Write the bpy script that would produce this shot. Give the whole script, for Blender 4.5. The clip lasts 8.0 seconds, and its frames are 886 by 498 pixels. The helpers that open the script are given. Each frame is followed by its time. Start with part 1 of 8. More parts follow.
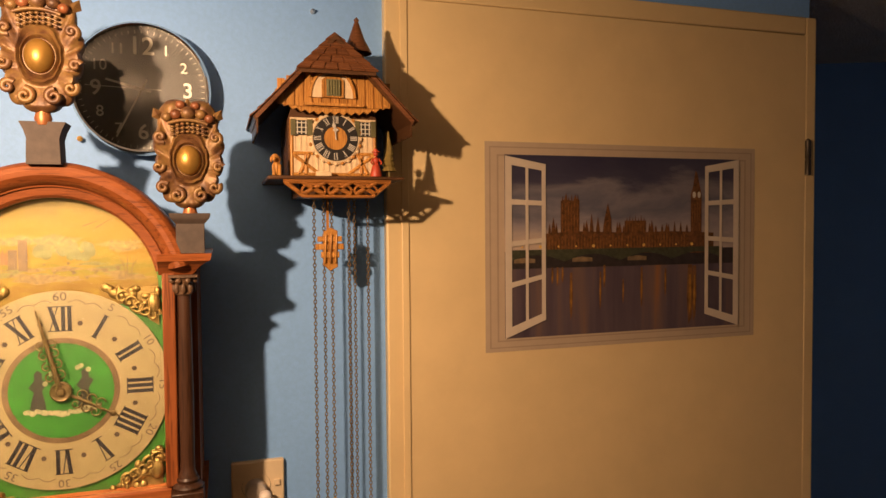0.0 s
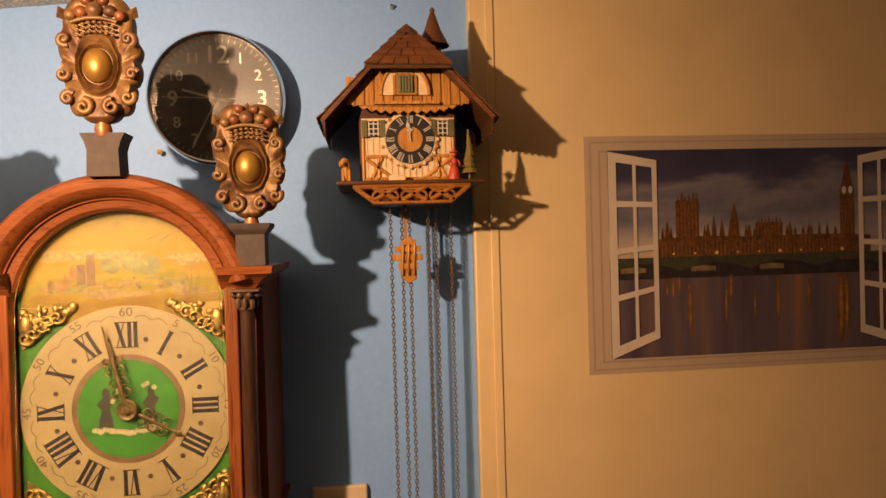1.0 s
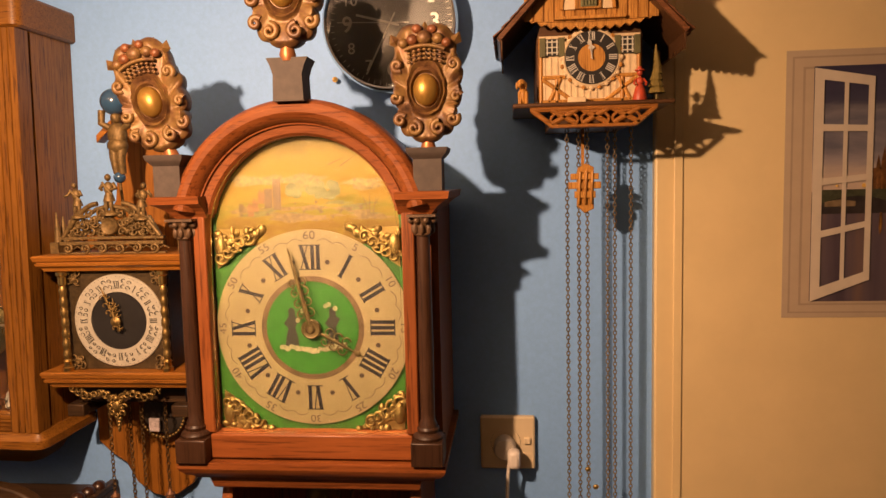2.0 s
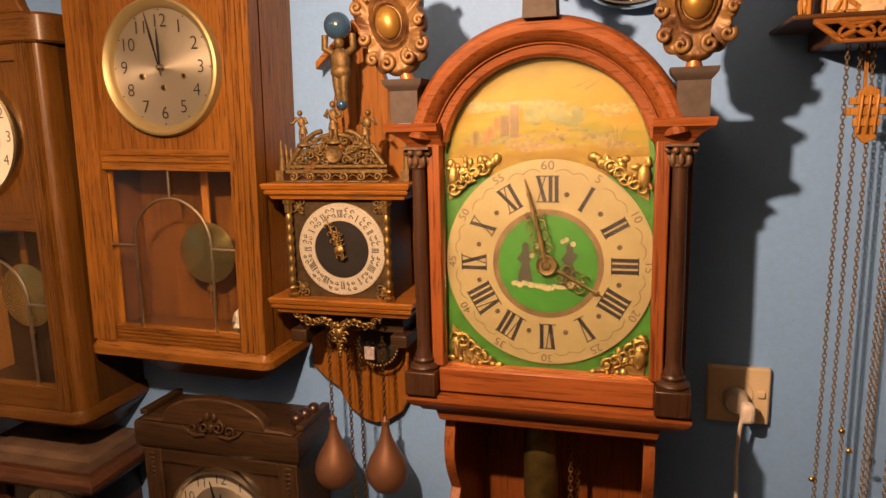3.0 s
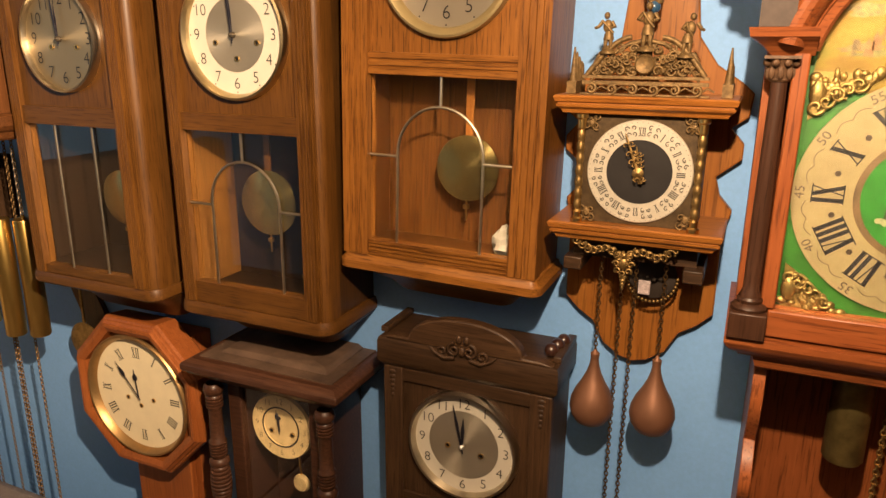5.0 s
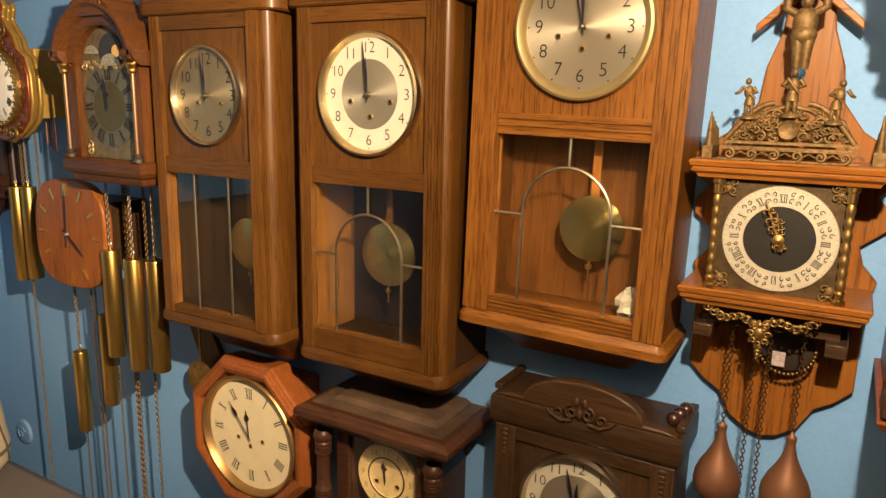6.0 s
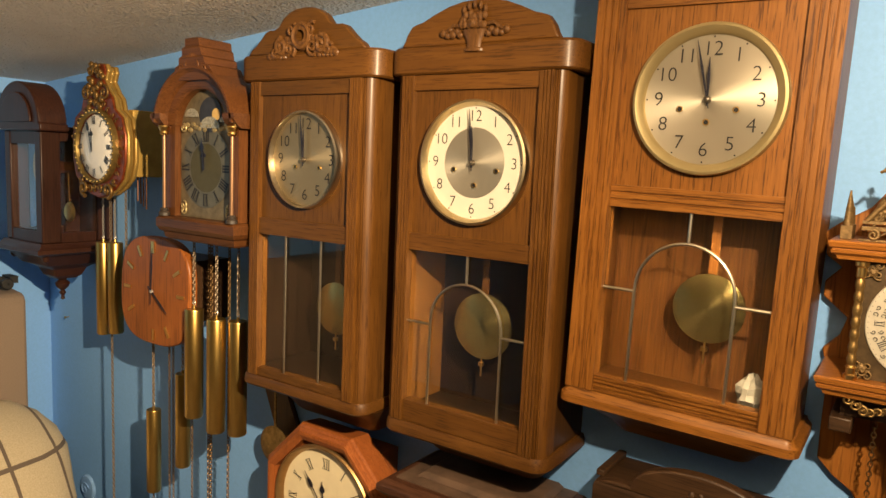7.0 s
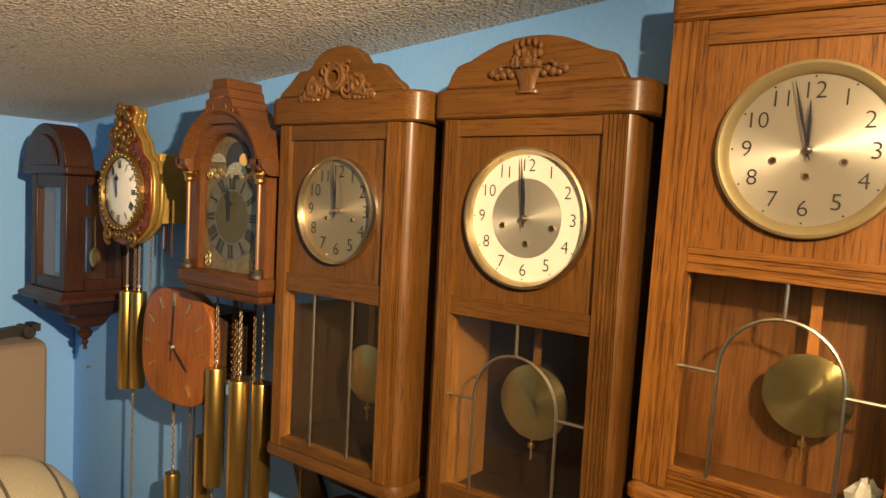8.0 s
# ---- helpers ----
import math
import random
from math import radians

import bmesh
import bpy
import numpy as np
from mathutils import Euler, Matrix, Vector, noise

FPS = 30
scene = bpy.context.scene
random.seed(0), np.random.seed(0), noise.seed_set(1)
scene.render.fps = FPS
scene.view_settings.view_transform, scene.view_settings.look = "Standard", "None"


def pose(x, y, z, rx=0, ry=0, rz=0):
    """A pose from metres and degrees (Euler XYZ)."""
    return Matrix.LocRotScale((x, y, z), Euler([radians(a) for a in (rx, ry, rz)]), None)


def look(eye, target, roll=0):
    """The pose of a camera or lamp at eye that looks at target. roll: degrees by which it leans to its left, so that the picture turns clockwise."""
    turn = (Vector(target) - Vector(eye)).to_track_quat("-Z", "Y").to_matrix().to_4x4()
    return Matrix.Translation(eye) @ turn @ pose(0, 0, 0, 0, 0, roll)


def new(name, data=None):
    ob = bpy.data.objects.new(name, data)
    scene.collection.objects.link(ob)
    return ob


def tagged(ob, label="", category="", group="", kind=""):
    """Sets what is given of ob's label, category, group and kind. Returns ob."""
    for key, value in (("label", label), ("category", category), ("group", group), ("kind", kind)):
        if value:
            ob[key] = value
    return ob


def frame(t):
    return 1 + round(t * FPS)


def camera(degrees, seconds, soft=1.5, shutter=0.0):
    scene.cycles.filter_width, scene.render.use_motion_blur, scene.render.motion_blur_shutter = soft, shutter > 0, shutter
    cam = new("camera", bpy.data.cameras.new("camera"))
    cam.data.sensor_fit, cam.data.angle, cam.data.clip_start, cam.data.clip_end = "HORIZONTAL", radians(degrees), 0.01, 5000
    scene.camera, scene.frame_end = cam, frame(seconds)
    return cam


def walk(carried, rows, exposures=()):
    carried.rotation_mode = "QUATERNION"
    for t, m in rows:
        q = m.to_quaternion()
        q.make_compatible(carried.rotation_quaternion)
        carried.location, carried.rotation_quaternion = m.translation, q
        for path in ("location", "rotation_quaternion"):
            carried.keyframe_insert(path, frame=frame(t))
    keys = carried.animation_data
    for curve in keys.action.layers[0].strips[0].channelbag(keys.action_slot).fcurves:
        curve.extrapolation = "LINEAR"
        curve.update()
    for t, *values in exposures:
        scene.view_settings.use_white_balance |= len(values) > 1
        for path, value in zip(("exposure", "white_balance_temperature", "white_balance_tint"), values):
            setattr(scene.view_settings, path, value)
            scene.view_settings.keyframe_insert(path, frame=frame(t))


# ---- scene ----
cam = camera(64.8, 8.0)
METRES, EYE, TILT, LEAN, TURN = 0.936, 1.65, 0.0, 0.0, -17.6
ROWS = [
    (0.0, 0.0, 0.0, 0.0, -0.02, -2.11, 0.48),
    (0.5, 0.0806, 0.0758, 0.0065, 6.33, 0.32, 0.97),
    (1.0, 0.071, 0.1181, -0.0099, 11.25, -0.85, 1.65),
    (2.5, -0.0399, 0.1324, -0.0308, 29.08, -8.02, 1.29),
    (3.0, -0.1317, 0.1227, -0.0364, 33.6, -10.31, 1.38),
    (3.5, -0.226, 0.0967, -0.0389, 35.73, -11.76, 0.53),
    (4.0, -0.2923, 0.0779, -0.0475, 37.47, -14.0, 0.3),
    (4.5, -0.3624, 0.045, -0.0655, 38.67, -16.46, 0.06),
    (6.0, -0.4551, -0.0369, -0.0557, 48.11, -11.74, -1.25),
    (6.5, -0.4849, -0.0612, -0.0508, 50.08, -9.09, -1.57),
    (7.0, -0.5463, -0.0809, -0.0499, 52.05, -6.8, -2.54),
    (7.5, -0.614, -0.0669, -0.0367, 53.86, -5.35, -3.41),
    (8.0, -0.6668, -0.0091, -0.0236, 55.04, -3.97, -2.87),
]
walk(cam, [(t, pose(0, 0, EYE, TILT, LEAN, TURN) @ pose(METRES * x, METRES * y, METRES * z, 90 + pitch, roll, yaw)) for t, x, y, z, yaw, pitch, roll in ROWS],
     [(0.0, -0.08, 6550, 12), (0.5, -0.18, 6600, 12), (1.0, -0.25, 7050, 17), (2.4, -0.2, 6950, 19), (3.5, -0.17, 6850, 19), (4.0, -0.1, 6400, 14), (4.5, 0.08, 6000, 8), (5.9, 0.17, 5800, -4), (8.0, 0.2, 5780, -7)])
# ---- light ----
WALL = 1.14          # front of the blue wall
scene.view_settings.exposure = 0.0
world = bpy.data.worlds.new("world")
scene.world = world
world.use_nodes = True
world.node_tree.nodes["Background"].inputs[0].default_value = (0.9, 0.75, 0.6, 1)
world.node_tree.nodes["Background"].inputs[1].default_value = 0.05


def lamp(name, place, watts, colour, radius):
    data = bpy.data.lights.new(name, "POINT")
    data.energy, data.color, data.shadow_soft_size = watts, colour, radius
    ob = new(name, data)
    ob.location = place
    return ob


LAMP = (-0.365, 0.29, 1.875)
BULB = (1.0, 0.64, 0.38)
lamp("bulb", LAMP, 21.5, BULB, 0.012)


def reflector(name, target, watts, degrees):
    """A spot added at the lamp's place to shape its light; no known source."""
    data = bpy.data.lights.new(name, "SPOT")
    data.energy, data.color, data.shadow_soft_size = watts, BULB, 0.012
    data.spot_size, data.spot_blend = radians(degrees), 1.0
    new(name, data).matrix_world = look(LAMP, target)


# Added spots: one lifts the far end, one the middle of the wall.
reflector("reflector_bulb", (-2.50, 0.46, 1.24), 205.0, 106)
reflector("reflector_bulb", (-0.22, 1.22, 1.49), 38.0, 118)


# ---- materials ----
def shader(name, rough=0.5, metal=0.0, coat=0.0):
    m = bpy.data.materials.new(name)
    m.use_nodes = True
    nt = m.node_tree
    b = nt.nodes["Principled BSDF"]
    b.inputs["Roughness"].default_value = rough
    b.inputs["Metallic"].default_value = metal
    b.inputs["Coat Weight"].default_value = coat
    b.inputs["Coat Roughness"].default_value = 0.25
    return m, nt, b


def node(nt, kind, **values):
    n = nt.nodes.new(kind)
    for key, value in values.items():
        n.inputs[key].default_value = value
    return n


def ramp(nt, source, stops):
    r = nt.nodes.new("ShaderNodeValToRGB")
    while len(r.color_ramp.elements) < len(stops):
        r.color_ramp.elements.new(0.5)
    for e, (p, c) in zip(r.color_ramp.elements, stops):
        e.position, e.color = p, (*c, 1)
    nt.links.new(source, r.inputs[0])
    return r


def coords(nt, scale=(1, 1, 1)):
    tc = nt.nodes.new("ShaderNodeTexCoord")
    mp = node(nt, "ShaderNodeMapping", Scale=scale)
    nt.links.new(tc.outputs["Object"], mp.inputs["Vector"])
    return mp.outputs[0]


def bump(nt, b, source, strength, distance=0.001):
    n = node(nt, "ShaderNodeBump", Strength=strength, Distance=distance)
    nt.links.new(source, n.inputs["Height"])
    nt.links.new(n.outputs[0], b.inputs["Normal"])


def wood(name, dark, mid, light, grain="Z", rough=0.42, coat=0.15, fine=1.0, pore=0.75):
    """Varnished wood: long fibres, darker pores and a slow change of tone."""
    m, nt, b = shader(name, rough, 0, coat)
    b.inputs["Specular IOR Level"].default_value = 0.28
    s = {"X": (8, 190, 190), "Y": (190, 8, 190), "Z": (190, 190, 8)}[grain]
    v = coords(nt, tuple(k * fine for k in s))
    n1 = node(nt, "ShaderNodeTexNoise", Scale=1.0, Detail=6, Roughness=0.65, Distortion=0.6)
    nt.links.new(v, n1.inputs["Vector"])
    v2 = coords(nt, tuple(k * 2.4 * fine for k in s))
    n2 = node(nt, "ShaderNodeTexNoise", Scale=1.0, Detail=3, Roughness=0.6)
    nt.links.new(v2, n2.inputs["Vector"])
    v3 = coords(nt, (6, 6, 6))
    n3 = node(nt, "ShaderNodeTexNoise", Scale=1.0, Detail=4)
    nt.links.new(v3, n3.inputs["Vector"])
    r = ramp(nt, n1.outputs[0], [(0.2, dark), (0.5, mid), (0.82, light)])
    pores = ramp(nt, n2.outputs[0], [(0.37, (0.4, 0.35, 0.32)), (0.46, (1, 1, 1))])
    slow = ramp(nt, n3.outputs[0], [(0.25, (0.72, 0.7, 0.68)), (0.75, (1.12, 1.1, 1.08))])
    mx = nt.nodes.new("ShaderNodeMixRGB")
    mx.blend_type, mx.inputs[0].default_value = "MULTIPLY", pore
    nt.links.new(r.outputs[0], mx.inputs[1])
    nt.links.new(pores.outputs[0], mx.inputs[2])
    mx2 = nt.nodes.new("ShaderNodeMixRGB")
    mx2.blend_type, mx2.inputs[0].default_value = "MULTIPLY", 1.0
    nt.links.new(mx.outputs[0], mx2.inputs[1])
    nt.links.new(slow.outputs[0], mx2.inputs[2])
    info = nt.nodes.new("ShaderNodeObjectInfo")
    vary = ramp(nt, info.outputs["Random"], [(0, (0.86, 0.86, 0.86)), (1, (1.1, 1.1, 1.1))])
    mx3 = nt.nodes.new("ShaderNodeMixRGB")
    mx3.blend_type, mx3.inputs[0].default_value = "MULTIPLY", 1.0
    nt.links.new(mx2.outputs[0], mx3.inputs[1])
    nt.links.new(vary.outputs[0], mx3.inputs[2])
    nt.links.new(mx3.outputs[0], b.inputs["Base Color"])
    rr = node(nt, "ShaderNodeMapRange")
    rr.inputs["To Min"].default_value, rr.inputs["To Max"].default_value = rough - 0.1, rough + 0.18
    nt.links.new(n3.outputs[0], rr.inputs[0])
    nt.links.new(rr.outputs[0], b.inputs["Roughness"])
    bump(nt, b, n2.outputs[0], 0.25, 0.0006)
    return m


def plain(name, colour, rough=0.5, metal=0.0, coat=0.0, vary=0.15, scale=40, relief=0.1):
    """A surface of one tone with fine grime and relief."""
    m, nt, b = shader(name, rough, metal, coat)
    n = node(nt, "ShaderNodeTexNoise", Scale=scale, Detail=5, Roughness=0.6)
    nt.links.new(coords(nt), n.inputs["Vector"])
    r = ramp(nt, n.outputs[0], [(0.3, [c * (1 - vary) for c in colour]), (0.7, [min(1, c * (1 + vary * 0.6)) for c in colour])])
    nt.links.new(r.outputs[0], b.inputs["Base Color"])
    if relief:
        bump(nt, b, n.outputs[0], relief, 0.0008)
    return m


def brushed(name, colour, rough=0.32, aniso=0.85, metal=1.0):
    """Metal dial, brushed outwards from its middle."""
    m, nt, b = shader(name, rough, metal)
    b.inputs["Base Color"].default_value = (*colour, 1)
    b.inputs["Anisotropic"].default_value = aniso
    b.inputs["Anisotropic Rotation"].default_value = 0.25
    t = nt.nodes.new("ShaderNodeTangent")
    t.direction_type, t.axis = "RADIAL", "Y"
    nt.links.new(t.outputs[0], b.inputs["Tangent"])
    return m


def glass(name, tint=(0.95, 0.97, 0.95), rough=0.02):
    m, nt, b = shader(name, rough)
    b.inputs["Base Color"].default_value = (*tint, 1)
    b.inputs["Transmission Weight"].default_value = 1.0
    b.inputs["IOR"].default_value = 1.45
    return m


OAK = wood("oak_honey", (0.136, 0.0505, 0.0066), (0.225, 0.089, 0.0125), (0.306, 0.13, 0.021), "Z", pore=1.0)
OAK_X = wood("oak_honey_across", (0.136, 0.0505, 0.0066), (0.225, 0.089, 0.0125), (0.306, 0.13, 0.021), "X", pore=1.0)
WALNUT = wood("oak_brown", (0.077, 0.031, 0.0045), (0.107, 0.0444, 0.0066), (0.137, 0.06, 0.0097), "Z")
WALNUT_X = wood("oak_brown_across", (0.077, 0.031, 0.0045), (0.107, 0.0444, 0.0066), (0.137, 0.06, 0.0097), "X")
DARK = wood("dark_oak", (0.022, 0.0112, 0.0052), (0.052, 0.0268, 0.0112), (0.088, 0.047, 0.021), "X", rough=0.5)
DARK_Z = wood("dark_oak_upright", (0.022, 0.0112, 0.0052), (0.052, 0.0268, 0.0112), (0.088, 0.047, 0.021), "Z", rough=0.5)
MAHOGANY = wood("mahogany", (0.195, 0.053, 0.013), (0.25, 0.073, 0.0185), (0.31, 0.1, 0.0275), "X", fine=0.7)
MAHOGANY_Z = wood("mahogany_upright", (0.195, 0.053, 0.013), (0.25, 0.073, 0.0185), (0.31, 0.1, 0.0275), "Z", fine=0.7)
REDWOOD = wood("orange_pine", (0.22, 0.076, 0.01), (0.3, 0.114, 0.017), (0.375, 0.154, 0.027), "Z", fine=0.6)
REDWOOD_X = wood("orange_pine_across", (0.22, 0.076, 0.01), (0.3, 0.114, 0.017), (0.375, 0.154, 0.027), "X", fine=0.6)
CARVED = wood("carved_oak", (0.085, 0.038, 0.01), (0.13, 0.06, 0.017), (0.18, 0.088, 0.027), "Z", rough=0.4)
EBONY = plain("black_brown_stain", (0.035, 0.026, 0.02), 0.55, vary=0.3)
WORN_BLACK = plain("worn_black_paint", (0.06, 0.043, 0.034), 0.7, vary=0.25, scale=90, relief=0.3)
BRASS = plain("brass", (0.72, 0.48, 0.16), 0.28, 1.0, vary=0.12)
OLD_BRASS = plain("tarnished_brass", (0.3, 0.195, 0.068), 0.45, 0.85, vary=0.4, scale=120)
CHAIN_BRASS = plain("chain_brass", (0.17, 0.105, 0.042), 0.42, 0.85, vary=0.3)
CAST_BRASS = plain("cast_brass", (0.185, 0.118, 0.044), 0.55, 0.5, vary=0.5, scale=160, relief=0.8)
HOOD = wood("dark_red_oak", (0.068, 0.025, 0.0065), (0.108, 0.041, 0.011), (0.15, 0.06, 0.017), "Z")
HOOD_X = wood("dark_red_oak_across", (0.068, 0.025, 0.0065), (0.108, 0.041, 0.011), (0.15, 0.06, 0.017), "X")
GILT = plain("gilt", (0.27, 0.19, 0.062), 0.4, 0.8, vary=0.25, scale=90)
STEEL = plain("steel", (0.62, 0.6, 0.56), 0.32, 0.7, vary=0.1)
CHAIN_STEEL = plain("worn_chain_steel", (0.3, 0.24, 0.17), 0.4, 0.75, vary=0.25)
LEAD = plain("lead_came", (0.42, 0.38, 0.3), 0.35, 1.0, vary=0.2)
DARK_STEEL = plain("dull_dark_steel", (0.16, 0.14, 0.11), 0.35, 0.8)
BLACK = plain("black_print", (0.012, 0.011, 0.012), 0.45, vary=0.1, relief=0)
BLUED = plain("blued_steel", (0.03, 0.03, 0.045), 0.35, 0.6, relief=0)
CREAM = plain("cream_dial", (0.168, 0.137, 0.064), 0.45, vary=0.1, scale=25)
IVORY = plain("ivory_ring", (0.6, 0.56, 0.46), 0.4, vary=0.05, scale=25)
WHITE = plain("white_enamel", (0.85, 0.83, 0.77), 0.3, vary=0.04)
SILVER_DIAL = brushed("silver_dial", (0.46, 0.415, 0.32), 0.42, 0.8, 0.72)
BRASS_DIAL = brushed("brass_disc", (0.4, 0.305, 0.11), 0.2, 0.85, 0.93)
PANE = glass("pane")
WALNUT_PANEL = wood("oak_brown_panel", (0.06984, 0.02934, 0.005076), (0.0972, 0.0423, 0.00738), (0.126, 0.05814, 0.01069), "Z")
WALNUT_PANEL_X = wood("oak_brown_rail", (0.06984, 0.02934, 0.005076), (0.0972, 0.0423, 0.00738), (0.126, 0.05814, 0.01069), "X")
# Brown oak darkened for outer sides, so shade is put into the colour.
SHADED_SIDE = wood("shaded_oak_side", (0.045, 0.019, 0.0035), (0.072, 0.031, 0.0056), (0.1, 0.046, 0.0088), "Z")
LINING = wood("pale_plywood", (0.1125, 0.048, 0.007875), (0.15, 0.066, 0.01162), (0.1875, 0.084, 0.01575), "Z")
RED_BACK = wood("red_oak_back", (0.046, 0.016, 0.0028), (0.118, 0.044, 0.007), (0.2, 0.084, 0.014), "Z")
BRASS_FACE = brushed("old_brass_dial", (0.4, 0.32, 0.19), 0.4, 0.8, 0.8)
SATIN_BRASS = plain("satin_brass", (0.42, 0.335, 0.16), 0.45, 0.6, vary=0.08, scale=20)
# Darker copy of the brown oak: the interior's shade is in its colour.
SHADED_INSIDE = wood("shaded_brown_oak", (0.0091, 0.00462, 0.00161), (0.0175, 0.0084, 0.00266), (0.0266, 0.01295, 0.00399), "Z")
BLUE_WALL = plain("blue_wall_paint", (0.225, 0.455, 0.89), 0.6, vary=0.06, scale=160, relief=0.35)
DOOR_PAINT = plain("door_paint", (0.8, 0.61, 0.32), 0.38, vary=0.05, scale=12, relief=0.06)
# Floor and rear wall stay unseen; their tones only set the bounced light.
FLOOR = plain("floor_boards", (0.2, 0.14, 0.085), 0.5)
BOUNCE_WALL = plain("bounce_wall_paint", (0.24, 0.21, 0.17), 0.7, vary=0.05, scale=60)


# ---- mesh tools ----
class Mesh:
    """Collects points and faces in world metres."""

    def __init__(self):
        self.v, self.f = [], []

    def add(self, verts, faces):
        n = len(self.v)
        self.v += [tuple(p) for p in verts]
        self.f += [tuple(i + n for i in f) for f in faces]
        return self

    def box(self, x0, x1, y0, y1, z0, z1):
        p = [(x, y, z) for z in (z0, z1) for y in (y0, y1) for x in (x0, x1)]
        return self.add(p, [(0, 2, 3, 1), (4, 5, 7, 6), (0, 1, 5, 4), (2, 6, 7, 3), (0, 4, 6, 2), (1, 3, 7, 5)])

    def loft(self, rings, caps=True, closed=True):
        """Rings of equally many points, joined one after the other."""
        n = len(rings[0])
        faces = []
        for k in range(len(rings) - 1):
            for i in range(n if closed else n - 1):
                a, b = k * n + i, k * n + (i + 1) % n
                faces.append((a, b, b + n, a + n))
        if caps:
            faces.append(tuple(range(n - 1, -1, -1)))
            faces.append(tuple((len(rings) - 1) * n + i for i in range(n)))
        return self.add([p for r in rings for p in r], faces)

    def prism(self, pts, y0, y1):
        """An outline in x and z, from y0 (front) to y1."""
        return self.loft([[(x, y0, z) for x, z in pts], [(x, y1, z) for x, z in pts]])

    def lathe(self, profile, at, axis="Z", seg=32, a0=0.0, a1=360.0, caps=True):
        """profile: rows of radius and height along the axis. Angles start at +x."""
        full = abs(a1 - a0) >= 360
        n = seg if full else seg + 1
        rings = []
        for k in range(n):
            a = radians(a0 + (a1 - a0) * k / seg)
            c, s = math.cos(a), math.sin(a)
            if axis == "Z":
                rings.append([(at[0] + r * c, at[1] + r * s, at[2] + h) for r, h in profile])
            elif axis == "Y":
                rings.append([(at[0] + r * c, at[1] + h, at[2] + r * s) for r, h in profile])
            else:
                rings.append([(at[0] + h, at[1] + r * c, at[2] + r * s) for r, h in profile])
        if full:
            rings.append(rings[0])
            return self.loft(rings, caps=False, closed=False)
        return self.loft(rings, caps=caps, closed=False)

    def disc(self, at, r, y, seg=64):
        return self.add([(at[0] + r * math.cos(2 * math.pi * k / seg), y, at[1] + r * math.sin(2 * math.pi * k / seg)) for k in range(seg)], [tuple(range(seg))])

    def ring(self, at, r0, r1, y, seg=64):
        return self.lathe([(r0, 0), (r1, 0)], (at[0], y, at[1]), "Y", seg)

    def tube(self, pts, r, seg=8, flat=1.0, taper=None):
        """A round bar along points."""
        pts = [Vector(p) for p in pts]
        rings = []
        for k, p in enumerate(pts):
            d = (pts[min(k + 1, len(pts) - 1)] - pts[max(k - 1, 0)]).normalized()
            u = d.cross(Vector((0, 1, 0)))
            u = u.normalized() if u.length > 1e-4 else Vector((1, 0, 0))
            w = d.cross(u)
            rr = r * (taper[k] if taper else 1)
            rings.append([p + rr * (math.cos(2 * math.pi * i / seg) * u + flat * math.sin(2 * math.pi * i / seg) * w) for i in range(seg)])
        return self.loft(rings)

    def ball(self, at, r, seg=14, rows=8):
        rx, ry, rz = r if isinstance(r, tuple) else (r, r, r)
        rings = []
        for j in range(rows + 1):
            a = -math.pi / 2 + math.pi * j / rows
            c = max(math.cos(a), 0.02)
            rings.append([(at[0] + rx * c * math.cos(2 * math.pi * i / seg), at[1] + ry * c * math.sin(2 * math.pi * i / seg), at[2] + rz * math.sin(a)) for i in range(seg)])
        return self.loft(rings)

    def scroll(self, at, r, turns=1.4, thick=0.003, start=0.0, hand=1, n=22):
        """A carved volute in the plane of the wall."""
        pts, taper = [], []
        for k in range(n):
            q = k / (n - 1)
            a = radians(start) + hand * q * turns * 2 * math.pi
            rr = r * (1 - 0.8 * q)
            pts.append((at[0] + rr * math.cos(a), at[1] - 0.004 * q, at[2] + rr * math.sin(a)))
            taper.append(1.0 - 0.45 * q)
        return self.tube(pts, thick, 7, taper=taper)


def thing(name, at, label, category, group="", kind=""):
    ob = new(name)
    ob.location, ob.empty_display_size = at, 0.05
    return tagged(ob, label, category, group, kind)


def root_place(ob):
    while ob.parent:
        ob = ob.parent
    return Vector(ob.location)


def part(name, m, material, parent=None, label="", bevel=0.0, smooth=35, at=None):
    """One mesh object of what m holds, under a thing or under a part; without parent it is a thing of its own."""
    place = root_place(parent) if parent else Vector(at or (0, 0, 0))
    data = bpy.data.meshes.new(name)
    data.from_pydata([tuple(Vector(p) - place) for p in m.v], [], m.f)
    bm = bmesh.new()
    bm.from_mesh(data)
    bmesh.ops.recalc_face_normals(bm, faces=bm.faces)
    bm.to_mesh(data)
    bm.free()
    data.materials.append(material)
    data.shade_smooth()
    data.set_sharp_from_angle(angle=radians(smooth))
    ob = new(name, data)
    if parent:
        ob.parent = parent
    else:
        ob.location = place
    if label:
        ob["label"] = label
    if material is PANE:
        ob.visible_shadow = False
    if bevel:
        mod = ob.modifiers.new("bevel", "BEVEL")
        mod.width, mod.segments, mod.limit_method, mod.angle_limit = bevel, 2, "ANGLE", radians(40)
    return ob


def plan(x0, x1, yf, yb, r=0.0, n=6):
    """A rectangle in plan, its two front corners rounded by r."""
    if r <= 0:
        return [(x0, yf), (x1, yf), (x1, yb), (x0, yb)]
    a = [(x0 + r - r * math.cos(q), yf + r - r * math.sin(q)) for q in [k * math.pi / 2 / n for k in range(n + 1)]]
    b = [(x1 - r + r * math.sin(q), yf + r - r * math.cos(q)) for q in [k * math.pi / 2 / n for k in range(n + 1)]]
    return a + b + [(x1, yb), (x0, yb)]


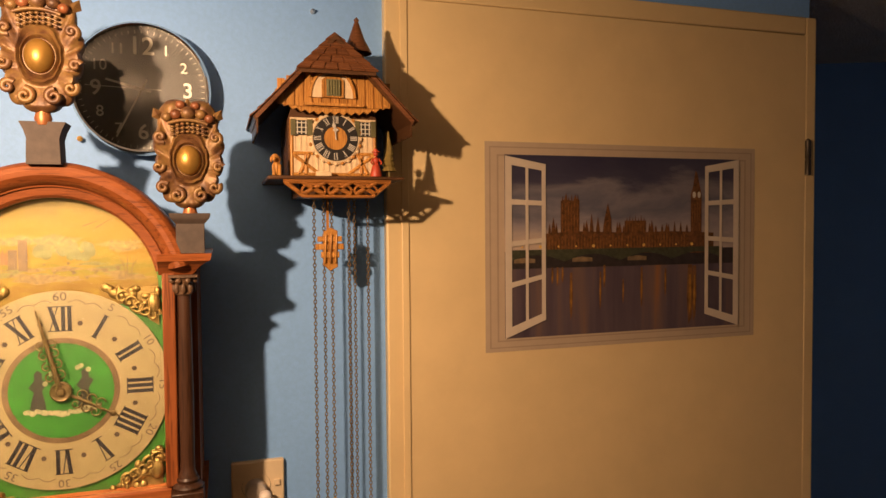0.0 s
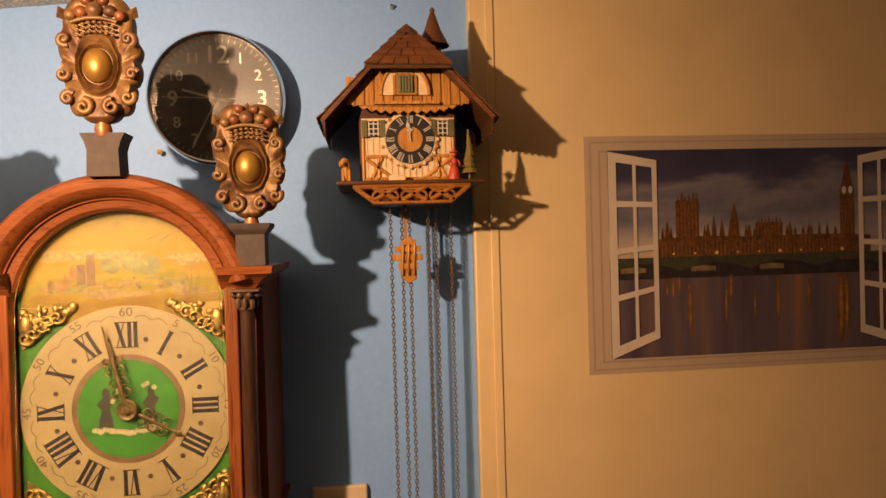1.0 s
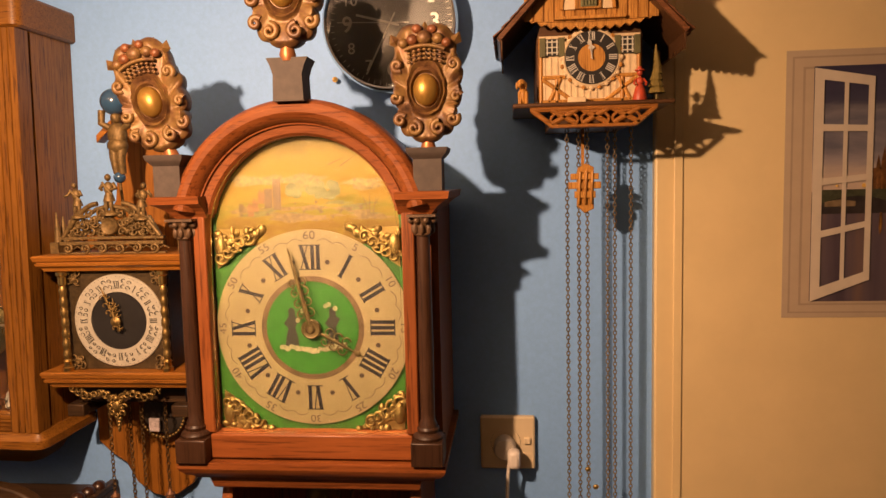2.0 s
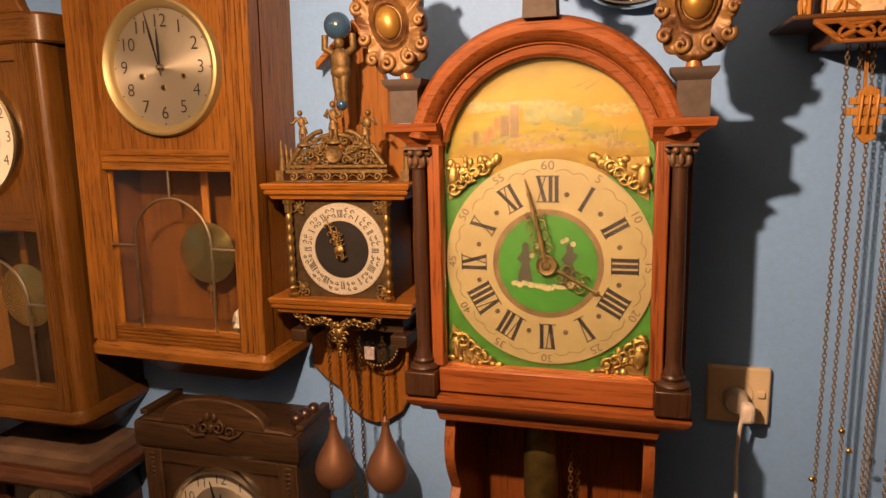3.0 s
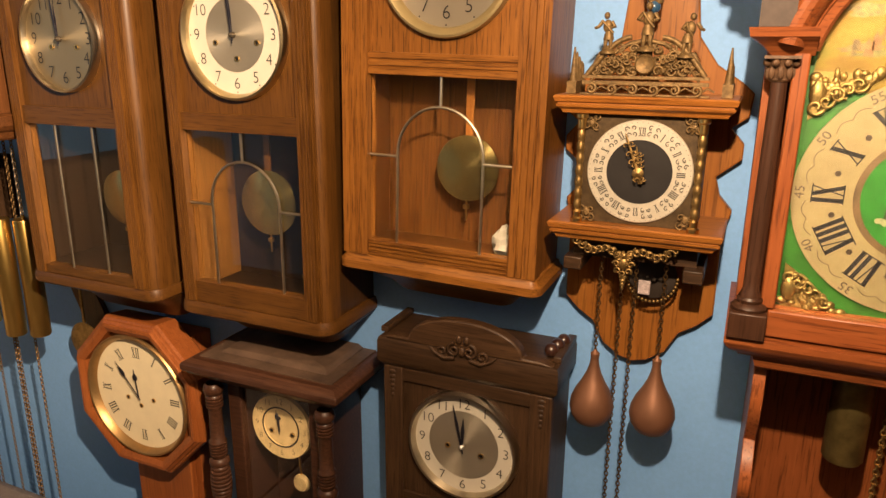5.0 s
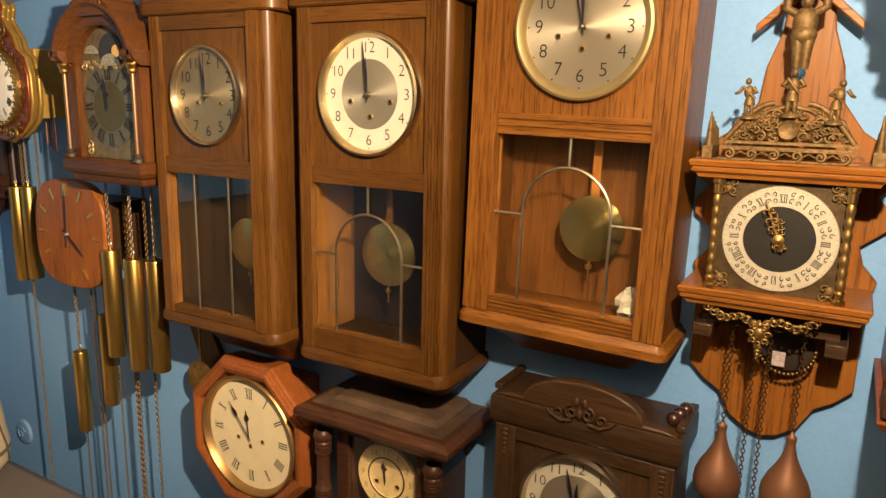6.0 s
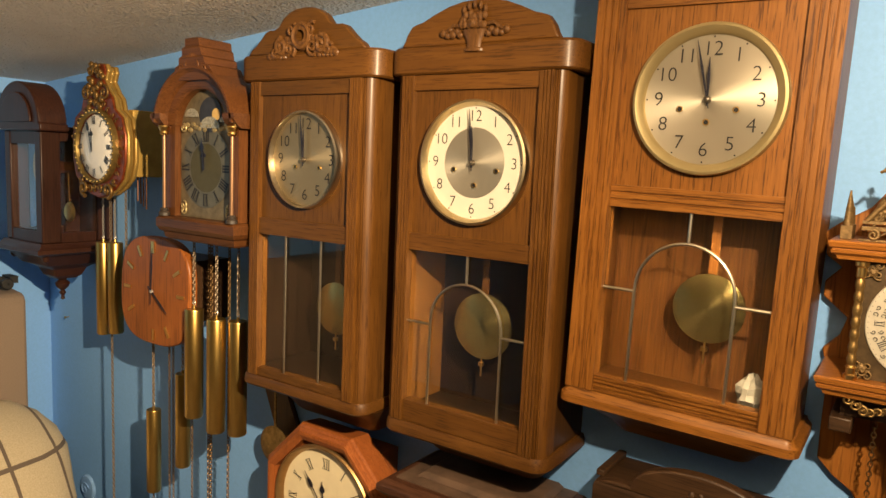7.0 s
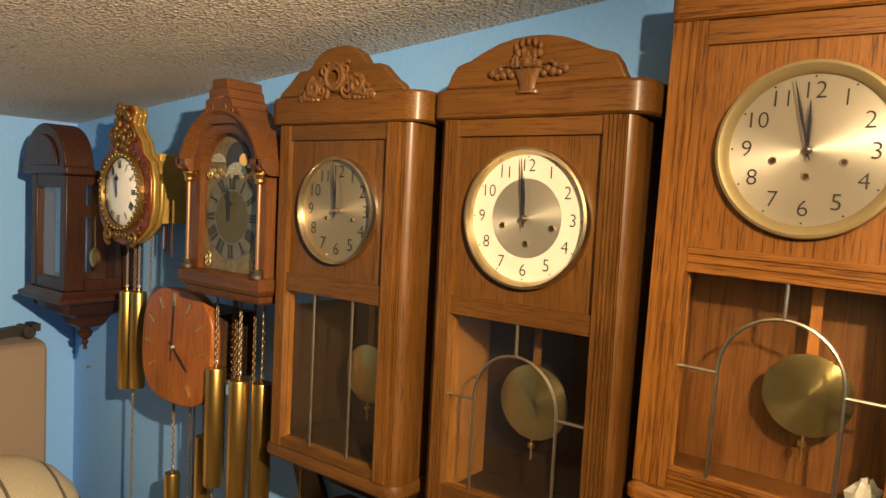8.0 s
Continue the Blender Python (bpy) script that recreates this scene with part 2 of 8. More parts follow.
def moulding(m, x0, x1, yf, yb, levels, r=0.0):
    """A run of rings: rows of z and how far it stands out there."""
    m.loft([[(x, y, z) for x, y in plan(x0 - o, x1 + o, yf - o, yb, (r + o) if r else 0)] for z, o in levels])
    return m


GLYPHS = {}


def glyph(body, weight=-0.012):
    """The outline of a word of the built-in font, one unit high, as points and faces."""
    if (body, weight) not in GLYPHS:
        cu = bpy.data.curves.new("word", "FONT")
        cu.body, cu.align_x, cu.align_y, cu.resolution_u = body, "CENTER", "CENTER", 4
        cu.offset = weight
        ob = new("word", cu)
        bpy.context.view_layer.update()
        me = bpy.data.meshes.new_from_object(ob)
        GLYPHS[body, weight] = ([(p.co.x, p.co.y) for p in me.vertices], [tuple(f.vertices) for f in me.polygons])
        bpy.data.objects.remove(ob)
        bpy.data.meshes.remove(me)
        bpy.data.curves.remove(cu)
    return GLYPHS[body, weight]


def write(m, body, cx, cz, y, size, turn=0.0, wide=1.0, weight=-0.012):
    v, f = glyph(body, weight)
    c, s = math.cos(radians(turn)), math.sin(radians(turn))
    return m.add([(cx + size * (wide * x * c - q * s), y, cz + size * (wide * x * s + q * c)) for x, q in v], f)


def roman(m, word, cx, cz, y, h, turn, thick=0.16, thin=0.04):
    """A Roman hour of thick and thin strokes with serifs, upright towards the rim."""
    widths = {"I": 0.235, "V": 0.44, "X": 0.46}
    total = sum(widths[k] for k in word)
    c, s = math.cos(radians(turn)), math.sin(radians(turn))

    def stroke(xa, za, xb, zb, w):
        pts = [(xa - w / 2, za), (xa + w / 2, za), (xb + w / 2, zb), (xb - w / 2, zb)]
        m.add([(cx + h * (x * c - q * s), y, cz + h * (x * s + q * c)) for x, q in pts], [(0, 1, 2, 3)])

    x = -total / 2
    for k in word:
        w = widths[k]
        mid = x + w / 2
        if k == "I":
            stroke(mid, -0.5, mid, 0.5, thick)
        elif k == "V":
            stroke(mid - 0.13, 0.5, mid, -0.5, thick)
            stroke(mid + 0.15, 0.5, mid + 0.02, -0.5, thin)
        else:
            stroke(mid - 0.14, 0.5, mid + 0.14, -0.5, thick)
            stroke(mid + 0.15, 0.5, mid - 0.15, -0.5, thin)
        x += w
    for q in (-0.5, 0.5):
        pts = [(-total / 2, q - 0.02), (total / 2, q - 0.02), (total / 2, q + 0.02), (-total / 2, q + 0.02)]
        m.add([(cx + h * (x * c - p * s), y, cz + h * (x * s + p * c)) for x, p in pts], [(0, 1, 2, 3)])


ROMAN = ["XII", "I", "II", "III", "IIII", "V", "VI", "VII", "VIII", "IX", "X", "XI"]


def hours(parent, material, c, r, y, size, style="arabic", upright=True, thick=0.16):
    """Twelve hour numbers round c at radius r, each a part of the dial."""
    for k in range(12):
        m = Mesh()
        a = radians(90 - 30 * k)
        x, z = c[0] + r * math.cos(a), c[1] + r * math.sin(a)
        if style == "arabic":
            write(m, str(k or 12), x, z, y, size, 0 if upright else -30 * k, 1.0, -0.013)
        else:
            roman(m, ROMAN[k], x, z, y, size, -30 * k, thick)
        part("numeral", m, material, parent)


def ticks(c, r0, r1, y, n, w, skip=1, only=None):
    m = Mesh()
    for k in range(n):
        if only is not None and k % only == 0:
            continue
        a = math.radians(90 - 360 * k / n)
        d, t = (math.cos(a), math.sin(a)), (-math.sin(a), math.cos(a))
        m.add([(c[0] + q * d[0] + s * w / 2 * t[0], y, c[1] + q * d[1] + s * w / 2 * t[1]) for q, s in ((r0, -1), (r1, -1), (r1, 1), (r0, 1))], [(0, 1, 2, 3)])
    return m


def hand(c, angle, length, y, width, tail=0.15, shape="leaf"):
    """A clock hand, angle in degrees clockwise from twelve."""
    if shape == "leaf":
        o = [(-0.4, -tail), (0.4, -tail), (0.5, 0.0), (1.0, 0.55), (0.25, 0.95), (0, 1.0), (-0.25, 0.95), (-1.0, 0.55), (-0.5, 0)]
    elif shape == "spade":
        o = [(-0.3, -tail), (0.3, -tail), (0.3, 0.55), (1.3, 0.62), (1.3, 0.72), (0.3, 0.84), (0, 1.0), (-0.3, 0.84), (-1.3, 0.72), (-1.3, 0.62), (-0.3, 0.55)]
    else:
        o = [(-0.5, -tail), (0.5, -tail), (0.5, 1), (-0.5, 1)]
    a = radians(-angle)
    ca, sa = math.cos(a), math.sin(a)
    pts = [(c[0] + (x * width * ca - z * length * sa), c[1] + (x * width * sa + z * length * ca)) for x, z in o]
    return Mesh().prism(pts, y - 0.0008, y)


def arbor_holes(parent, c, y, spots, r=0.004):
    for dx, dz in spots:
        part("winding_hole", Mesh().lathe([(r, 0), (r, -0.0012), (r * 0.68, -0.0012), (r * 0.68, 0)], (c[0] + dx, y, c[1] + dz), "Y", 20), BRASS, parent, "brass-rimmed winding hole")
        part("winding_square", Mesh().disc((c[0] + dx, c[1] + dz), r * 0.68, y - 0.0004, 20), BLACK, parent)


def chain(name, parent, x, y, z0, z1, material, size=0.0062, wire=0.0007, sway=0.0):
    """Wire links from z1 down to z0, every other one turned."""
    m = Mesh()
    n = max(2, int((z1 - z0) / (size * 0.85)))
    for k in range(n):
        z = z1 - (k + 0.5) * (z1 - z0) / n
        q = (z1 - z) / max(z1 - z0, 1e-6)
        cx = x + sway * math.sin(math.pi * q)
        turned = k % 2
        rings = []
        for i in range(8):
            a = 2 * math.pi * i / 8
            u, w = math.cos(a), math.sin(a)
            px, pz = size * 0.34 * u, size * 0.56 * w
            ring = []
            for j in range(4):
                b = 2 * math.pi * j / 4
                out, side = wire * math.cos(b), wire * math.sin(b)
                lx, lz, ly = px + out * u, pz + out * w, side
                ring.append((cx + ly, y + lx, z + lz) if turned else (cx + lx, y + ly, z + lz))
            rings.append(ring)
        rings.append(rings[0])
        m.loft(rings, caps=False)
    return part(name, m, material, parent)


# ---- the room ----
def ceil_z(x):
    return 1.924 + 0.084 * (x + 1.12)


XL, XR, YB = -2.66, 2.7, -2.4


def setting(name, m, material, label, category, bevel=0.0):
    return tagged(part(name, m, material, None, bevel=bevel), label, category, kind="structure")


DX0, DX1, DTOP = 0.2971, 1.121, 2.0185
w = Mesh()
w.prism([(XL, 0), (0.262, 0), (0.262, 2.05), (1.146, 2.05), (1.146, ceil_z(1.146) + 0.1), (XL, ceil_z(XL) + 0.1)], WALL, WALL + 0.12)
setting("wall_north", w, BLUE_WALL, "blue painted wall with fine roller texture", "wall")
setting("wall_hall", Mesh().box(1.0, XR + 0.12, 1.9, 2.02, 0, 2.4), BLUE_WALL, "blue painted wall of the unlit passage", "wall")
setting("wall_return", Mesh().box(1.0, 1.1, WALL + 0.12, 1.9, 0, 2.4), BLUE_WALL, "blue painted return wall behind the door frame", "wall")
setting("wall_west", Mesh().box(XL - 0.12, XL, YB, WALL + 0.12, 0, 2.3), BLUE_WALL, "blue painted wall at the end of the room", "wall")
setting("wall_east", Mesh().box(XR, XR + 0.12, YB, 1.9, 0, 2.4), BLUE_WALL, "blue painted wall beyond the door", "wall")
setting("wall_south", Mesh().box(XL - 0.12, XR + 0.12, YB - 0.12, YB, 0, 2.4), BOUNCE_WALL, "unseen wall behind the camera, added for bounced light", "wall")
setting("floor", Mesh().box(XL - 0.12, XR + 0.12, YB - 0.12, 2.02, -0.1, 0), FLOOR, "brown wooden floor", "floor")
m, nt, b = shader("textured_ceiling", 0.75)
n1 = node(nt, "ShaderNodeTexNoise", Scale=115.0, Detail=4, Roughness=0.55)
n2 = node(nt, "ShaderNodeTexVoronoi", Scale=150.0)
n3 = node(nt, "ShaderNodeTexNoise", Scale=3.0, Detail=3)
v = coords(nt)
for k in (n1, n2, n3):
    nt.links.new(v, k.inputs["Vector"])
r = ramp(nt, n3.outputs[0], [(0.3, (0.78, 0.71, 0.61)), (0.7, (0.88, 0.81, 0.71))])
nt.links.new(r.outputs[0], b.inputs["Base Color"])
sm = node(nt, "ShaderNodeMath")
nt.links.new(n1.outputs[0], sm.inputs[0])
nt.links.new(n2.outputs["Distance"], sm.inputs[1])
bump(nt, b, sm.outputs[0], 1, 0.0104)
STIPPLE = m
cm = Mesh()
cm.loft([[(XL - 0.1, y, ceil_z(XL - 0.1)), (XR + 0.1, y, ceil_z(XR + 0.1)), (XR + 0.1, y, ceil_z(XR + 0.1) + 0.12), (XL - 0.1, y, ceil_z(XL - 0.1) + 0.12)] for y in (YB - 0.1, 2.0)])
setting("ceiling", cm, STIPPLE, "cream stippled plaster ceiling, gently sloping", "ceiling")

# door with its frame
frame_m = Mesh()
for x0, x1 in ((0.259, 0.2969), (1.1212, 1.147)):
    frame_m.box(x0, x1, WALL - 0.018, WALL + 0.1, 0, 2.055)
frame_m.box(0.2969, 1.1212, WALL - 0.018, WALL + 0.1, 2.02, 2.055)
setting("door_frame", frame_m, DOOR_PAINT, "cream painted door frame", "door frame", 0.003)
stop = Mesh().box(0.2845, 0.2968, WALL - 0.0205, WALL - 0.0183, 0, 2.018)
setting("trim", stop, DOOR_PAINT, "cream painted bead on the door frame", "trim", 0.002)
door = thing("door_1", (0.709, WALL - 0.01, 0), "closed flush door painted cream, with a window poster", "door", kind="structure")
part("door_leaf", Mesh().box(DX0, DX1, WALL - 0.0176, WALL + 0.022, 0.01, DTOP), DOOR_PAINT, door, bevel=0.0006)
for z0 in (1.741, 0.3):
    hinge = part("hinge", Mesh().lathe([(0.0055, 0), (0.0055, 0.03), (0.0048, 0.031), (0.0048, 0.033), (0.0055, 0.034), (0.0055, 0.068), (0.002, 0.072)], (1.124, WALL - 0.022, z0), "Z", 14), plain("dark_steel", (0.09, 0.07, 0.05), 0.4, 0.6), door, "dark steel barrel hinge")
setting("wall_plug", Mesh().lathe([(0.004, 0), (0.004, -0.004), (0.0015, -0.012)], (0.146, WALL, 1.99), "Y", 12), STEEL, "small steel screw in the blue wall", "screw")


# ---- regulator wall clocks ----
def crest_outline(cx, half, z0, top, style):
    if style == "basket":
        half_pts = [(1.0, 0.0), (0.955, 0.16), (0.93, 0.3), (0.86, 0.5), (0.78, 0.56), (0.7, 0.6), (0.55, 0.75), (0.36, 0.9), (0.18, 0.98)]
    else:
        half_pts = [(1.0, 0.0), (0.95, 0.12), (0.86, 0.22), (0.76, 0.38), (0.68, 0.52), (0.62, 0.56), (0.52, 0.56), (0.44, 0.62), (0.36, 0.8), (0.24, 0.93), (0.12, 0.99)]
    h = top - z0
    right = [(cx + half * a, z0 + h * q) for a, q in half_pts]
    left = [(cx - half * a, z0 + h * q) for a, q in reversed(half_pts)]
    return right + [(cx, top)] + left


def carved_basket(cx, y, z, s):
    m = Mesh()
    m.loft([[(cx + rx * s * math.cos(a), y - 0.35 * rx * s * max(0, math.sin(a)) - 0.001 + 0.002 * (math.sin(a) < 0), z + h * s) for a in [2 * math.pi * k / 14 for k in range(14)]] for h, rx in ((0, 0.42), (0.08, 0.42), (0.14, 0.3), (0.4, 0.34), (0.72, 0.52), (0.78, 0.55))])
    rnd = random.Random(4)
    for k in range(26):
        a = math.pi * rnd.random()
        q = 0.25 + 0.75 * rnd.random()
        m.ball((cx + 0.62 * s * q * math.cos(a), y - 0.1 * s, z + (0.85 + 0.72 * q * math.sin(a)) * s), (0.13 * s, 0.1 * s, 0.15 * s), 9, 6)
    m.lathe([(0.02 * s, -0.3 * s), (0.16 * s, -0.24 * s), (0.22 * s, -0.1 * s), (0.22 * s, 0)], (cx, y, z + 1.0 * s), "Y", 14)
    for h in (-1, 1):
        for k, (dx, dz, r) in enumerate(((0.75, 0.75, 0.15), (0.95, 0.66, 0.17), (1.18, 0.62, 0.13), (1.38, 0.72, 0.16), (0.62, 0.62, 0.14), (1.05, 0.85, 0.12))):
            m.ball((cx + h * dx * s, y - 0.05 * s, z + dz * s), (r * s, 0.12 * s, r * s * 0.95), 10, 6)
        m.tube([(cx + h * 0.5 * s, y - 0.06 * s, z + 0.95 * s), (cx + h * 0.9 * s, y - 0.1 * s, z + 0.98 * s), (cx + h * 1.25 * s, y - 0.08 * s, z + 0.75 * s)], 0.07 * s, 7)
    for k in range(5):
        a = radians(50 + 20 * k)
        m.ball((cx + 0.72 * s * math.cos(a), y - 0.06 * s, z + (0.95 + 0.75 * math.sin(a)) * s), (0.09 * s, 0.08 * s, 0.16 * s), 8, 6)
    return m


def carved_shield(cx, y, z, s):
    m = Mesh()
    m.lathe([(0.01, -0.16 * s), (0.34 * s, -0.14 * s), (0.42 * s, -0.2 * s), (0.5 * s, -0.16 * s), (0.55 * s, -0.02 * s), (0.55 * s, 0)], (cx, y, z + 0.85 * s), "Y", 24)
    for h in (-1, 1):
        m.scroll((cx + h * 0.52 * s, y - 0.06 * s, z + 1.1 * s), 0.26 * s, 1.2, 0.075 * s, 60, h)
        m.scroll((cx + h * 0.6 * s, y - 0.06 * s, z + 0.4 * s), 0.3 * s, 1.3, 0.08 * s, -60, -h)
        m.scroll((cx + h * 1.05 * s, y - 0.05 * s, z + 0.5 * s), 0.34 * s, 1.3, 0.13 * s, 100, -h)
        m.ball((cx + h * 0.95 * s, y - 0.02 * s, z + 0.42 * s), (0.5 * s, 0.1 * s, 0.32 * s), 14, 8)
        m.ball((cx + h * 1.5 * s, y - 0.02 * s, z + 0.22 * s), (0.32 * s, 0.08 * s, 0.2 * s), 12, 7)
        m.scroll((cx + h * 1.4 * s, y - 0.05 * s, z + 0.3 * s), 0.25 * s, 1.2, 0.08 * s, 30, h)
        for k in range(7):
            q = k / 6
            m.ball((cx + h * (0.6 + 1.15 * q) * s, y - 0.04 * s, z + (0.75 - 0.55 * q + 0.12 * math.sin(6 * q)) * s), (0.17 * s, 0.09 * s, 0.13 * s), 9, 6)
        for k in range(5):
            m.ball((cx + h * (0.95 + 0.2 * k) * s, y - 0.03 * s, z + 0.1 * s), (0.13 * s, 0.08 * s, 0.09 * s), 8, 5)
    return m


def regulator(cx, yf, z, half, label, woods, dial, crest=None, columns=True, cames="arch", group="", pendulum=0.0):
    """A glazed wall clock. z: drop, base, foot, glass bottom, glass top, panel bottom, panel top, door top, cap top, crest top."""
    W, WX = woods
    P, PX = dial.get("panel", woods)
    drop, base, foot, g0, g1, p0, p1, top, cap, crown = z
    yb = WALL - 0.001
    t = thing("wall_clock", (cx, yb, base), label, "wall clock", group)
    body = half - (0.011 if columns else 0.0)
    x0, x1 = cx - body, cx + body
    gh = dial["glass_half"]
    post = body - gh
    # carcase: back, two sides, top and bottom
    part("back_panel", Mesh().box(x0 + 0.012, x1 - 0.012, yb - 0.012, yb, foot, top), dial.get("back", SHADED_INSIDE), t)
    for s in (-1, 1):
        a, bb = sorted((cx + s * body * 0.985, cx + s * (body * 0.985 - 0.014)))
        part("side_panel", Mesh().box(a, bb, yf + 0.03, yb, foot, top), SHADED_SIDE if columns else W, t)
        a, bb = sorted((cx + s * (body * 0.985 - 0.0145), cx + s * (body * 0.985 - 0.0175)))
        part("side_lining", Mesh().box(a, bb, yf + 0.042, yb - 0.0125, foot + 0.0125, p0), dial.get("lining", SHADED_INSIDE), t)
    part("top_panel", Mesh().box(x0 + 0.012, x1 - 0.012, yf + 0.02, yb - 0.012, top - 0.012, top), WX, t)
    part("bottom_panel", Mesh().box(x0 + 0.016, x1 - 0.016, yf + 0.03, yb - 0.013, foot, foot + 0.012), dial.get("back", SHADED_INSIDE), t)
    # posts beside the door
    for s in (-1, 1):
        m = Mesh()
        if columns:
            inner, outer = cx + s * (gh + 0.0225), cx + s * body
            rr = body - gh - 0.0235
            arc = [(outer - s * rr + s * rr * math.sin(q), yf + 0.002 + rr - rr * math.cos(q)) for q in [k * math.pi / 2 / 8 for k in range(2, 9)]]
            # two fine grooves run down the post beside the door
            flutes = [(inner + s * d, yf + 0.002 + e) for d, e in ((0.0012, 0), (0.0018, 0.003), (0.003, 0.003), (0.0036, 0.0003), (0.0052, 0.0003), (0.0058, 0.0032), (0.0068, 0.0032))]
            pts = [(inner, yf + 0.04)] + [(inner, yf + 0.002)] + flutes + arc + [(outer, yf + 0.04)]
            m.loft([[(x, y, zz) for x, y in pts] for zz in (foot, top)])
            part("corner_post", m, W, t, "rounded corner post")
        a, bb = sorted((cx + s * gh, cx + s * (gh + (0.022 if columns else post))))
        wd = bb - a
        m = Mesh()
        # stile with cut grooves
        prof, n = [], 60
        cuts = (0.3, 0.52, 0.74) if not columns else (0.3, 0.55, 0.8)
        for k in range(n + 1):
            q = k / n
            d = max(((0.003 if columns else 0.002) if abs(q - c) < 0.02 else 0.0) for c in cuts)
            prof.append((a + q * wd, yf - 0.004 + d))
        prof += [(bb, yf + 0.022), (a, yf + 0.022)]
        m.loft([[(x, y, zz) for x, y in prof] for zz in (foot + 0.001, top - 0.001)])
        part("door_stile", m, W, t, "fluted door stile", smooth=20)

    def rail(name, za, zb, grooves=0):
        prof = []
        n = 30
        for k in range(n + 1):
            q = k / n
            d = max([0.003 if abs(q - (g + 1) / (grooves + 1)) < 0.045 else 0.0 for g in range(grooves)] or [0])
            prof.append((yf + d, za + q * (zb - za)))
        prof += [(yf + 0.02, zb), (yf + 0.02, za)]
        part(name, Mesh().loft([[(x, y, zz) for y, zz in prof] for x in (cx - gh, cx + gh)]), PX, t, smooth=20)

    rail("bottom_rail", foot + 0.001, g0, 0 if columns else 3)
    rail("middle_rail", g1, p0, 0 if columns else 2)
    rail("top_rail", p1, top - 0.001)
    part("dial_panel", Mesh().box(cx - gh, cx + gh, yf + 0.006, yf + 0.014, p0, p1), P, t)
    # glass and leading
    part("glass_pane", Mesh().box(cx - gh, cx + gh, yf + 0.009, yf + 0.0115, g0, g1), PANE, t, "clear glass pane")
    yc = yf + 0.006
    if cames == "arch":
        aw, az = gh * 0.595, g0 + (g1 - g0) * 0.545
        arcp = [(cx - aw, yc, g0)] + [(cx - aw * math.cos(q), yc, az + aw * 1.05 * math.sin(q)) for q in [k * math.pi / 20 for k in range(21)]] + [(cx + aw, yc, g0)]
        part("lead_came", Mesh().tube(arcp, 0.0022, 8), LEAD, t, "arched lead came")
        part("lead_came", Mesh().tube([(cx, yc, az + aw * 1.05), (cx, yc, g1)], 0.0022, 8), LEAD, t)
        for s in (-1, 1):
            part("lead_came", Mesh().tube([(cx + s * aw, yc, az - 0.004), (cx + s * gh, yc, az - 0.004)], 0.0022, 8), LEAD, t)
    else:
        for s in (-1, 1):
            part("lead_came", Mesh().tube([(cx + s * gh * 0.4, yc, g0), (cx + s * gh * 0.4, yc, g1)], 0.002, 8), LEAD, t)
    # pendulum
    px, pz, pr = dial["bob"]
    yp = (yf + yb) / 2
    bob = part("pendulum_bob", Mesh().lathe([(0.001, -0.007), (pr * 0.7, -0.006), (pr, -0.002), (pr, 0.002), (0.001, 0.005)], (px, yp, pz), "Y", 48), BRASS_DIAL, t, "brushed brass pendulum bob")
    part("pendulum_rod", Mesh().box(px - 0.006, px + 0.006, yp + 0.001, yp + 0.004, pz, p0 + 0.05), WX if columns else REDWOOD, t)
    part("rating_nut", Mesh().lathe([(0.0015, -0.03), (0.0015, -0.012), (0.005, -0.012), (0.005, -0.006), (0.0015, -0.006), (0.0015, 0)], (px, yp, pz - pr), "Z", 12), BRASS, t)
    # base and drop
    out = 0.005 if columns else 0.009
    m = Mesh()
    moulding(m, x0, x1, yf, yb, [(base, 0.001), (base + 0.004, out), (base + (foot - base) * 0.6, out), (base + (foot - base) * 0.85, 0.003), (foot, 0.002)], 0.022 if columns else 0.008)
    part("base_moulding", m, WX, t)
    m = Mesh()
    deep = yb - yf
    m.loft([[(x, y, zz) for x, y in plan(cx - half * k, cx + half * k, yb - deep * d, yb, 0.02)] for zz, k, d in ((drop, 0.62, 0.42), (drop + 0.006, 0.66, 0.46), (drop + (base - drop) * 0.4, 0.72, 0.55), (drop + (base - drop) * 0.8, 0.88, 0.8), (base - 0.001, 0.94, 0.9))])
    part("drop_block", m, WX, t)
    # cap and crest
    m = Mesh()
    moulding(m, cx - half, cx + half, yf, yb, [(top, 0.002), (top + 0.003, 0.006), (cap - 0.004, 0.006), (cap, 0.003)], 0.024 if columns else 0.008)
    part("cap_moulding", m, WX, t)
    if crest:
        cm = part("crest", Mesh().prism(crest_outline(cx, half * 0.86, cap, crown, crest), yf - 0.004, yf + 0.014), PX, t, bevel=0.003)
        mk = carved_basket if crest == "basket" else carved_shield
        part("carving", mk(cx, yf - 0.005, cap - 0.012, (crown - cap) * (0.62 if crest == "basket" else 0.6)), CARVED, cm, "carved flower basket" if crest == "basket" else "carved shield with scrolls")
    # dial
    c = dial["c"]
    R = dial["r"]
    yd = yf + 0.004
    face = part("dial", Mesh().disc(c, R * 0.96, yd), dial.get("face", SILVER_DIAL), t, dial["label"])
    inner = dial.get("bezel", 0.86)
    part("bezel", Mesh().lathe([(R, 0.004), (R, -0.006), (R * 0.985, -0.011), (R * 0.95, -0.0125), (R * (inner + 0.03), -0.008), (R * inner, -0.002), (R * inner, 0.002)], (c[0], yd, c[1]), "Y", 96), dial["bezel_mat"], t, "polished metal bezel")
    rn = dial["numbers_r"] * R
    if dial.get("ring"):
        a, bb = dial["ring"]
        part("chapter_ring", Mesh().ring(c, a * R, bb * R, yd - 0.0006), IVORY, face, "ivory chapter ring")
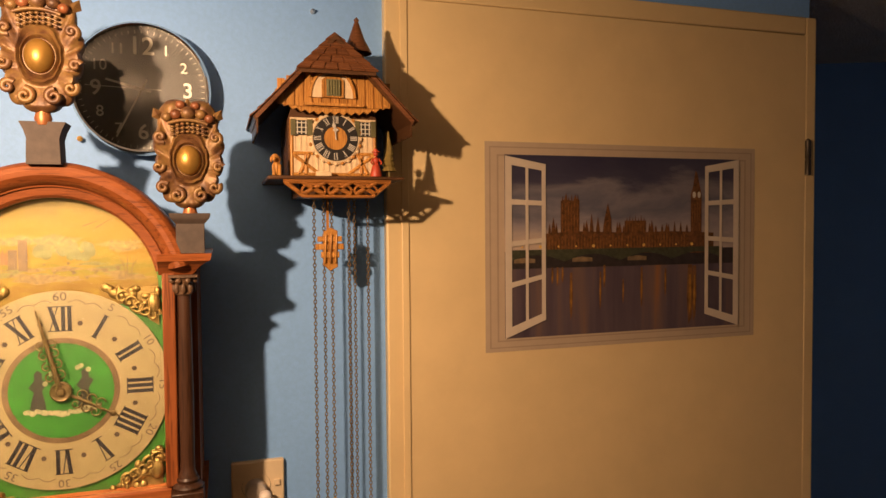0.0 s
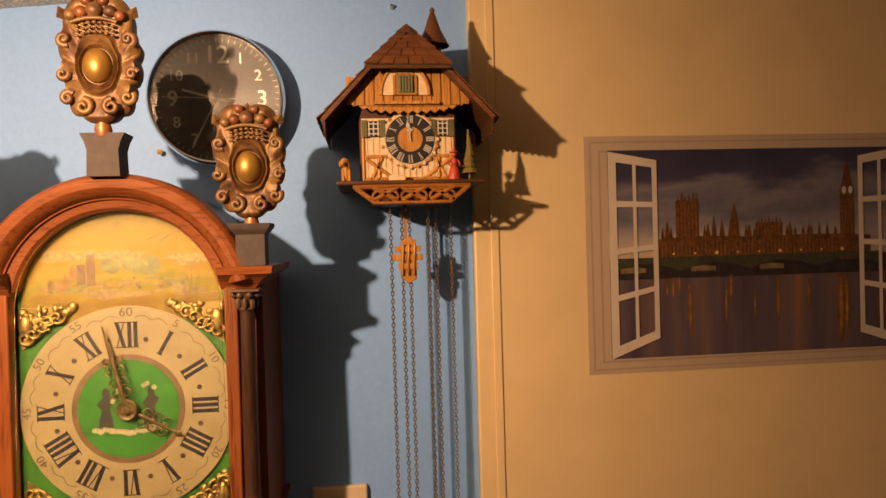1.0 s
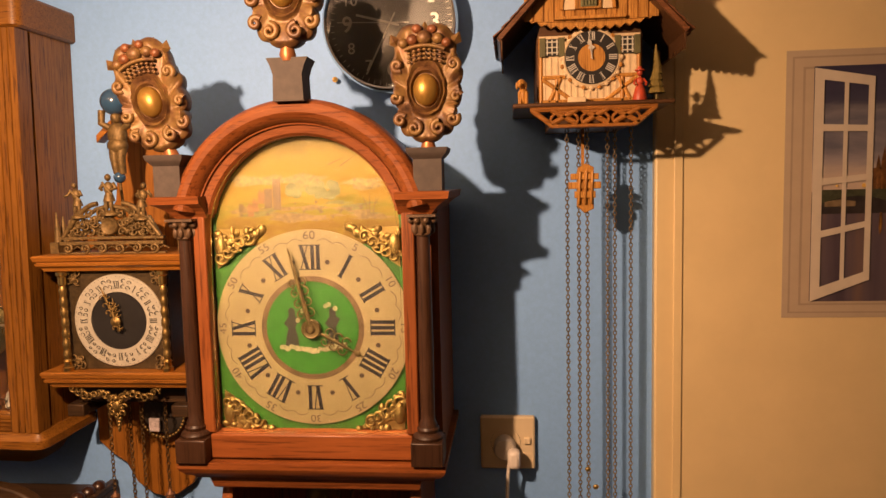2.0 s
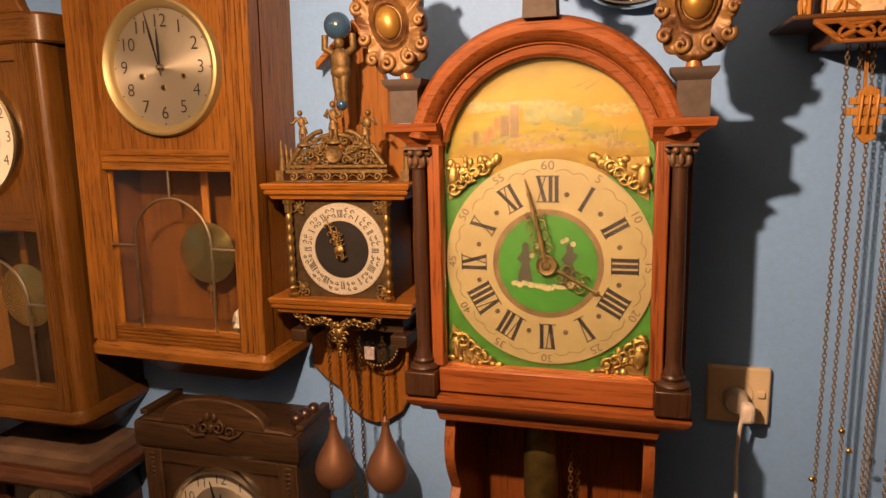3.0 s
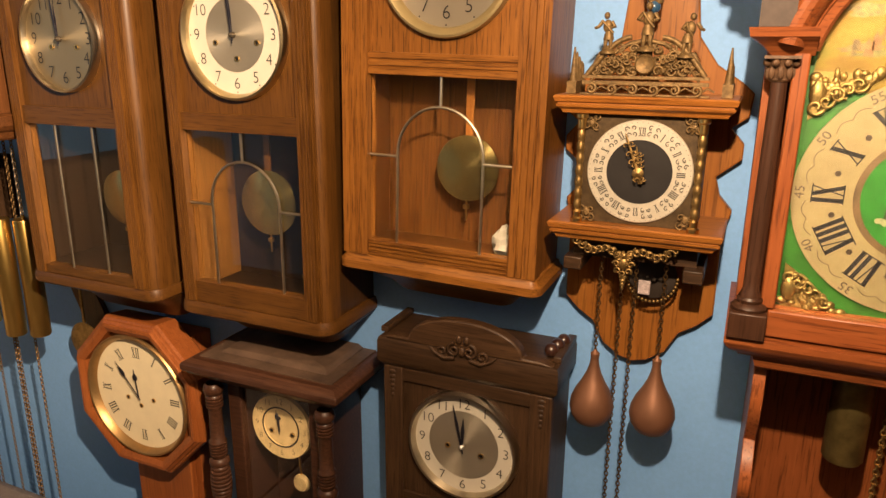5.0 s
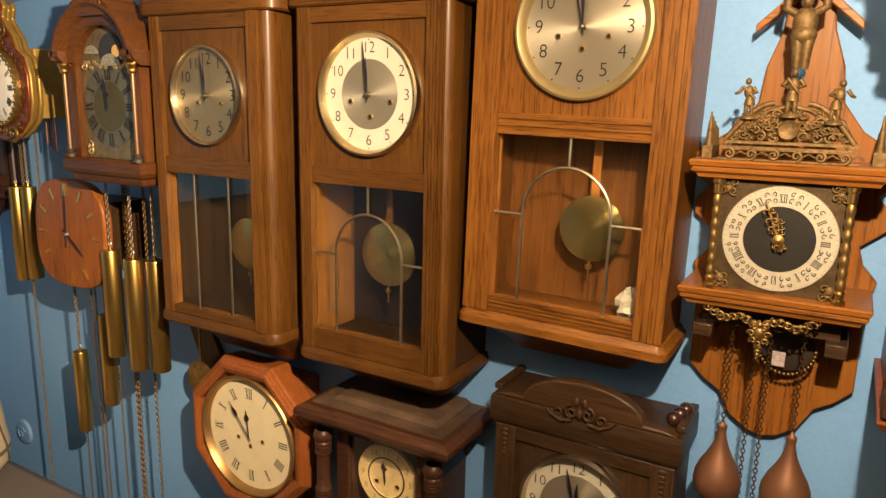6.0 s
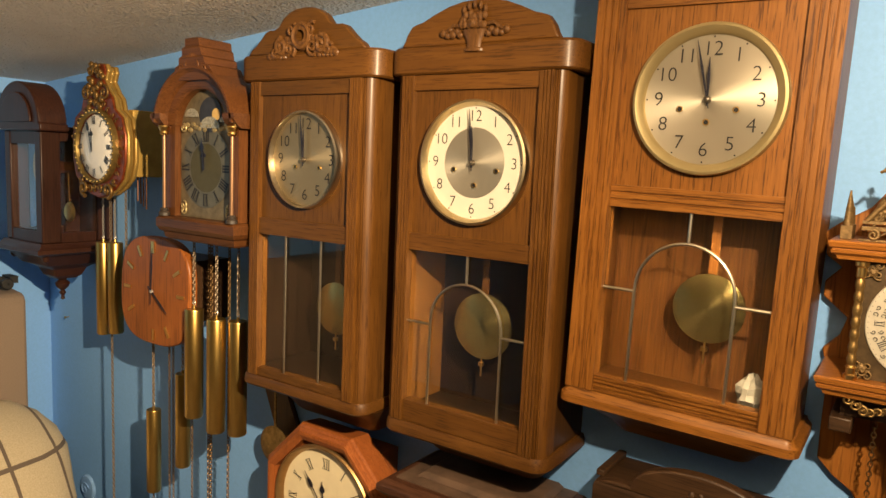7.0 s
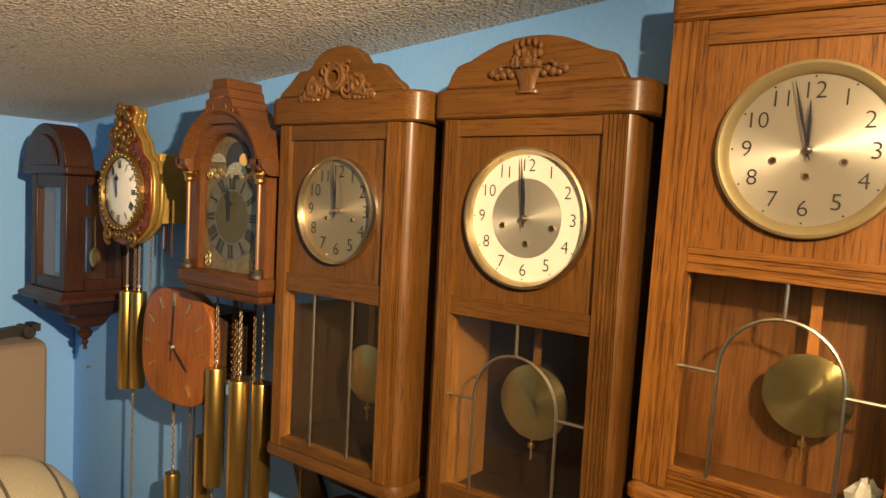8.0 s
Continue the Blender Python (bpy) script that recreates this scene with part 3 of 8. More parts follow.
    hours(face, BLACK, c, rn, yd - 0.0013, dial["size"])
    if dial.get("dots", True):
        m = Mesh()
        for k in range(12):
            a = 2 * math.pi * k / 12
            m.disc((c[0] + R * inner * 0.965 * math.cos(a), c[1] + R * inner * 0.965 * math.sin(a)), 0.0011, yd - 0.0013, 10)
        tagged(part("minute_dots", m, BLACK, face), kind="stuff")
    ho, mi = dial["pointing"]
    hl = R * inner
    part("hour_hand", hand(c, ho, hl * 0.66, yd - 0.006, 0.0021), BLUED, t, "dark hour hand")
    part("minute_hand", hand(c, mi, hl * 0.95, yd - 0.008, 0.0017), BLUED, t, "dark minute hand")
    part("hand_nut", Mesh().lathe([(0.0045, 0.004), (0.0045, -0.001), (0.003, -0.004), (0.0008, -0.005)], (c[0], yd - 0.007, c[1]), "Y", 16), DARK_STEEL, t)
    arbor_holes(face, c, yd - 0.0006, dial["holes"], 0.0042)
    part("dial_glass", Mesh().lathe([(0.0005, -0.013), (hl * 0.5, -0.0125), (hl, -0.010), (hl, -0.009), (hl * 0.5, -0.0115), (0.0005, -0.012)], (c[0], yd, c[1]), "Y", 64), PANE, t, "domed dial glass") if dial.get("glazed") else None
    return t


PALE_BRASS_RIM = plain("pale_brass_rim", (0.56, 0.46, 0.27), 0.3, 1.0, vary=0.08)
SILVER_RIM = plain("satin_silver_rim", (0.62, 0.56, 0.44), 0.28, 1.0, vary=0.08)
honey = regulator(-0.7635, 1.019, (1.215, 1.262, 1.288, 1.312, 1.556, 1.586, 1.822, 1.85, 1.895, 1.9), 0.152,
          "honey oak wall clock with a large silvered dial and arched leading", (OAK, OAK_X),
          dict(c=(-0.7575, 1.702), r=0.0965, glass_half=0.111, back=RED_BACK, lining=RED_BACK, bob=(-0.741, 1.424, 0.0485), label="brushed silver dial", bezel=0.85, bezel_mat=SATIN_BRASS, numbers_r=0.66, size=0.026,
               pointing=(-2, -14), holes=[(-0.035, -0.012), (0.0, -0.028), (0.035, -0.012)]), None, False, "arch", "regulator wall clocks")
honey.rotation_euler[1] = radians(1.2)      # hangs a little crooked
regulator(-1.0815, 0.988, (1.1, 1.152, 1.176, 1.213, 1.466, 1.493, 1.72, 1.744, 1.786, 1.85), 0.16,
          "brown oak wall clock with a carved flower basket crest", (WALNUT, WALNUT_X),
          dict(c=(-1.0775, 1.6095), r=0.0955, glass_half=0.111, lining=LINING, bob=(-1.088, 1.342, 0.055), label="brushed silver dial centre", bezel=0.895, bezel_mat=PALE_BRASS_RIM, numbers_r=0.735, size=0.024,
               ring=(0.56, 0.9), pointing=(-3, -5), holes=[(-0.036, -0.011), (0.002, -0.034), (0.04, -0.011)]), "basket", True, "arch", "regulator wall clocks")
regulator(-1.4145, 0.963, (1.1, 1.168, 1.19, 1.206, 1.463, 1.493, 1.716, 1.741, 1.787, 1.862), 0.1635,
          "brown oak wall clock with a carved shield crest", (WALNUT, WALNUT_X),
          dict(c=(-1.4105, 1.603), r=0.086, glass_half=0.11, panel=(WALNUT_PANEL, WALNUT_PANEL_X), face=BRASS_FACE, bob=(-1.405, 1.325, 0.05), label="brushed silver dial with dark numerals", bezel=0.95, bezel_mat=SILVER_RIM, numbers_r=0.72, size=0.028,
               pointing=(-1, -5), holes=[(-0.025, -0.013), (0.033, -0.013)], dots=False), "shield", True, "lines", "regulator wall clocks")


# ---- the large arched clock ----
GREEN = plain("green_dial_paint", (0.022, 0.095, 0.01), 0.4, vary=0.3, scale=60)
FC, FY = -0.194, 0.94
SPRING, AR = 1.568, 0.117


def cartouche(name, parent, cx, y, z0, z1):
    """A carved and painted finial: oval boss in a moulded frame, folded leaves round it, a fruit basket on top."""
    h = z1 - z0
    s = h / 2.0
    zc = z0 + 0.42 * h
    m = Mesh()
    rings, n, steps = [], 132, 22

    def rim(a):
        up = max(0.0, math.sin(a))
        low = max(0.0, -math.sin(a))
        rx = 0.56 + 0.04 * math.sin(a * 2 + 0.4) * math.copysign(1, math.cos(a))
        rz = 1.06 if up else 0.82
        lobe = abs(math.sin(4.5 * (a - math.pi / 2))) ** 0.6
        waist = 1 - 0.1 * math.exp(-((math.sin(a) - 0.62) / 0.12) ** 2) - 0.08 * math.exp(-((math.sin(a) + 0.72) / 0.1) ** 2)
        k = (0.93 + 0.12 * lobe) * waist
        q = (abs(math.cos(a)) ** 3 / rx ** 3 + abs(math.sin(a)) ** 3 / rz ** 3) ** (-1 / 3)
        return q * k

    for i in range(steps + 1):
        u = i / steps
        ring = []
        for j in range(n):
            a = 2 * math.pi * j / n
            r0 = 0.25 / math.sqrt((math.cos(a) / 0.92) ** 2 + (math.sin(a) / 1.1) ** 2)
            r = r0 + (rim(a) - r0) * u
            side = math.copysign(1, math.cos(a))
            fold = abs(math.sin(4.5 * (a - math.pi / 2) - side * 1.3 * (u - 0.3)))
            vein = 0.5 + 0.5 * math.cos(27 * (a - math.pi / 2) - side * 5 * u)
            frame_ = 0.1 * math.exp(-((u - 0.06) / 0.045) ** 2) + 0.08 * math.exp(-((u - 0.22) / 0.05) ** 2)
            leaf = max(0.0, u - 0.3) * 1.4
            d = 0.13 + frame_ + min(leaf, 1) * (0.17 * fold ** 0.8 + 0.035 * vein) * (1 - max(0, u - 0.86) / 0.14 * 0.75) - 0.1 * u * u
            ring.append((cx + r * s * math.cos(a), y - d * s, zc + r * s * math.sin(a)))
        rings.append(ring)
    rings.append([(cx + rim(2 * math.pi * j / n) * s * 0.96 * math.cos(2 * math.pi * j / n), y + 0.18 * s, zc + rim(2 * math.pi * j / n) * s * 0.96 * math.sin(2 * math.pi * j / n)) for j in range(n)])
    m.loft(rings)
    for h2 in (-1, 1):
        m.scroll((cx + h2 * 0.2 * s, y - 0.19 * s, zc - 0.62 * s), 0.12 * s, 1.3, 0.058 * s, 90, h2)
        m.scroll((cx + h2 * 0.43 * s, y - 0.15 * s, zc - 0.48 * s), 0.1 * s, 1.2, 0.06 * s, 40, -h2)
        m.scroll((cx + h2 * 0.46 * s, y - 0.15 * s, zc + 0.4 * s), 0.1 * s, 1.2, 0.06 * s, -60, h2)
        m.scroll((cx + h2 * 0.5 * s, y - 0.14 * s, zc - 0.12 * s), 0.085 * s, 1.1, 0.055 * s, 20, h2)
    for k in range(3):
        for q in range(7):
            m.ball((cx + (q - 3) * 0.085 * s, y - 0.22 * s, zc + (0.5 + 0.07 * k - 0.007 * (q - 3) ** 2) * s), (0.04 * s, 0.028 * s, 0.026 * s), 7, 5)
    m.tube([(cx + 0.33 * s * (k / 5 - 1), y - 0.24 * s, zc + (0.7 - 0.07 * (k / 5 - 1) ** 2) * s) for k in range(11)], 0.032 * s, 7)
    fin = part(name, m, BRONZE_PAINT, parent, "carved bronze-painted finial", smooth=60)
    # fruit lying in the basket, touched with red
    rnd = random.Random(7)
    for a, q, r, red in ((0.0, 0.83, 0.13, 0), (-0.2, 0.8, 0.1, 1), (0.22, 0.81, 0.1, 0), (-0.35, 0.75, 0.09, 0), (0.36, 0.74, 0.085, 1), (-0.12, 0.97, 0.085, 1), (0.13, 0.96, 0.08, 1)):
        part("fruit", Mesh().ball((cx + a * s, y - 0.2 * s, zc + q * s), (r * s, r * 0.8 * s, r * 0.9 * s), 12, 8), FRUIT_PAINT if red else BRONZE_PAINT, fin, "red-tinged carved fruit" if red else "", smooth=60)
    for a, ln in ((-0.46, 0.2), (-0.28, 0.24), (0.0, 0.22), (0.28, 0.24), (0.46, 0.2)):
        base_x, base_z, lean = cx + a * s, zc + (0.84 - 0.3 * abs(a)) * s, 1.0 * a
        d = Vector((math.sin(lean), 0, math.cos(lean)))
        w2 = Vector((d.z, 0, -d.x))
        o = Vector((base_x, y - 0.08 * s, base_z))
        ridge = [o, o + d * 0.55 * ln * s + w2 * 0.1 * s, o + d * ln * 1.25 * s, o + d * 0.55 * ln * s - w2 * 0.1 * s]
        mid2 = o + d * 0.5 * ln * s + Vector((0, -0.09 * s, 0))
        back = o + d * 0.5 * ln * s + Vector((0, 0.05 * s, 0))
        part("leaf", Mesh().add(ridge + [mid2, back], [(0, 1, 4), (1, 2, 4), (2, 3, 4), (3, 0, 4), (1, 0, 5), (2, 1, 5), (3, 2, 5), (0, 3, 5)]), BRONZE_PAINT, fin)
    part("boss", Mesh().ball((cx, y - 0.17 * s, zc), (0.21 * s, 0.16 * s, 0.265 * s), 24, 14), GOLD_PAINT, fin, "gilded oval boss")
    part("finial_stem", Mesh().lathe([(0.1 * s, -0.2 * s), (0.13 * s, -0.1 * s), (0.1 * s, 0.02 * s), (0.1 * s, 0.28 * s)], (cx, y, z0), "Z", 14), COPPERY, fin)
    return fin


FRUIT_PAINT = plain("red_gold_paint", (0.22, 0.075, 0.028), 0.45, 0.2, vary=0.6, scale=90, relief=0.3)
GOLD_PAINT = plain("gold_paint", (0.38, 0.21, 0.045), 0.36, 0.6, vary=0.2, scale=50)
m, nt, b = shader("bronze_paint", 0.48, 0.2)
nz = node(nt, "ShaderNodeTexNoise", Scale=45.0, Detail=6, Roughness=0.65)
nt.links.new(coords(nt), nz.inputs["Vector"])
rr = ramp(nt, nz.outputs[0], [(0.3, (0.05, 0.022, 0.011)), (0.44, (0.14, 0.066, 0.026)), (0.56, (0.2, 0.115, 0.035)), (0.7, (0.24, 0.098, 0.042))])
nt.links.new(rr.outputs[0], b.inputs["Base Color"])
bump(nt, b, nz.outputs[0], 0.4, 0.001)
BRONZE_PAINT = m
COPPERY = plain("copper_paint", (0.42, 0.16, 0.06), 0.4, 0.5, vary=0.2)

LEAF_BROWN = plain("worn_brown_gilding", (0.11, 0.06, 0.03), 0.5, 0.15, vary=0.45, scale=150, relief=0.4)
COLUMN_BROWN = wood("dark_brown_turned_wood", (0.026, 0.011, 0.006), (0.046, 0.02, 0.01), (0.066, 0.03, 0.015), "Z", rough=0.4)
fr = thing("wall_clock", (FC, WALL - 0.001, 1.25), "mahogany arched wall clock with painted cream dial and carved finials", "wall clock")
yb = WALL - 0.002
# hood body: sides, back, floor
for s in (-1, 1):
    a, bb = sorted((FC + s * 0.152, FC + s * 0.162))
    part("hood_side", Mesh().box(a, bb, FY + 0.03, yb, 1.285, 1.6), MAHOGANY_Z, fr)
part("hood_back", Mesh().box(FC - 0.15, FC + 0.15, yb - 0.01, yb, 1.285, 1.6), MAHOGANY_Z, fr)
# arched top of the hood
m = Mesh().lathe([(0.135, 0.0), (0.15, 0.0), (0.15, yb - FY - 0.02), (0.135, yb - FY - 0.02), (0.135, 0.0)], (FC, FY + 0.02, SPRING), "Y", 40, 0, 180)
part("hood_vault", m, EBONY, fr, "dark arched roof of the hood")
# arch moulding
prof = [(AR, 0.012), (AR, 0.004), (AR + 0.003, 0.0), (AR + 0.012, -0.002), (AR + 0.0125, -0.006), (AR + 0.014, -0.0065), (AR + 0.0145, -0.004), (AR + 0.0165, -0.0105), (AR + 0.0205, -0.0165), (AR + 0.0255, -0.0205), (AR + 0.031, -0.0215), (AR + 0.0365, -0.0195), (AR + 0.0405, -0.015), (AR + 0.0425, -0.008), (AR + 0.043, 0.02), (AR, 0.02)]
part("arch_moulding", Mesh().lathe(prof + [prof[0]], (FC, FY, SPRING), "Y", 64, 12, 168), MAHOGANY, fr, "moulded mahogany arch", smooth=28)
for s in (-1, 1):
    m = Mesh()
    xa, xb = FC + s * 0.118, FC + s * 0.158
    a, bb = sorted((xa, xb))
    # cornice arm that ends the arch
    m.loft([[(x, y, zz) for x, y in plan(a - (o if s < 0 else -0.0), bb + (o if s > 0 else 0), FY - o, yb - 0.03)] for zz, o in ((1.588, 0.0), (1.592, 0.004), (1.597, 0.008), (1.603, 0.016), (1.606, 0.022), (1.615, 0.024))])
    part("cornice", m, MAHOGANY, fr, smooth=25)
    # slips beside the dial
    a, bb = sorted((FC + s * 0.1215, FC + s * 0.137))
    part("door_stile", Mesh().box(a, bb, FY - 0.002, FY + 0.018, 1.318, SPRING + 0.025), MAHOGANY_Z, fr, bevel=0.002)
    # column with capital and base
    cx = FC + s * 0.1475
    col = part("column", Mesh().lathe([(0.0115, 0), (0.0115, 0.004), (0.009, 0.01), (0.0088, 0.02), (0.0092, 0.1), (0.008, 0.235)], (cx, FY, 1.328), "Z", 24), COLUMN_BROWN, fr, "dark turned column")
    m = Mesh().lathe([(0.009, 0), (0.011, 0.002), (0.0095, 0.004), (0.0105, 0.012), (0.0145, 0.022), (0.016, 0.024)], (cx, FY, 1.562), "Z", 20)
    for k in range(8):
        a = 2 * math.pi * k / 8
        m.ball((cx + 0.0115 * math.cos(a), FY + 0.0115 * math.sin(a), 1.571), (0.0032, 0.0032, 0.007), 8, 6)
        m.ball((cx + 0.0145 * math.cos(a + 0.4), FY + 0.0145 * math.sin(a + 0.4), 1.581), (0.004, 0.004, 0.004), 8, 6)
    m.box(cx - 0.017, cx + 0.017, FY - 0.017, FY + 0.017, 1.585, 1.588)
    part("capital", m, LEAF_BROWN, col, "carved leaf capital")
    m = Mesh().lathe([(0.018, 0), (0.019, 0.004), (0.017, 0.007), (0.013, 0.009), (0.014, 0.013), (0.0125, 0.016)], (cx, FY, 1.314), "Z", 24)
    part("column_base", m, COLUMN_BROWN, col)
    part("plinth", Mesh().box(cx - 0.0195, cx + 0.0195, FY - 0.021, FY + 0.02, 1.2845, 1.3145), COLUMN_BROWN, col, bevel=0.0015)
    # pedestal of the finial above
    px = FC + s * 0.157
    part("pedestal", Mesh().loft([[(x, y, zz) for x, y in plan(px - h, px + h, 0.937 - h, 0.937 + h)] for zz, h in ((1.6155, 0.0165), (1.652, 0.0165), (1.656, 0.02), (1.66, 0.023), (1.665, 0.024))]), WORN_BLACK, fr)
    fin = cartouche("finial", fr, px, 0.937, 1.672, 1.812)
    if s < 0:       # this one has come loose and leans outwards
        turn = Matrix.Rotation(radians(-15), 4, "Y")
        foot = Vector((px, 0.937, 1.665)) - root_place(fr)
        fin.matrix_basis = Matrix.Translation(foot) @ turn @ Matrix.Translation(-foot)
part("pedestal", Mesh().loft([[(x, y, zz) for x, y in plan(FC - h, FC + h, 0.925 - 0.016, 0.925 + 0.016)] for zz, h in ((1.722, 0.018), (1.752, 0.017), (1.762, 0.02), (1.77, 0.024), (1.771, 0.024))]), WORN_BLACK, fr)
cartouche("finial", fr, FC, 0.915, 1.782, 1.93)
m = Mesh().box(FC - 0.128, FC + 0.128, FY - 0.004, FY + 0.03, 1.286, 1.317)
part("sill", m, MAHOGANY, fr, bevel=0.002)
m = Mesh()
moulding(m, FC - 0.158, FC + 0.158, FY - 0.004, yb, [(1.258, -0.006), (1.262, -0.003), (1.266, 0.004), (1.272, 0.009), (1.276, 0.011), (1.2835, 0.011)])
part("base_moulding", m, MAHOGANY, fr, smooth=25)
m = Mesh()
moulding(m, FC - 0.133, FC + 0.133, FY + 0.01, yb, [(1.24, -0.004), (1.243, 0.0), (1.2575, 0.004)])
part("bracket_moulding", m, MAHOGANY, fr)
# dial plate
YD = 0.962
arch = [(FC + 0.1215 * math.cos(a), SPRING + 0.1215 * math.sin(a)) for a in [math.pi * k / 40 for k in range(41)]]
plate = part("dial_plate", Mesh().prism([(FC + 0.1215, 1.312)] + arch + [(FC - 0.1215, 1.312)], YD, YD + 0.004), GREEN, fr, "green painted dial plate")
c = (FC + 0.003, 1.4475)
m, nt, b = shader("painted_landscape", 0.65)
b.inputs["Specular IOR Level"].default_value = 0.2
nz = node(nt, "ShaderNodeTexNoise", Scale=1.0, Detail=7, Roughness=0.62, Distortion=0.5)
nt.links.new(coords(nt, (30, 30, 60)), nz.inputs["Vector"])
sep = nt.nodes.new("ShaderNodeSeparateXYZ")
nt.links.new(coords(nt), sep.inputs[0])
mr = node(nt, "ShaderNodeMapRange")
mr.inputs["From Min"].default_value, mr.inputs["From Max"].default_value = 0.325, 0.436
nt.links.new(sep.outputs["Z"], mr.inputs[0])
blur = nt.nodes.new("ShaderNodeMath")
blur.operation = "MULTIPLY_ADD"
blur.inputs[1].default_value, blur.inputs[2].default_value = 0.55, -0.275
nt.links.new(nz.outputs[0], blur.inputs[0])
mxz = node(nt, "ShaderNodeMath")
nt.links.new(mr.outputs[0], mxz.inputs[0])
nt.links.new(blur.outputs[0], mxz.inputs[1])
# The ramp darkens at the top: the arch's shadow put into the colour.
rr = ramp(nt, mxz.outputs[0], [(0.0, (0.12, 0.075, 0.014)), (0.1, (0.15, 0.112, 0.016)), (0.2, (0.125, 0.112, 0.018)), (0.3, (0.185, 0.13, 0.024)), (0.42, (0.17, 0.108, 0.016)), (0.6, (0.19, 0.128, 0.027)), (0.8, (0.175, 0.13, 0.036)), (1.0, (0.12, 0.094, 0.036))])
nt.links.new(rr.outputs[0], b.inputs["Base Color"])
LANDSCAPE = m
arch2 = [(FC + 0.116 * math.cos(a), SPRING + 0.116 * math.sin(a)) for a in [math.radians(-8) + (math.pi + math.radians(16)) * k / 44 for k in range(45)]]
pic = part("painting", Mesh().prism(arch2, YD - 0.0012, YD - 0.0002), LANDSCAPE, plate, "yellowed landscape painting, the arch's shade coloured into its top")
ring = part("chapter_disc", Mesh().prism([(c[0] + 0.1235 * math.cos(a), c[1] + 0.1235 * math.sin(a)) for a in [2 * math.pi * k / 90 for k in range(90)]], YD - 0.0035, YD - 0.0012), CREAM, plate, "cream chapter disc")
hours(ring, BLACK, c, 0.089, YD - 0.0042, 0.030, "roman", False, 0.15)
m = Mesh()
for k in range(12):
    if k == 0:
        write(m, "60", c[0], c[1] + 0.116, YD - 0.0042, 0.015, 0, 1.1, -0.006)
    else:
        a = radians(90 - 30 * k)
        write(m, str(5 * k), c[0] + 0.1155 * math.cos(a), c[1] + 0.1155 * math.sin(a), YD - 0.0042, 0.0135, -30 * k, 1.1, -0.006)
tagged(part("minute_numbers", m, plain("brown_print", (0.045, 0.03, 0.018), 0.5, relief=0), ring, "thin painted minute numbers"), kind="stuff")
m = Mesh()
for k in range(12):
    for j in range(12):
        a0, a1 = (radians(90 - 30 * k - 5 - 1.7 * (j)) for j in (j, j + 1))
        bulge = lambda q: 0.109 + 0.004 * abs(math.sin(math.pi * q))
        r0, r1 = bulge(j / 12 * 2), bulge((j + 1) / 12 * 2)
        m.add([(c[0] + r * math.cos(a), YD - 0.0042, c[1] + r * math.sin(a)) for r, a in ((r0, a0), (r0 + 0.0007, a0), (r1 + 0.0007, a1), (r1, a1))], [(0, 1, 2, 3)])
    a = radians(90 - 30 * k - 15)
    m.disc((c[0] + 0.0855 * math.cos(a), c[1] + 0.0855 * math.sin(a)), 0.0018, YD - 0.0042, 8)
    for q in range(6):
        b2 = 2 * math.pi * q / 6
        m.disc((c[0] + 0.0855 * math.cos(a) + 0.0022 * math.cos(b2), c[1] + 0.0855 * math.sin(a) + 0.0022 * math.sin(b2)), 0.0012, YD - 0.0042, 8)
tagged(part("minute_track", m, bpy.data.materials["brown_print"], ring), kind="stuff")
part("centre_ring", Mesh().ring(c, 0.0585, 0.0655, YD - 0.0042), plain("brown_paint", (0.085, 0.052, 0.02), 0.5, vary=0.4), ring, "brown painted ring")
mid = part("centre_disc", Mesh().disc(c, 0.0588, YD - 0.0044), plain("bright_green_paint", (0.017, 0.1, 0.01), 0.4, vary=0.2, scale=80), ring, "green painted centre")
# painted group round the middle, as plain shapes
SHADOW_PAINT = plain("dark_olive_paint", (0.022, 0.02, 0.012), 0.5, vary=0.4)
m = Mesh()
for dx, w in ((-0.026, 0.009), (0.026, 0.0085)):
    m.add([(c[0] + dx + w * a, YD - 0.005, c[1] + q) for a, q in ((-1.1, -0.026), (1.0, -0.027), (0.8, -0.012), (0.45, 0.001), (1.15, 0.012), (0.5, 0.015), (0.5, 0.023), (0.0, 0.027), (-0.5, 0.023), (-0.4, 0.015), (-1.2, 0.006), (-0.5, 0.0), (-0.9, -0.012))], [tuple(range(13))])
tagged(part("painted_shapes", m, SHADOW_PAINT, mid, "dark painted shapes"), kind="stuff")
m = Mesh()
rnd = random.Random(3)
for k in range(34):
    q = -1 + 2 * k / 33
    m.disc((c[0] + 0.04 * q, c[1] - 0.031 + 0.006 * abs(q) + 0.004 * rnd.random()), 0.0018 + 0.0022 * rnd.random(), YD - 0.0053 - 0.0001 * k / 34, 9)
for dx, dz in ((0.018, 0.028), (0.022, 0.03), (0.03, 0.025), (-0.012, 0.022), (-0.018, 0.01)):
    m.disc((c[0] + dx, c[1] + dz), 0.0032, YD - 0.0056, 9)
tagged(part("painted_flowers", m, plain("flower_paint", (0.2, 0.185, 0.1), 0.5, vary=0.4, scale=300), mid, "pale painted flowers"), kind="stuff")
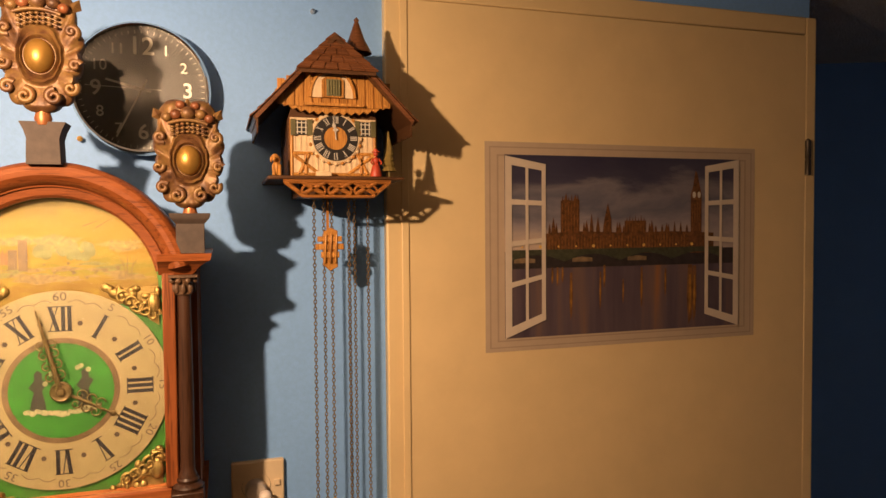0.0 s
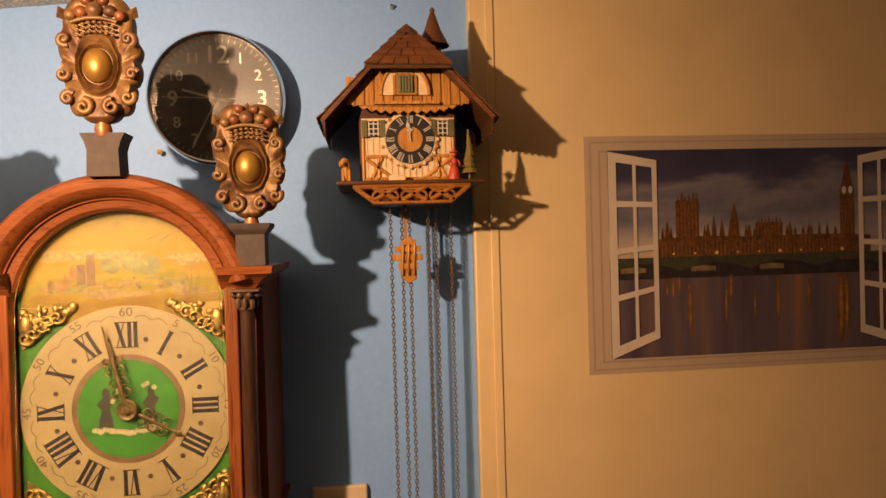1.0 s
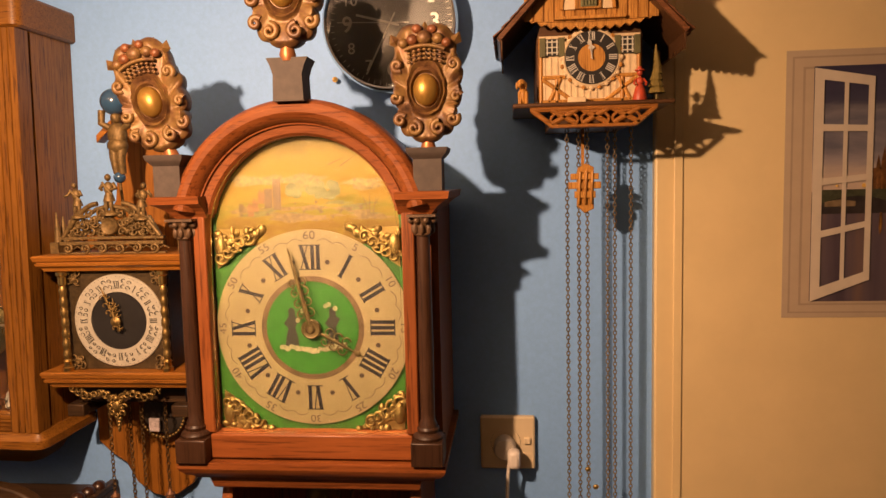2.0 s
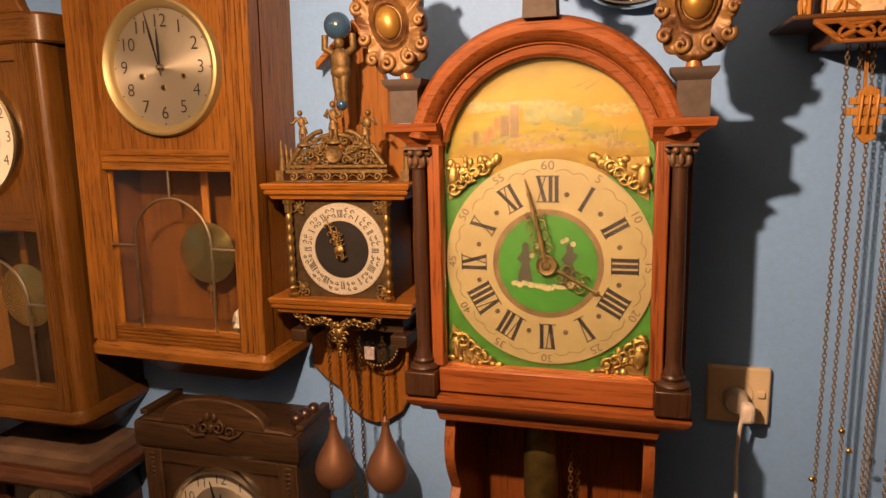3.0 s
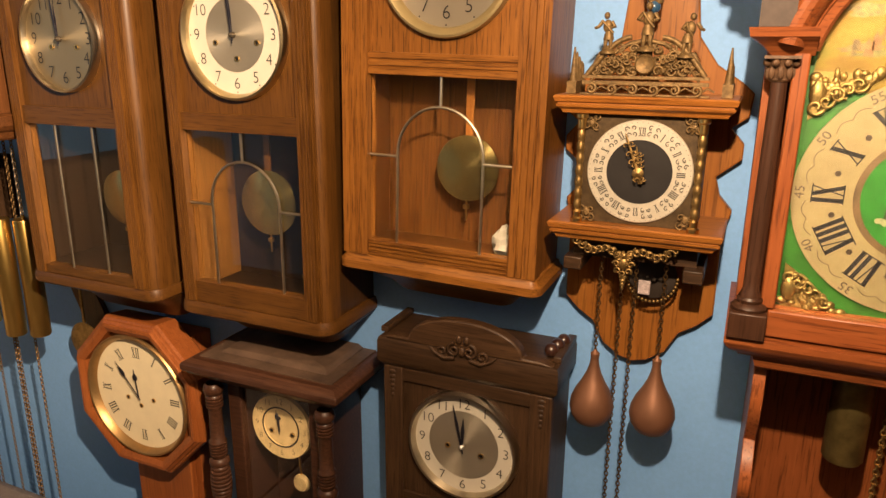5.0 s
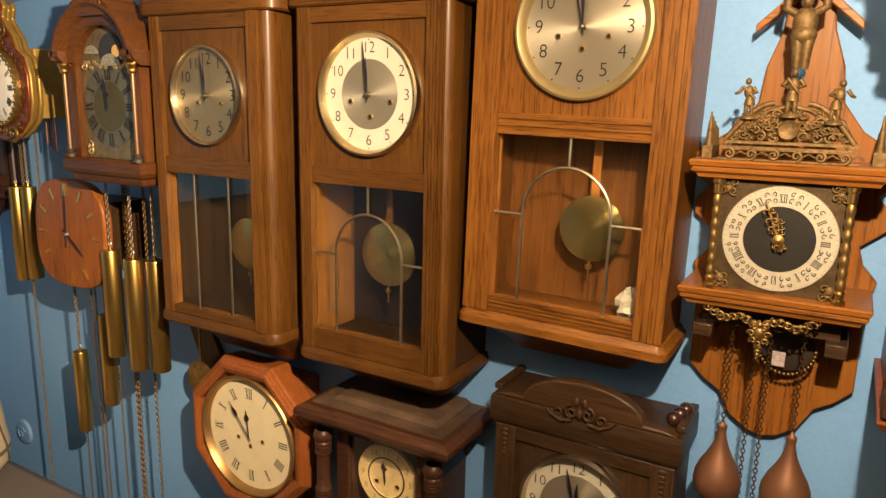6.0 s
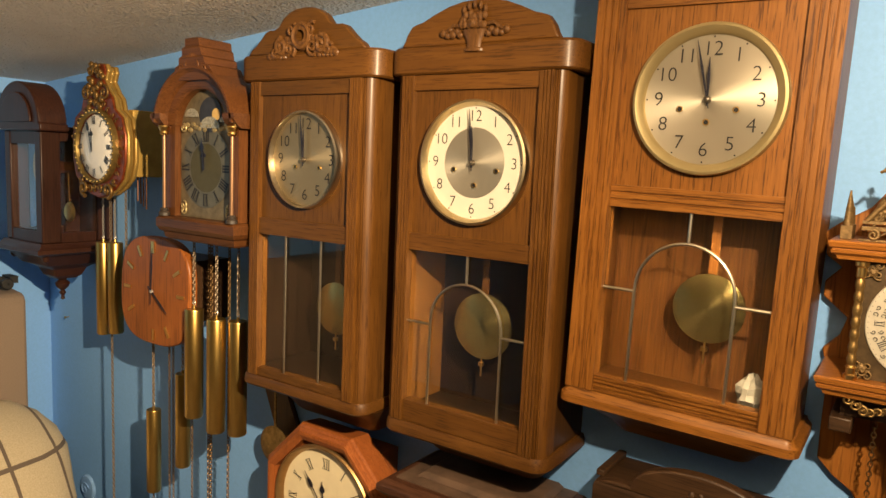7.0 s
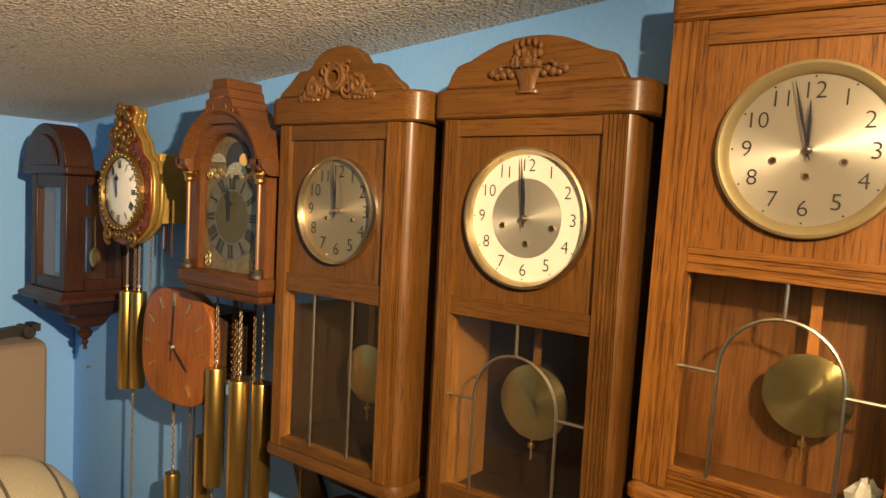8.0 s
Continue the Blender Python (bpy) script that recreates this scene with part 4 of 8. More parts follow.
# tower and trees of the painting
m = Mesh()
for x0, x1, z0, z1 in ((-0.041, -0.031, 1.596, 1.634), (-0.052, -0.042, 1.598, 1.622), (0.022, 0.034, 1.608, 1.614), (-0.085, -0.08, 1.594, 1.604)):
    m.add([(FC + x, YD - 0.0016, q) for x, q in ((x0, z0), (x1, z0), (x1, z1), (x0, z1))], [(0, 1, 2, 3)])
tagged(part("painted_tower", m, plain("umber_paint", (0.085, 0.05, 0.012), 0.5, vary=0.35, scale=150), pic), kind="stuff")
m = Mesh()
for k in range(22):
    a = rnd.random()
    m.disc((FC - 0.02 + 0.06 * a, 1.612 + 0.014 * rnd.random()), 0.004 + 0.004 * rnd.random(), YD - 0.0017 - 0.00002 * k, 9)
tagged(part("painted_trees", m, plain("sage_paint", (0.095, 0.098, 0.02), 0.5, vary=0.3, scale=120), pic), kind="stuff")
# hills, ground and dark tufts of the painting
rnd = random.Random(17)
for nm, z0, z1, rx, rz, cnt, col in (("painted_hill", 1.62, 1.636, 0.02, 0.006, 9, (0.16, 0.115, 0.02)), ("painted_ground", 1.583, 1.598, 0.022, 0.0035, 16, (0.13, 0.085, 0.02)), ("painted_meadow", 1.588, 1.604, 0.018, 0.0025, 12, (0.1, 0.095, 0.016)), ("painted_tuft", 1.585, 1.606, 0.0022, 0.0022, 18, (0.085, 0.055, 0.012))):
    m = Mesh()
    for k in range(cnt):
        x = FC + (rnd.random() - 0.5) * 0.17
        zz = z0 + (z1 - z0) * rnd.random()
        e = 0.5 + rnd.random()
        m.add([(x + rx * e * math.cos(a) * (0.8 + 0.3 * math.sin(5 * a + k)), YD - 0.00135 - 0.00001 * k, zz + rz * e * math.sin(a) * (0.8 + 0.3 * math.cos(3 * a + k))) for a in [2 * math.pi * j / 14 for j in range(14)]], [tuple(range(14))])
    tagged(part(nm, m, plain(nm, col, 0.5, vary=0.45, scale=220), pic), kind="stuff")
# bare tree, ruin and far water of the painting
m = Mesh()
for x0, z0, x1, z1 in ((0.078, 1.586, 0.075, 1.612), (0.0765, 1.598, 0.069, 1.618), (0.084, 1.586, 0.089, 1.616), (0.0865, 1.6, 0.094, 1.612), (0.08, 1.588, 0.0805, 1.625), (0.03, 1.65, 0.055, 1.66), (0.045, 1.648, 0.07, 1.664)):
    dx, dz = x1 - x0, z1 - z0
    k = 0.0006 / math.hypot(dx, dz)
    m.add([(FC + x, YD - 0.0019, q) for x, q in ((x0 - dz * k, z0 + dx * k), (x0 + dz * k, z0 - dx * k), (x1, z1))], [(0, 1, 2)])
tagged(part("painted_twigs", m, bpy.data.materials["umber_paint"], pic), kind="stuff")
m = Mesh()
for x, q in ((-0.056, 1.61), (-0.064, 1.6), (-0.07, 1.594)):
    m.add([(FC + x + dx, YD - 0.0019, q + dz) for dx, dz in ((-0.004, -0.006), (0.004, -0.006), (0.0035, 0.01), (0.001, 0.007), (-0.001, 0.012), (-0.004, 0.006))], [tuple(range(6))])
tagged(part("painted_ruin", m, plain("faded_brick_paint", (0.15, 0.07, 0.018), 0.6, vary=0.4, scale=180), pic), kind="stuff")
# gilded corner castings
for sx in (-1, 1):
    for top in (0, 1):
        m = Mesh()
        rnd = random.Random(11 + sx + 3 * top)
        ox, oz = FC + sx * 0.116, (1.573 if top else 1.317)
        d = -1 if top else 1
        tri = [(ox, oz), (ox, oz + d * 0.05), (ox - sx * 0.012, oz + d * 0.042), (ox - sx * 0.022, oz + d * 0.024), (ox - sx * 0.042, oz + d * 0.014), (ox - sx * 0.058, oz + d * 0.002)]
        m.prism(tri, YD - 0.003, YD - 0.0005)
        for k in range(26):
            u = rnd.random()
            w2 = rnd.random() * (1 - u)
            x = ox - sx * u * (0.062 if top else 0.06)
            zq = oz + d * w2 * (0.05 if top else 0.055)
            m.ball((x, YD - 0.003, zq), (0.003 + 0.004 * rnd.random(), 0.004, 0.003 + 0.004 * rnd.random()), 8, 5)
        for k in range(5):
            u = k / 5
            m.scroll((ox - sx * (0.006 + 0.045 * u), YD - 0.005, oz + d * (0.006 + 0.03 * (1 - u))), 0.009, 1.2, 0.0022, 90 * k, sx)
        m.ball((ox - sx * 0.006, YD - 0.005, oz + d * 0.022), (0.008, 0.005, 0.014), 10, 7)
        part("corner_casting", m, GILT, plate, "gilded corner casting", smooth=60)
# pointers
DARK_BRONZE = plain("dark_bronze", (0.1, 0.07, 0.026), 0.42, 0.6, vary=0.3, scale=150)
yh = YD - 0.012
m = Mesh()
a = radians(90 + 14)
d = (math.cos(a), math.sin(a))
m.tube([(c[0] + d[0] * q, yh, c[1] + d[1] * q) for q in (0, 0.04, 0.08, 0.104)], 0.0028, 8, 0.4, [1.2, 1, 0.7, 0.3])
for q in (0.02, 0.034, 0.048, 0.06):
    for s in (-1, 1):
        m.scroll((c[0] + d[0] * q - s * d[1] * 0.006, yh, c[1] + d[1] * q + s * d[0] * 0.006), 0.006, 1.1, 0.0012, 90 + 14, s)
part("minute_hand", m, DARK_BRONZE, fr, "pierced brass minute hand")
m = Mesh()
a = radians(90 - 119)
d = (math.cos(a), math.sin(a))
m.tube([(c[0] + d[0] * q, yh + 0.003, c[1] + d[1] * q) for q in (0, 0.02, 0.045, 0.075)], 0.002, 8, 0.4, [1, 1, 1, 0.4])
for q in (0.022, 0.034, 0.046):
    for s in (-1, 1):
        m.scroll((c[0] + d[0] * q - s * d[1] * 0.006, yh + 0.003, c[1] + d[1] * q + s * d[0] * 0.006), 0.0065, 1.1, 0.0012, 0, s)
m.ball((c[0] + d[0] * 0.066, yh + 0.003, c[1] + d[1] * 0.066), (0.004, 0.001, 0.004), 8, 5)
part("hour_hand", m, DARK_BRONZE, fr, "pierced brass hour hand")
part("hand_boss", Mesh().lathe([(0.0125, 0.003), (0.0125, 0.0), (0.011, -0.001), (0.009, 0.0), (0.0055, -0.0005), (0.004, -0.003), (0.0005, -0.0035)], (c[0], yh, c[1]), "Y", 28), DARK_BRONZE, fr)
part("dial_glass", Mesh().prism([(FC + 0.1215, 1.318)] + [(FC + 0.116 * math.cos(q), SPRING + 0.116 * math.sin(q)) for q in [math.pi * k / 30 for k in range(31)]] + [(FC - 0.1215, 1.318)], FY + 0.003, FY + 0.005), PANE, fr, "arched front glass")
# wall bracket under the hood
part("bracket_back", Mesh().prism([(FC - 0.125, 1.24), (FC - 0.125, 0.75), (FC - 0.08, 0.62), (FC + 0.08, 0.62), (FC + 0.125, 0.75), (FC + 0.125, 1.24)], yb - 0.014, yb), MAHOGANY_Z, fr, "mahogany bracket board")
for s in (-1, 1):
    m = Mesh()
    pts = []
    for k in range(25):
        q = k / 24
        pts.append((1.239 - 0.34 * q, FY + 0.035 + 0.02 * abs(math.sin(q * 9.5)) * -1.6 + 0.012 * math.sin(q * 9.5) * (1 - 0.4 * q) + 0.06 * q))
    x0 = FC + s * 0.125
    m.loft([[(x, y, zz) for zz, y in pts] + [(x, yb - 0.014, 0.9), (x, yb - 0.014, 1.239)] for x in (x0 - 0.007, x0 + 0.007)])
    part("bracket_scroll", m, MAHOGANY_Z, fr, "scrolled bracket side", bevel=0.001)
part("weight", Mesh().lathe([(0.002, 0.16), (0.006, 0.155), (0.022, 0.15), (0.0235, 0.145), (0.0235, 0.004), (0.021, 0)], (FC - 0.016, 1.04, 1.10), "Z", 30), plain("green_bronze", (0.2, 0.15, 0.05), 0.5, 0.8, vary=0.5, scale=30), fr, "tarnished bronze driving weight")
chain("chain", fr, FC + 0.024, 1.045, 0.7, 1.215, OLD_BRASS, 0.008, 0.0011)
chain("chain", fr, FC + 0.031, 1.07, 0.7, 1.24, OLD_BRASS, 0.008, 0.0011)


# ---- small clocks by the door ----
BLACK_DIAL = plain("black_dial", (0.02, 0.018, 0.017), 0.4, vary=0.2, relief=0)
PALE_PRINT = plain("pale_print", (0.5, 0.465, 0.4), 0.5, relief=0)
CHROME = plain("chrome", (0.75, 0.72, 0.68), 0.12, 1.0, vary=0.05, relief=0)
t = thing("wall_clock", (-0.1, WALL - 0.001, 1.847), "round black wall clock with a chrome rim", "wall clock")
rc = (-0.1055, 1.848)
face = part("dial", Mesh().disc(rc, 0.0905, WALL - 0.03), BLACK_DIAL, t, "matt black dial")
part("rim", Mesh().lathe([(0.088, -0.03), (0.089, -0.045), (0.0915, -0.047), (0.0945, -0.043), (0.0955, -0.03), (0.094, 0)], (rc[0], WALL - 0.001, rc[1]), "Y", 96), CHROME, t, "thin chrome rim")
for k, s in ((0, 0.036), (1, 0.022), (2, 0.022), (3, 0.031), (4, 0.022), (5, 0.022), (6, 0.031), (7, 0.022), (8, 0.022), (9, 0.031), (10, 0.022), (11, 0.022)):
    a = radians(90 - 30 * k)
    rr = 0.062 if k % 3 == 0 else 0.066
    part("numeral", write(Mesh(), str(k or 12), rc[0] + rr * math.cos(a), rc[1] + rr * math.sin(a), WALL - 0.0308, s, 0, 1.0, 0.012 if k % 3 == 0 else 0.004), PALE_PRINT, face)
tagged(part("minute_ticks", ticks(rc, 0.081, 0.086, WALL - 0.0308, 60, 0.0008), PALE_PRINT, face), kind="stuff")
part("hour_hand", hand(rc, 285, 0.05, WALL - 0.034, 0.003, 0.25, "bar"), PALE_PRINT, t)
part("minute_hand", hand(rc, 207, 0.078, WALL - 0.036, 0.0022, 0.2, "bar"), PALE_PRINT, t)
part("second_hand", hand(rc, 272, 0.075, WALL - 0.038, 0.0008, 0.35, "bar"), PALE_PRINT, t)
part("front_glass", Mesh().lathe([(0.0005, -0.0425), (0.0895, -0.0425), (0.0895, -0.041), (0.0005, -0.041)], (rc[0], WALL - 0.001, rc[1]), "Y", 64), PANE, t, "clear front glass")

# cuckoo clock
CH_WOOD = wood("chalet_wood", (0.32, 0.125, 0.022), (0.5, 0.235, 0.052), (0.66, 0.35, 0.1), "Z", fine=1.6)
CH_DARK = wood("chalet_dark", (0.05, 0.022, 0.01), (0.1, 0.045, 0.018), (0.15, 0.07, 0.03), "X", fine=1.6)
SHINGLE = wood("shingle_wood", (0.09, 0.034, 0.014), (0.17, 0.066, 0.026), (0.25, 0.1, 0.042), "X", fine=1.6)
FRET_WOOD = wood("chalet_fret_wood", (0.2, 0.07, 0.013), (0.31, 0.12, 0.025), (0.42, 0.18, 0.04), "X", fine=1.6)
PLASTER = plain("chalet_plaster", (0.66, 0.5, 0.3), 0.6, vary=0.1, scale=120)
t = thing("cuckoo_clock", (0.162, WALL - 0.001, 1.7), "chalet cuckoo clock with shingled roof and carved balcony", "cuckoo clock")
CX, CY = 0.158, 1.022
yb = WALL - 0.002
part("house_body", Mesh().prism([(CX - 0.065, 1.718), (CX + 0.065, 1.718), (CX + 0.065, 1.80), (CX + 0.05, 1.85), (CX, 1.9), (CX - 0.05, 1.85), (CX - 0.065, 1.80)], CY, yb), CH_DARK, t)
part("front_wall", Mesh().box(CX - 0.062, CX + 0.062, CY - 0.003, CY - 0.0002, 1.72, 1.803), PLASTER, t, "white plaster front")
for x0, z0, x1, z1 in ((-0.06, 1.72, -0.06, 1.80), (0.06, 1.72, 0.06, 1.80), (-0.04, 1.72, -0.04, 1.75), (0.04, 1.72, 0.04, 1.75), (-0.06, 1.752, -0.03, 1.752), (0.06, 1.752, 0.03, 1.752), (-0.06, 1.722, 0.06, 1.722), (-0.058, 1.75, -0.02, 1.722), (0.058, 1.75, 0.02, 1.722), (-0.05, 1.722, -0.035, 1.752), (0.05, 1.722, 0.035, 1.752)):
    part("timber", Mesh().tube([(CX + x0, CY - 0.004, z0), (CX + x1, CY - 0.004, z1)], 0.0026, 6), CH_WOOD, t, smooth=60)
for k in range(15):
    part("wall_batten", Mesh().box(CX - 0.056 + 0.008 * k - 0.0012, CX - 0.056 + 0.008 * k + 0.0012, CY - 0.0042, CY - 0.0031, 1.721, 1.802), PLASTER, t)
# boarded gable with a ragged lower edge
pts = []
for k in range(29):
    q = -1 + 2 * k / 28
    pts.append((CX + 0.083 * q, 1.806 + (0.004 if k % 2 else 0.0) + 0.016 * abs(q) ** 3))
pts += [(CX + 0.083, 1.838), (CX + 0.045, 1.875), (CX - 0.045, 1.875), (CX - 0.083, 1.838)]
gable = part("gable_boarding", Mesh().prism(pts, CY - 0.02, CY - 0.014), CH_WOOD, t, "boarded gable with a ragged edge")
for k in range(-6, 7):
    part("board", Mesh().box(CX + k * 0.0125 - 0.0052, CX + k * 0.0125 + 0.0052, CY - 0.0222, CY - 0.0202, 1.815 + 0.00008 * k * k, 1.868 - 0.0004 * k * k), CH_WOOD, gable)
part("bird_door_surround", Mesh().prism([(CX + 0.03 * math.cos(a) - 0.004, 1.829 + 0.039 * math.sin(a)) for a in [math.pi * k / 16 for k in range(17)]], CY - 0.026, CY - 0.0222), PLASTER, t, "white arched surround")
part("arch_trim", Mesh().tube([(CX - 0.004 + 0.0315 * math.cos(a), CY - 0.0265, 1.829 + 0.0405 * math.sin(a)) for a in [math.pi * k / 16 for k in range(17)]], 0.0024, 6), CH_WOOD, t, smooth=60)
part("bird_door_frame", Mesh().prism([(CX - 0.004 + 0.0155 * a, q) for a, q in ((-1, 1.829), (1, 1.829), (1, 1.853), (0.6, 1.858), (-0.6, 1.858), (-1, 1.853))], CY - 0.029, CY - 0.0262), CH_WOOD, t)
SLAT_GREEN = plain("slat_green", (0.17, 0.16, 0.07), 0.5, vary=0.3)
bd = part("bird_door", Mesh().box(CX - 0.013, CX + 0.006, CY - 0.031, CY - 0.0292, 1.831, 1.854), plain("grey_green_paint", (0.16, 0.17, 0.09), 0.5), t, "grey-green slatted bird door")
for k in range(5):
    part("slat", Mesh().box(CX - 0.012 + 0.0038 * k, CX - 0.0097 + 0.0038 * k, CY - 0.033, CY - 0.0312, 1.832, 1.853), SLAT_GREEN, bd)
part("gable_shelf", Mesh().box(CX - 0.044, CX + 0.04, CY - 0.03, CY - 0.0222, 1.817, 1.8205), CH_WOOD, t)
# roof: two boards under shingles, the front clipped by a small hip
YF = CY - 0.036
for s in (-1, 1):
    slope = part("roof_slope", Mesh().loft([[(CX, y, 1.917), (CX + s * 0.114, y, 1.797), (CX + s * 0.1105, y, 1.7925), (CX, y, 1.908)] for y in (YF, yb)]), CH_DARK, t)
    part("bargeboard", Mesh().loft([[(CX + s * 0.043, y, 1.872), (CX + s * 0.1125, y, 1.7985), (CX + s * 0.1085, y, 1.7945), (CX + s * 0.043, y, 1.8655)] for y in (YF - 0.004, YF - 0.0005)]), SHINGLE, t)
    scal = [(YF + 0.0015 * k, 1.782 - 0.006 * abs(math.sin(math.pi * k / 7))) for k in range(int((yb - YF) / 0.0015))]
    part("eave_valance", Mesh().loft([[(x, y, z) for y, z in scal] + [(x, scal[-1][0], 1.795), (x, scal[0][0], 1.795)] for x in (CX + s * 0.1075, CX + s * 0.1095)]), CH_DARK, t, "scalloped dark board under the eave")
    rows = 11
    for k in range(rows):
        u0, u1 = k / rows, (k + 1.3) / rows
        for j in range(8):
            y0 = YF - 0.004 + j * 0.0195
            if k < 4 and j == 0:
                continue
            a = (CX + s * 0.115 * u0, 1.9185 - 0.121 * u0)
            e = (CX + s * 0.115 * u1, 1.9205 - 0.121 * u1)
            jit = 0.0012 * math.sin(7 * k + 3 * j)
            part("shingle", Mesh().loft([[(a[0], y, a[1]), (e[0], y, e[1] + jit), (e[0] + s * 0.0006, y, e[1] + 0.0018 + jit), (a[0] + s * 0.0006, y, a[1] + 0.0008)] for y in (y0, y0 + 0.0185)]), SHINGLE, slope)
apex, left, right = Vector((CX, YF + 0.012, 1.92)), Vector((CX - 0.054, YF - 0.014, 1.864)), Vector((CX + 0.054, YF - 0.014, 1.864))
hip = part("roof_hip", Mesh().loft([[apex, left, right], [apex - Vector((0, 0, 0.006)), left - Vector((0, 0, 0.006)), right - Vector((0, 0, 0.006))]]), CH_DARK, t)
for k in range(5):
    u0, u1 = k / 5, min(1.06, (k + 1.35) / 5)
    n = k + 2
    for j in range(n):
        q0, q1 = (j + 0.04) / n, (j + 0.96) / n
        low = [left.lerp(right, q) for q in (q0, q1)]
        p4 = [apex.lerp(low[0], u0), apex.lerp(low[1], u0), apex.lerp(low[1], u1), apex.lerp(low[0], u1)]
        up = (Vector((0, -0.0006, 0.001)), Vector((0, -0.0006, 0.001)), Vector((0, -0.0015, 0.0022)), Vector((0, -0.0015, 0.0022)))
        part("shingle", Mesh().loft([[v2 + w2 for v2, w2 in zip(p4, up)], [v2 + w2 * 1.9 for v2, w2 in zip(p4, up)]]), SHINGLE, hip)
part("roof_turret", Mesh().lathe([(0.0225, 0), (0.021, 0.003), (0.012, 0.02), (0.0045, 0.042), (0.003, 0.046), (0.004, 0.049), (0.0005, 0.053)], (CX + 0.038, CY + 0.01, 1.902), "Z", 16), SHINGLE, t, "conical bell turret roof")
part("turret_post", Mesh().lathe([(0.011, 0), (0.011, 0.02)], (CX + 0.038, CY + 0.01, 1.883), "Z", 12), CH_DARK, t)
# little dial with white numbers
cd = (CX + 0.002, 1.774)
d2 = part("dial", Mesh().lathe([(0.0005, -0.003), (0.03, -0.003), (0.034, -0.005), (0.037, -0.003), (0.038, 0)], (cd[0], CY - 0.004, cd[1]), "Y", 48), PLASTER, t, "scalloped cream dial")
part("dial_disc", Mesh().ring(cd, 0.0165, 0.0325, CY - 0.0095), BLACK_DIAL, d2)
part("dial_centre", Mesh().disc(cd, 0.0166, CY - 0.0098), CH_WOOD, d2)
hours(d2, PALE_PRINT, cd, 0.0262, CY - 0.0102, 0.0095, "roman", False, 0.14)
for k in range(24):
    a = 2 * math.pi * k / 24
    part("scallop", Mesh().ball((cd[0] + 0.0365 * math.cos(a), CY - 0.007, cd[1] + 0.0365 * math.sin(a)), (0.003, 0.002, 0.003), 8, 5), CH_WOOD if k % 2 else PLASTER, d2)
part("hour_hand", hand(cd, 358, 0.017, CY - 0.012, 0.003, 0.1, "spade"), PALE_PRINT, t, "pale hour hand")
part("minute_hand", hand(cd, 351, 0.026, CY - 0.013, 0.002, 0.1, "spade"), PALE_PRINT, t, "pale minute hand")
# shuttered windows
SHUTTER = plain("shutter_green", (0.11, 0.1, 0.04), 0.5, vary=0.3)
for s in (-1, 1):
    wx = CX + s * 0.046
    win = part("window", Mesh().box(wx - 0.0075, wx + 0.0075, CY - 0.006, CY - 0.0032, 1.778, 1.799), BLACK_DIAL, t, "small black window with white bars")
    for k in (-1, 0, 1):
        part("glazing_bar", Mesh().box(wx + 0.006 * k - 0.0007, wx + 0.006 * k + 0.0007, CY - 0.0075, CY - 0.006, 1.779, 1.798), IVORY, win)
    for q in (1.782, 1.7885, 1.795):
        part("glazing_bar", Mesh().box(wx - 0.0075, wx + 0.0075, CY - 0.0078, CY - 0.0062, q - 0.0006, q + 0.0006), IVORY, win)
    for h in (-1, 1):
        part("shutter", Mesh().box(wx + h * 0.0118 - 0.0038, wx + h * 0.0118 + 0.0038, CY - 0.009, CY - 0.0035, 1.777, 1.8), SHUTTER, t, "olive green shutter", bevel=0.0006)
# platform, fretwork and small carved figures as plain shapes
part("platform", Mesh().prism([(CX - 0.096, 1.7125), (CX + 0.098, 1.7125), (CX + 0.098, 1.718), (CX - 0.096, 1.718)], CY - 0.035, yb), CH_DARK, t, "dark platform", bevel=0.002)
m = Mesh()
rail_z0, rail_z1 = 1.689, 1.709
for q in range(3):
    x0 = CX - 0.052 + q * 0.037
    for a, b2 in ((0, 1), (1, 0)):
        m.tube([(x0 + 0.003, CY - 0.033, rail_z0 + 0.003 if a == 0 else rail_z1), (x0 + 0.034, CY - 0.033, rail_z1 if a == 0 else rail_z0 + 0.003)], 0.0032, 6)
    m.tube([(x0 + 0.0185 + 0.0165 * math.cos(k), CY - 0.033, 1.6975 + 0.009 * math.sin(k)) for k in [2 * math.pi * j / 16 for j in range(17)]], 0.002, 6)
m.tube([(CX - 0.075, CY - 0.033, rail_z1 + 0.001), (CX + 0.077, CY - 0.033, rail_z1 + 0.001)], 0.003, 6)
m.tube([(CX - 0.046, CY - 0.033, rail_z0), (CX + 0.05, CY - 0.033, rail_z0)], 0.0028, 6)
m.tube([(CX - 0.072, CY - 0.033, rail_z1), (CX - 0.046, CY - 0.033, rail_z0)], 0.0032, 6)
m.tube([(CX + 0.075, CY - 0.033, rail_z1), (CX + 0.05, CY - 0.033, rail_z0)], 0.0032, 6)
part("balcony_fretwork", m, FRET_WOOD, t, "cut-out fretwork under the platform", smooth=60)
part("underside_box", Mesh().box(CX - 0.05, CX + 0.05, CY + 0.0, yb, 1.69, 1.7123), CH_DARK, t)
m = Mesh().lathe([(0.0085, 0), (0.0088, 0.003), (0.006, 0.014), (0.0035, 0.019)], (CX + 0.0585, CY - 0.02, 1.7185), "Z", 14)
m.ball((CX + 0.0585, CY - 0.02, 1.7415), (0.0046, 0.004, 0.0055), 10, 7)
m.ball((CX + 0.0585, CY - 0.02, 1.7515), (0.0036, 0.0036, 0.0042), 10, 7)
m.lathe([(0.0062, 0), (0.006, 0.0015), (0.003, 0.002), (0.0022, 0.005), (0.0003, 0.0055)], (CX + 0.0585, CY - 0.02, 1.754), "Z", 12)
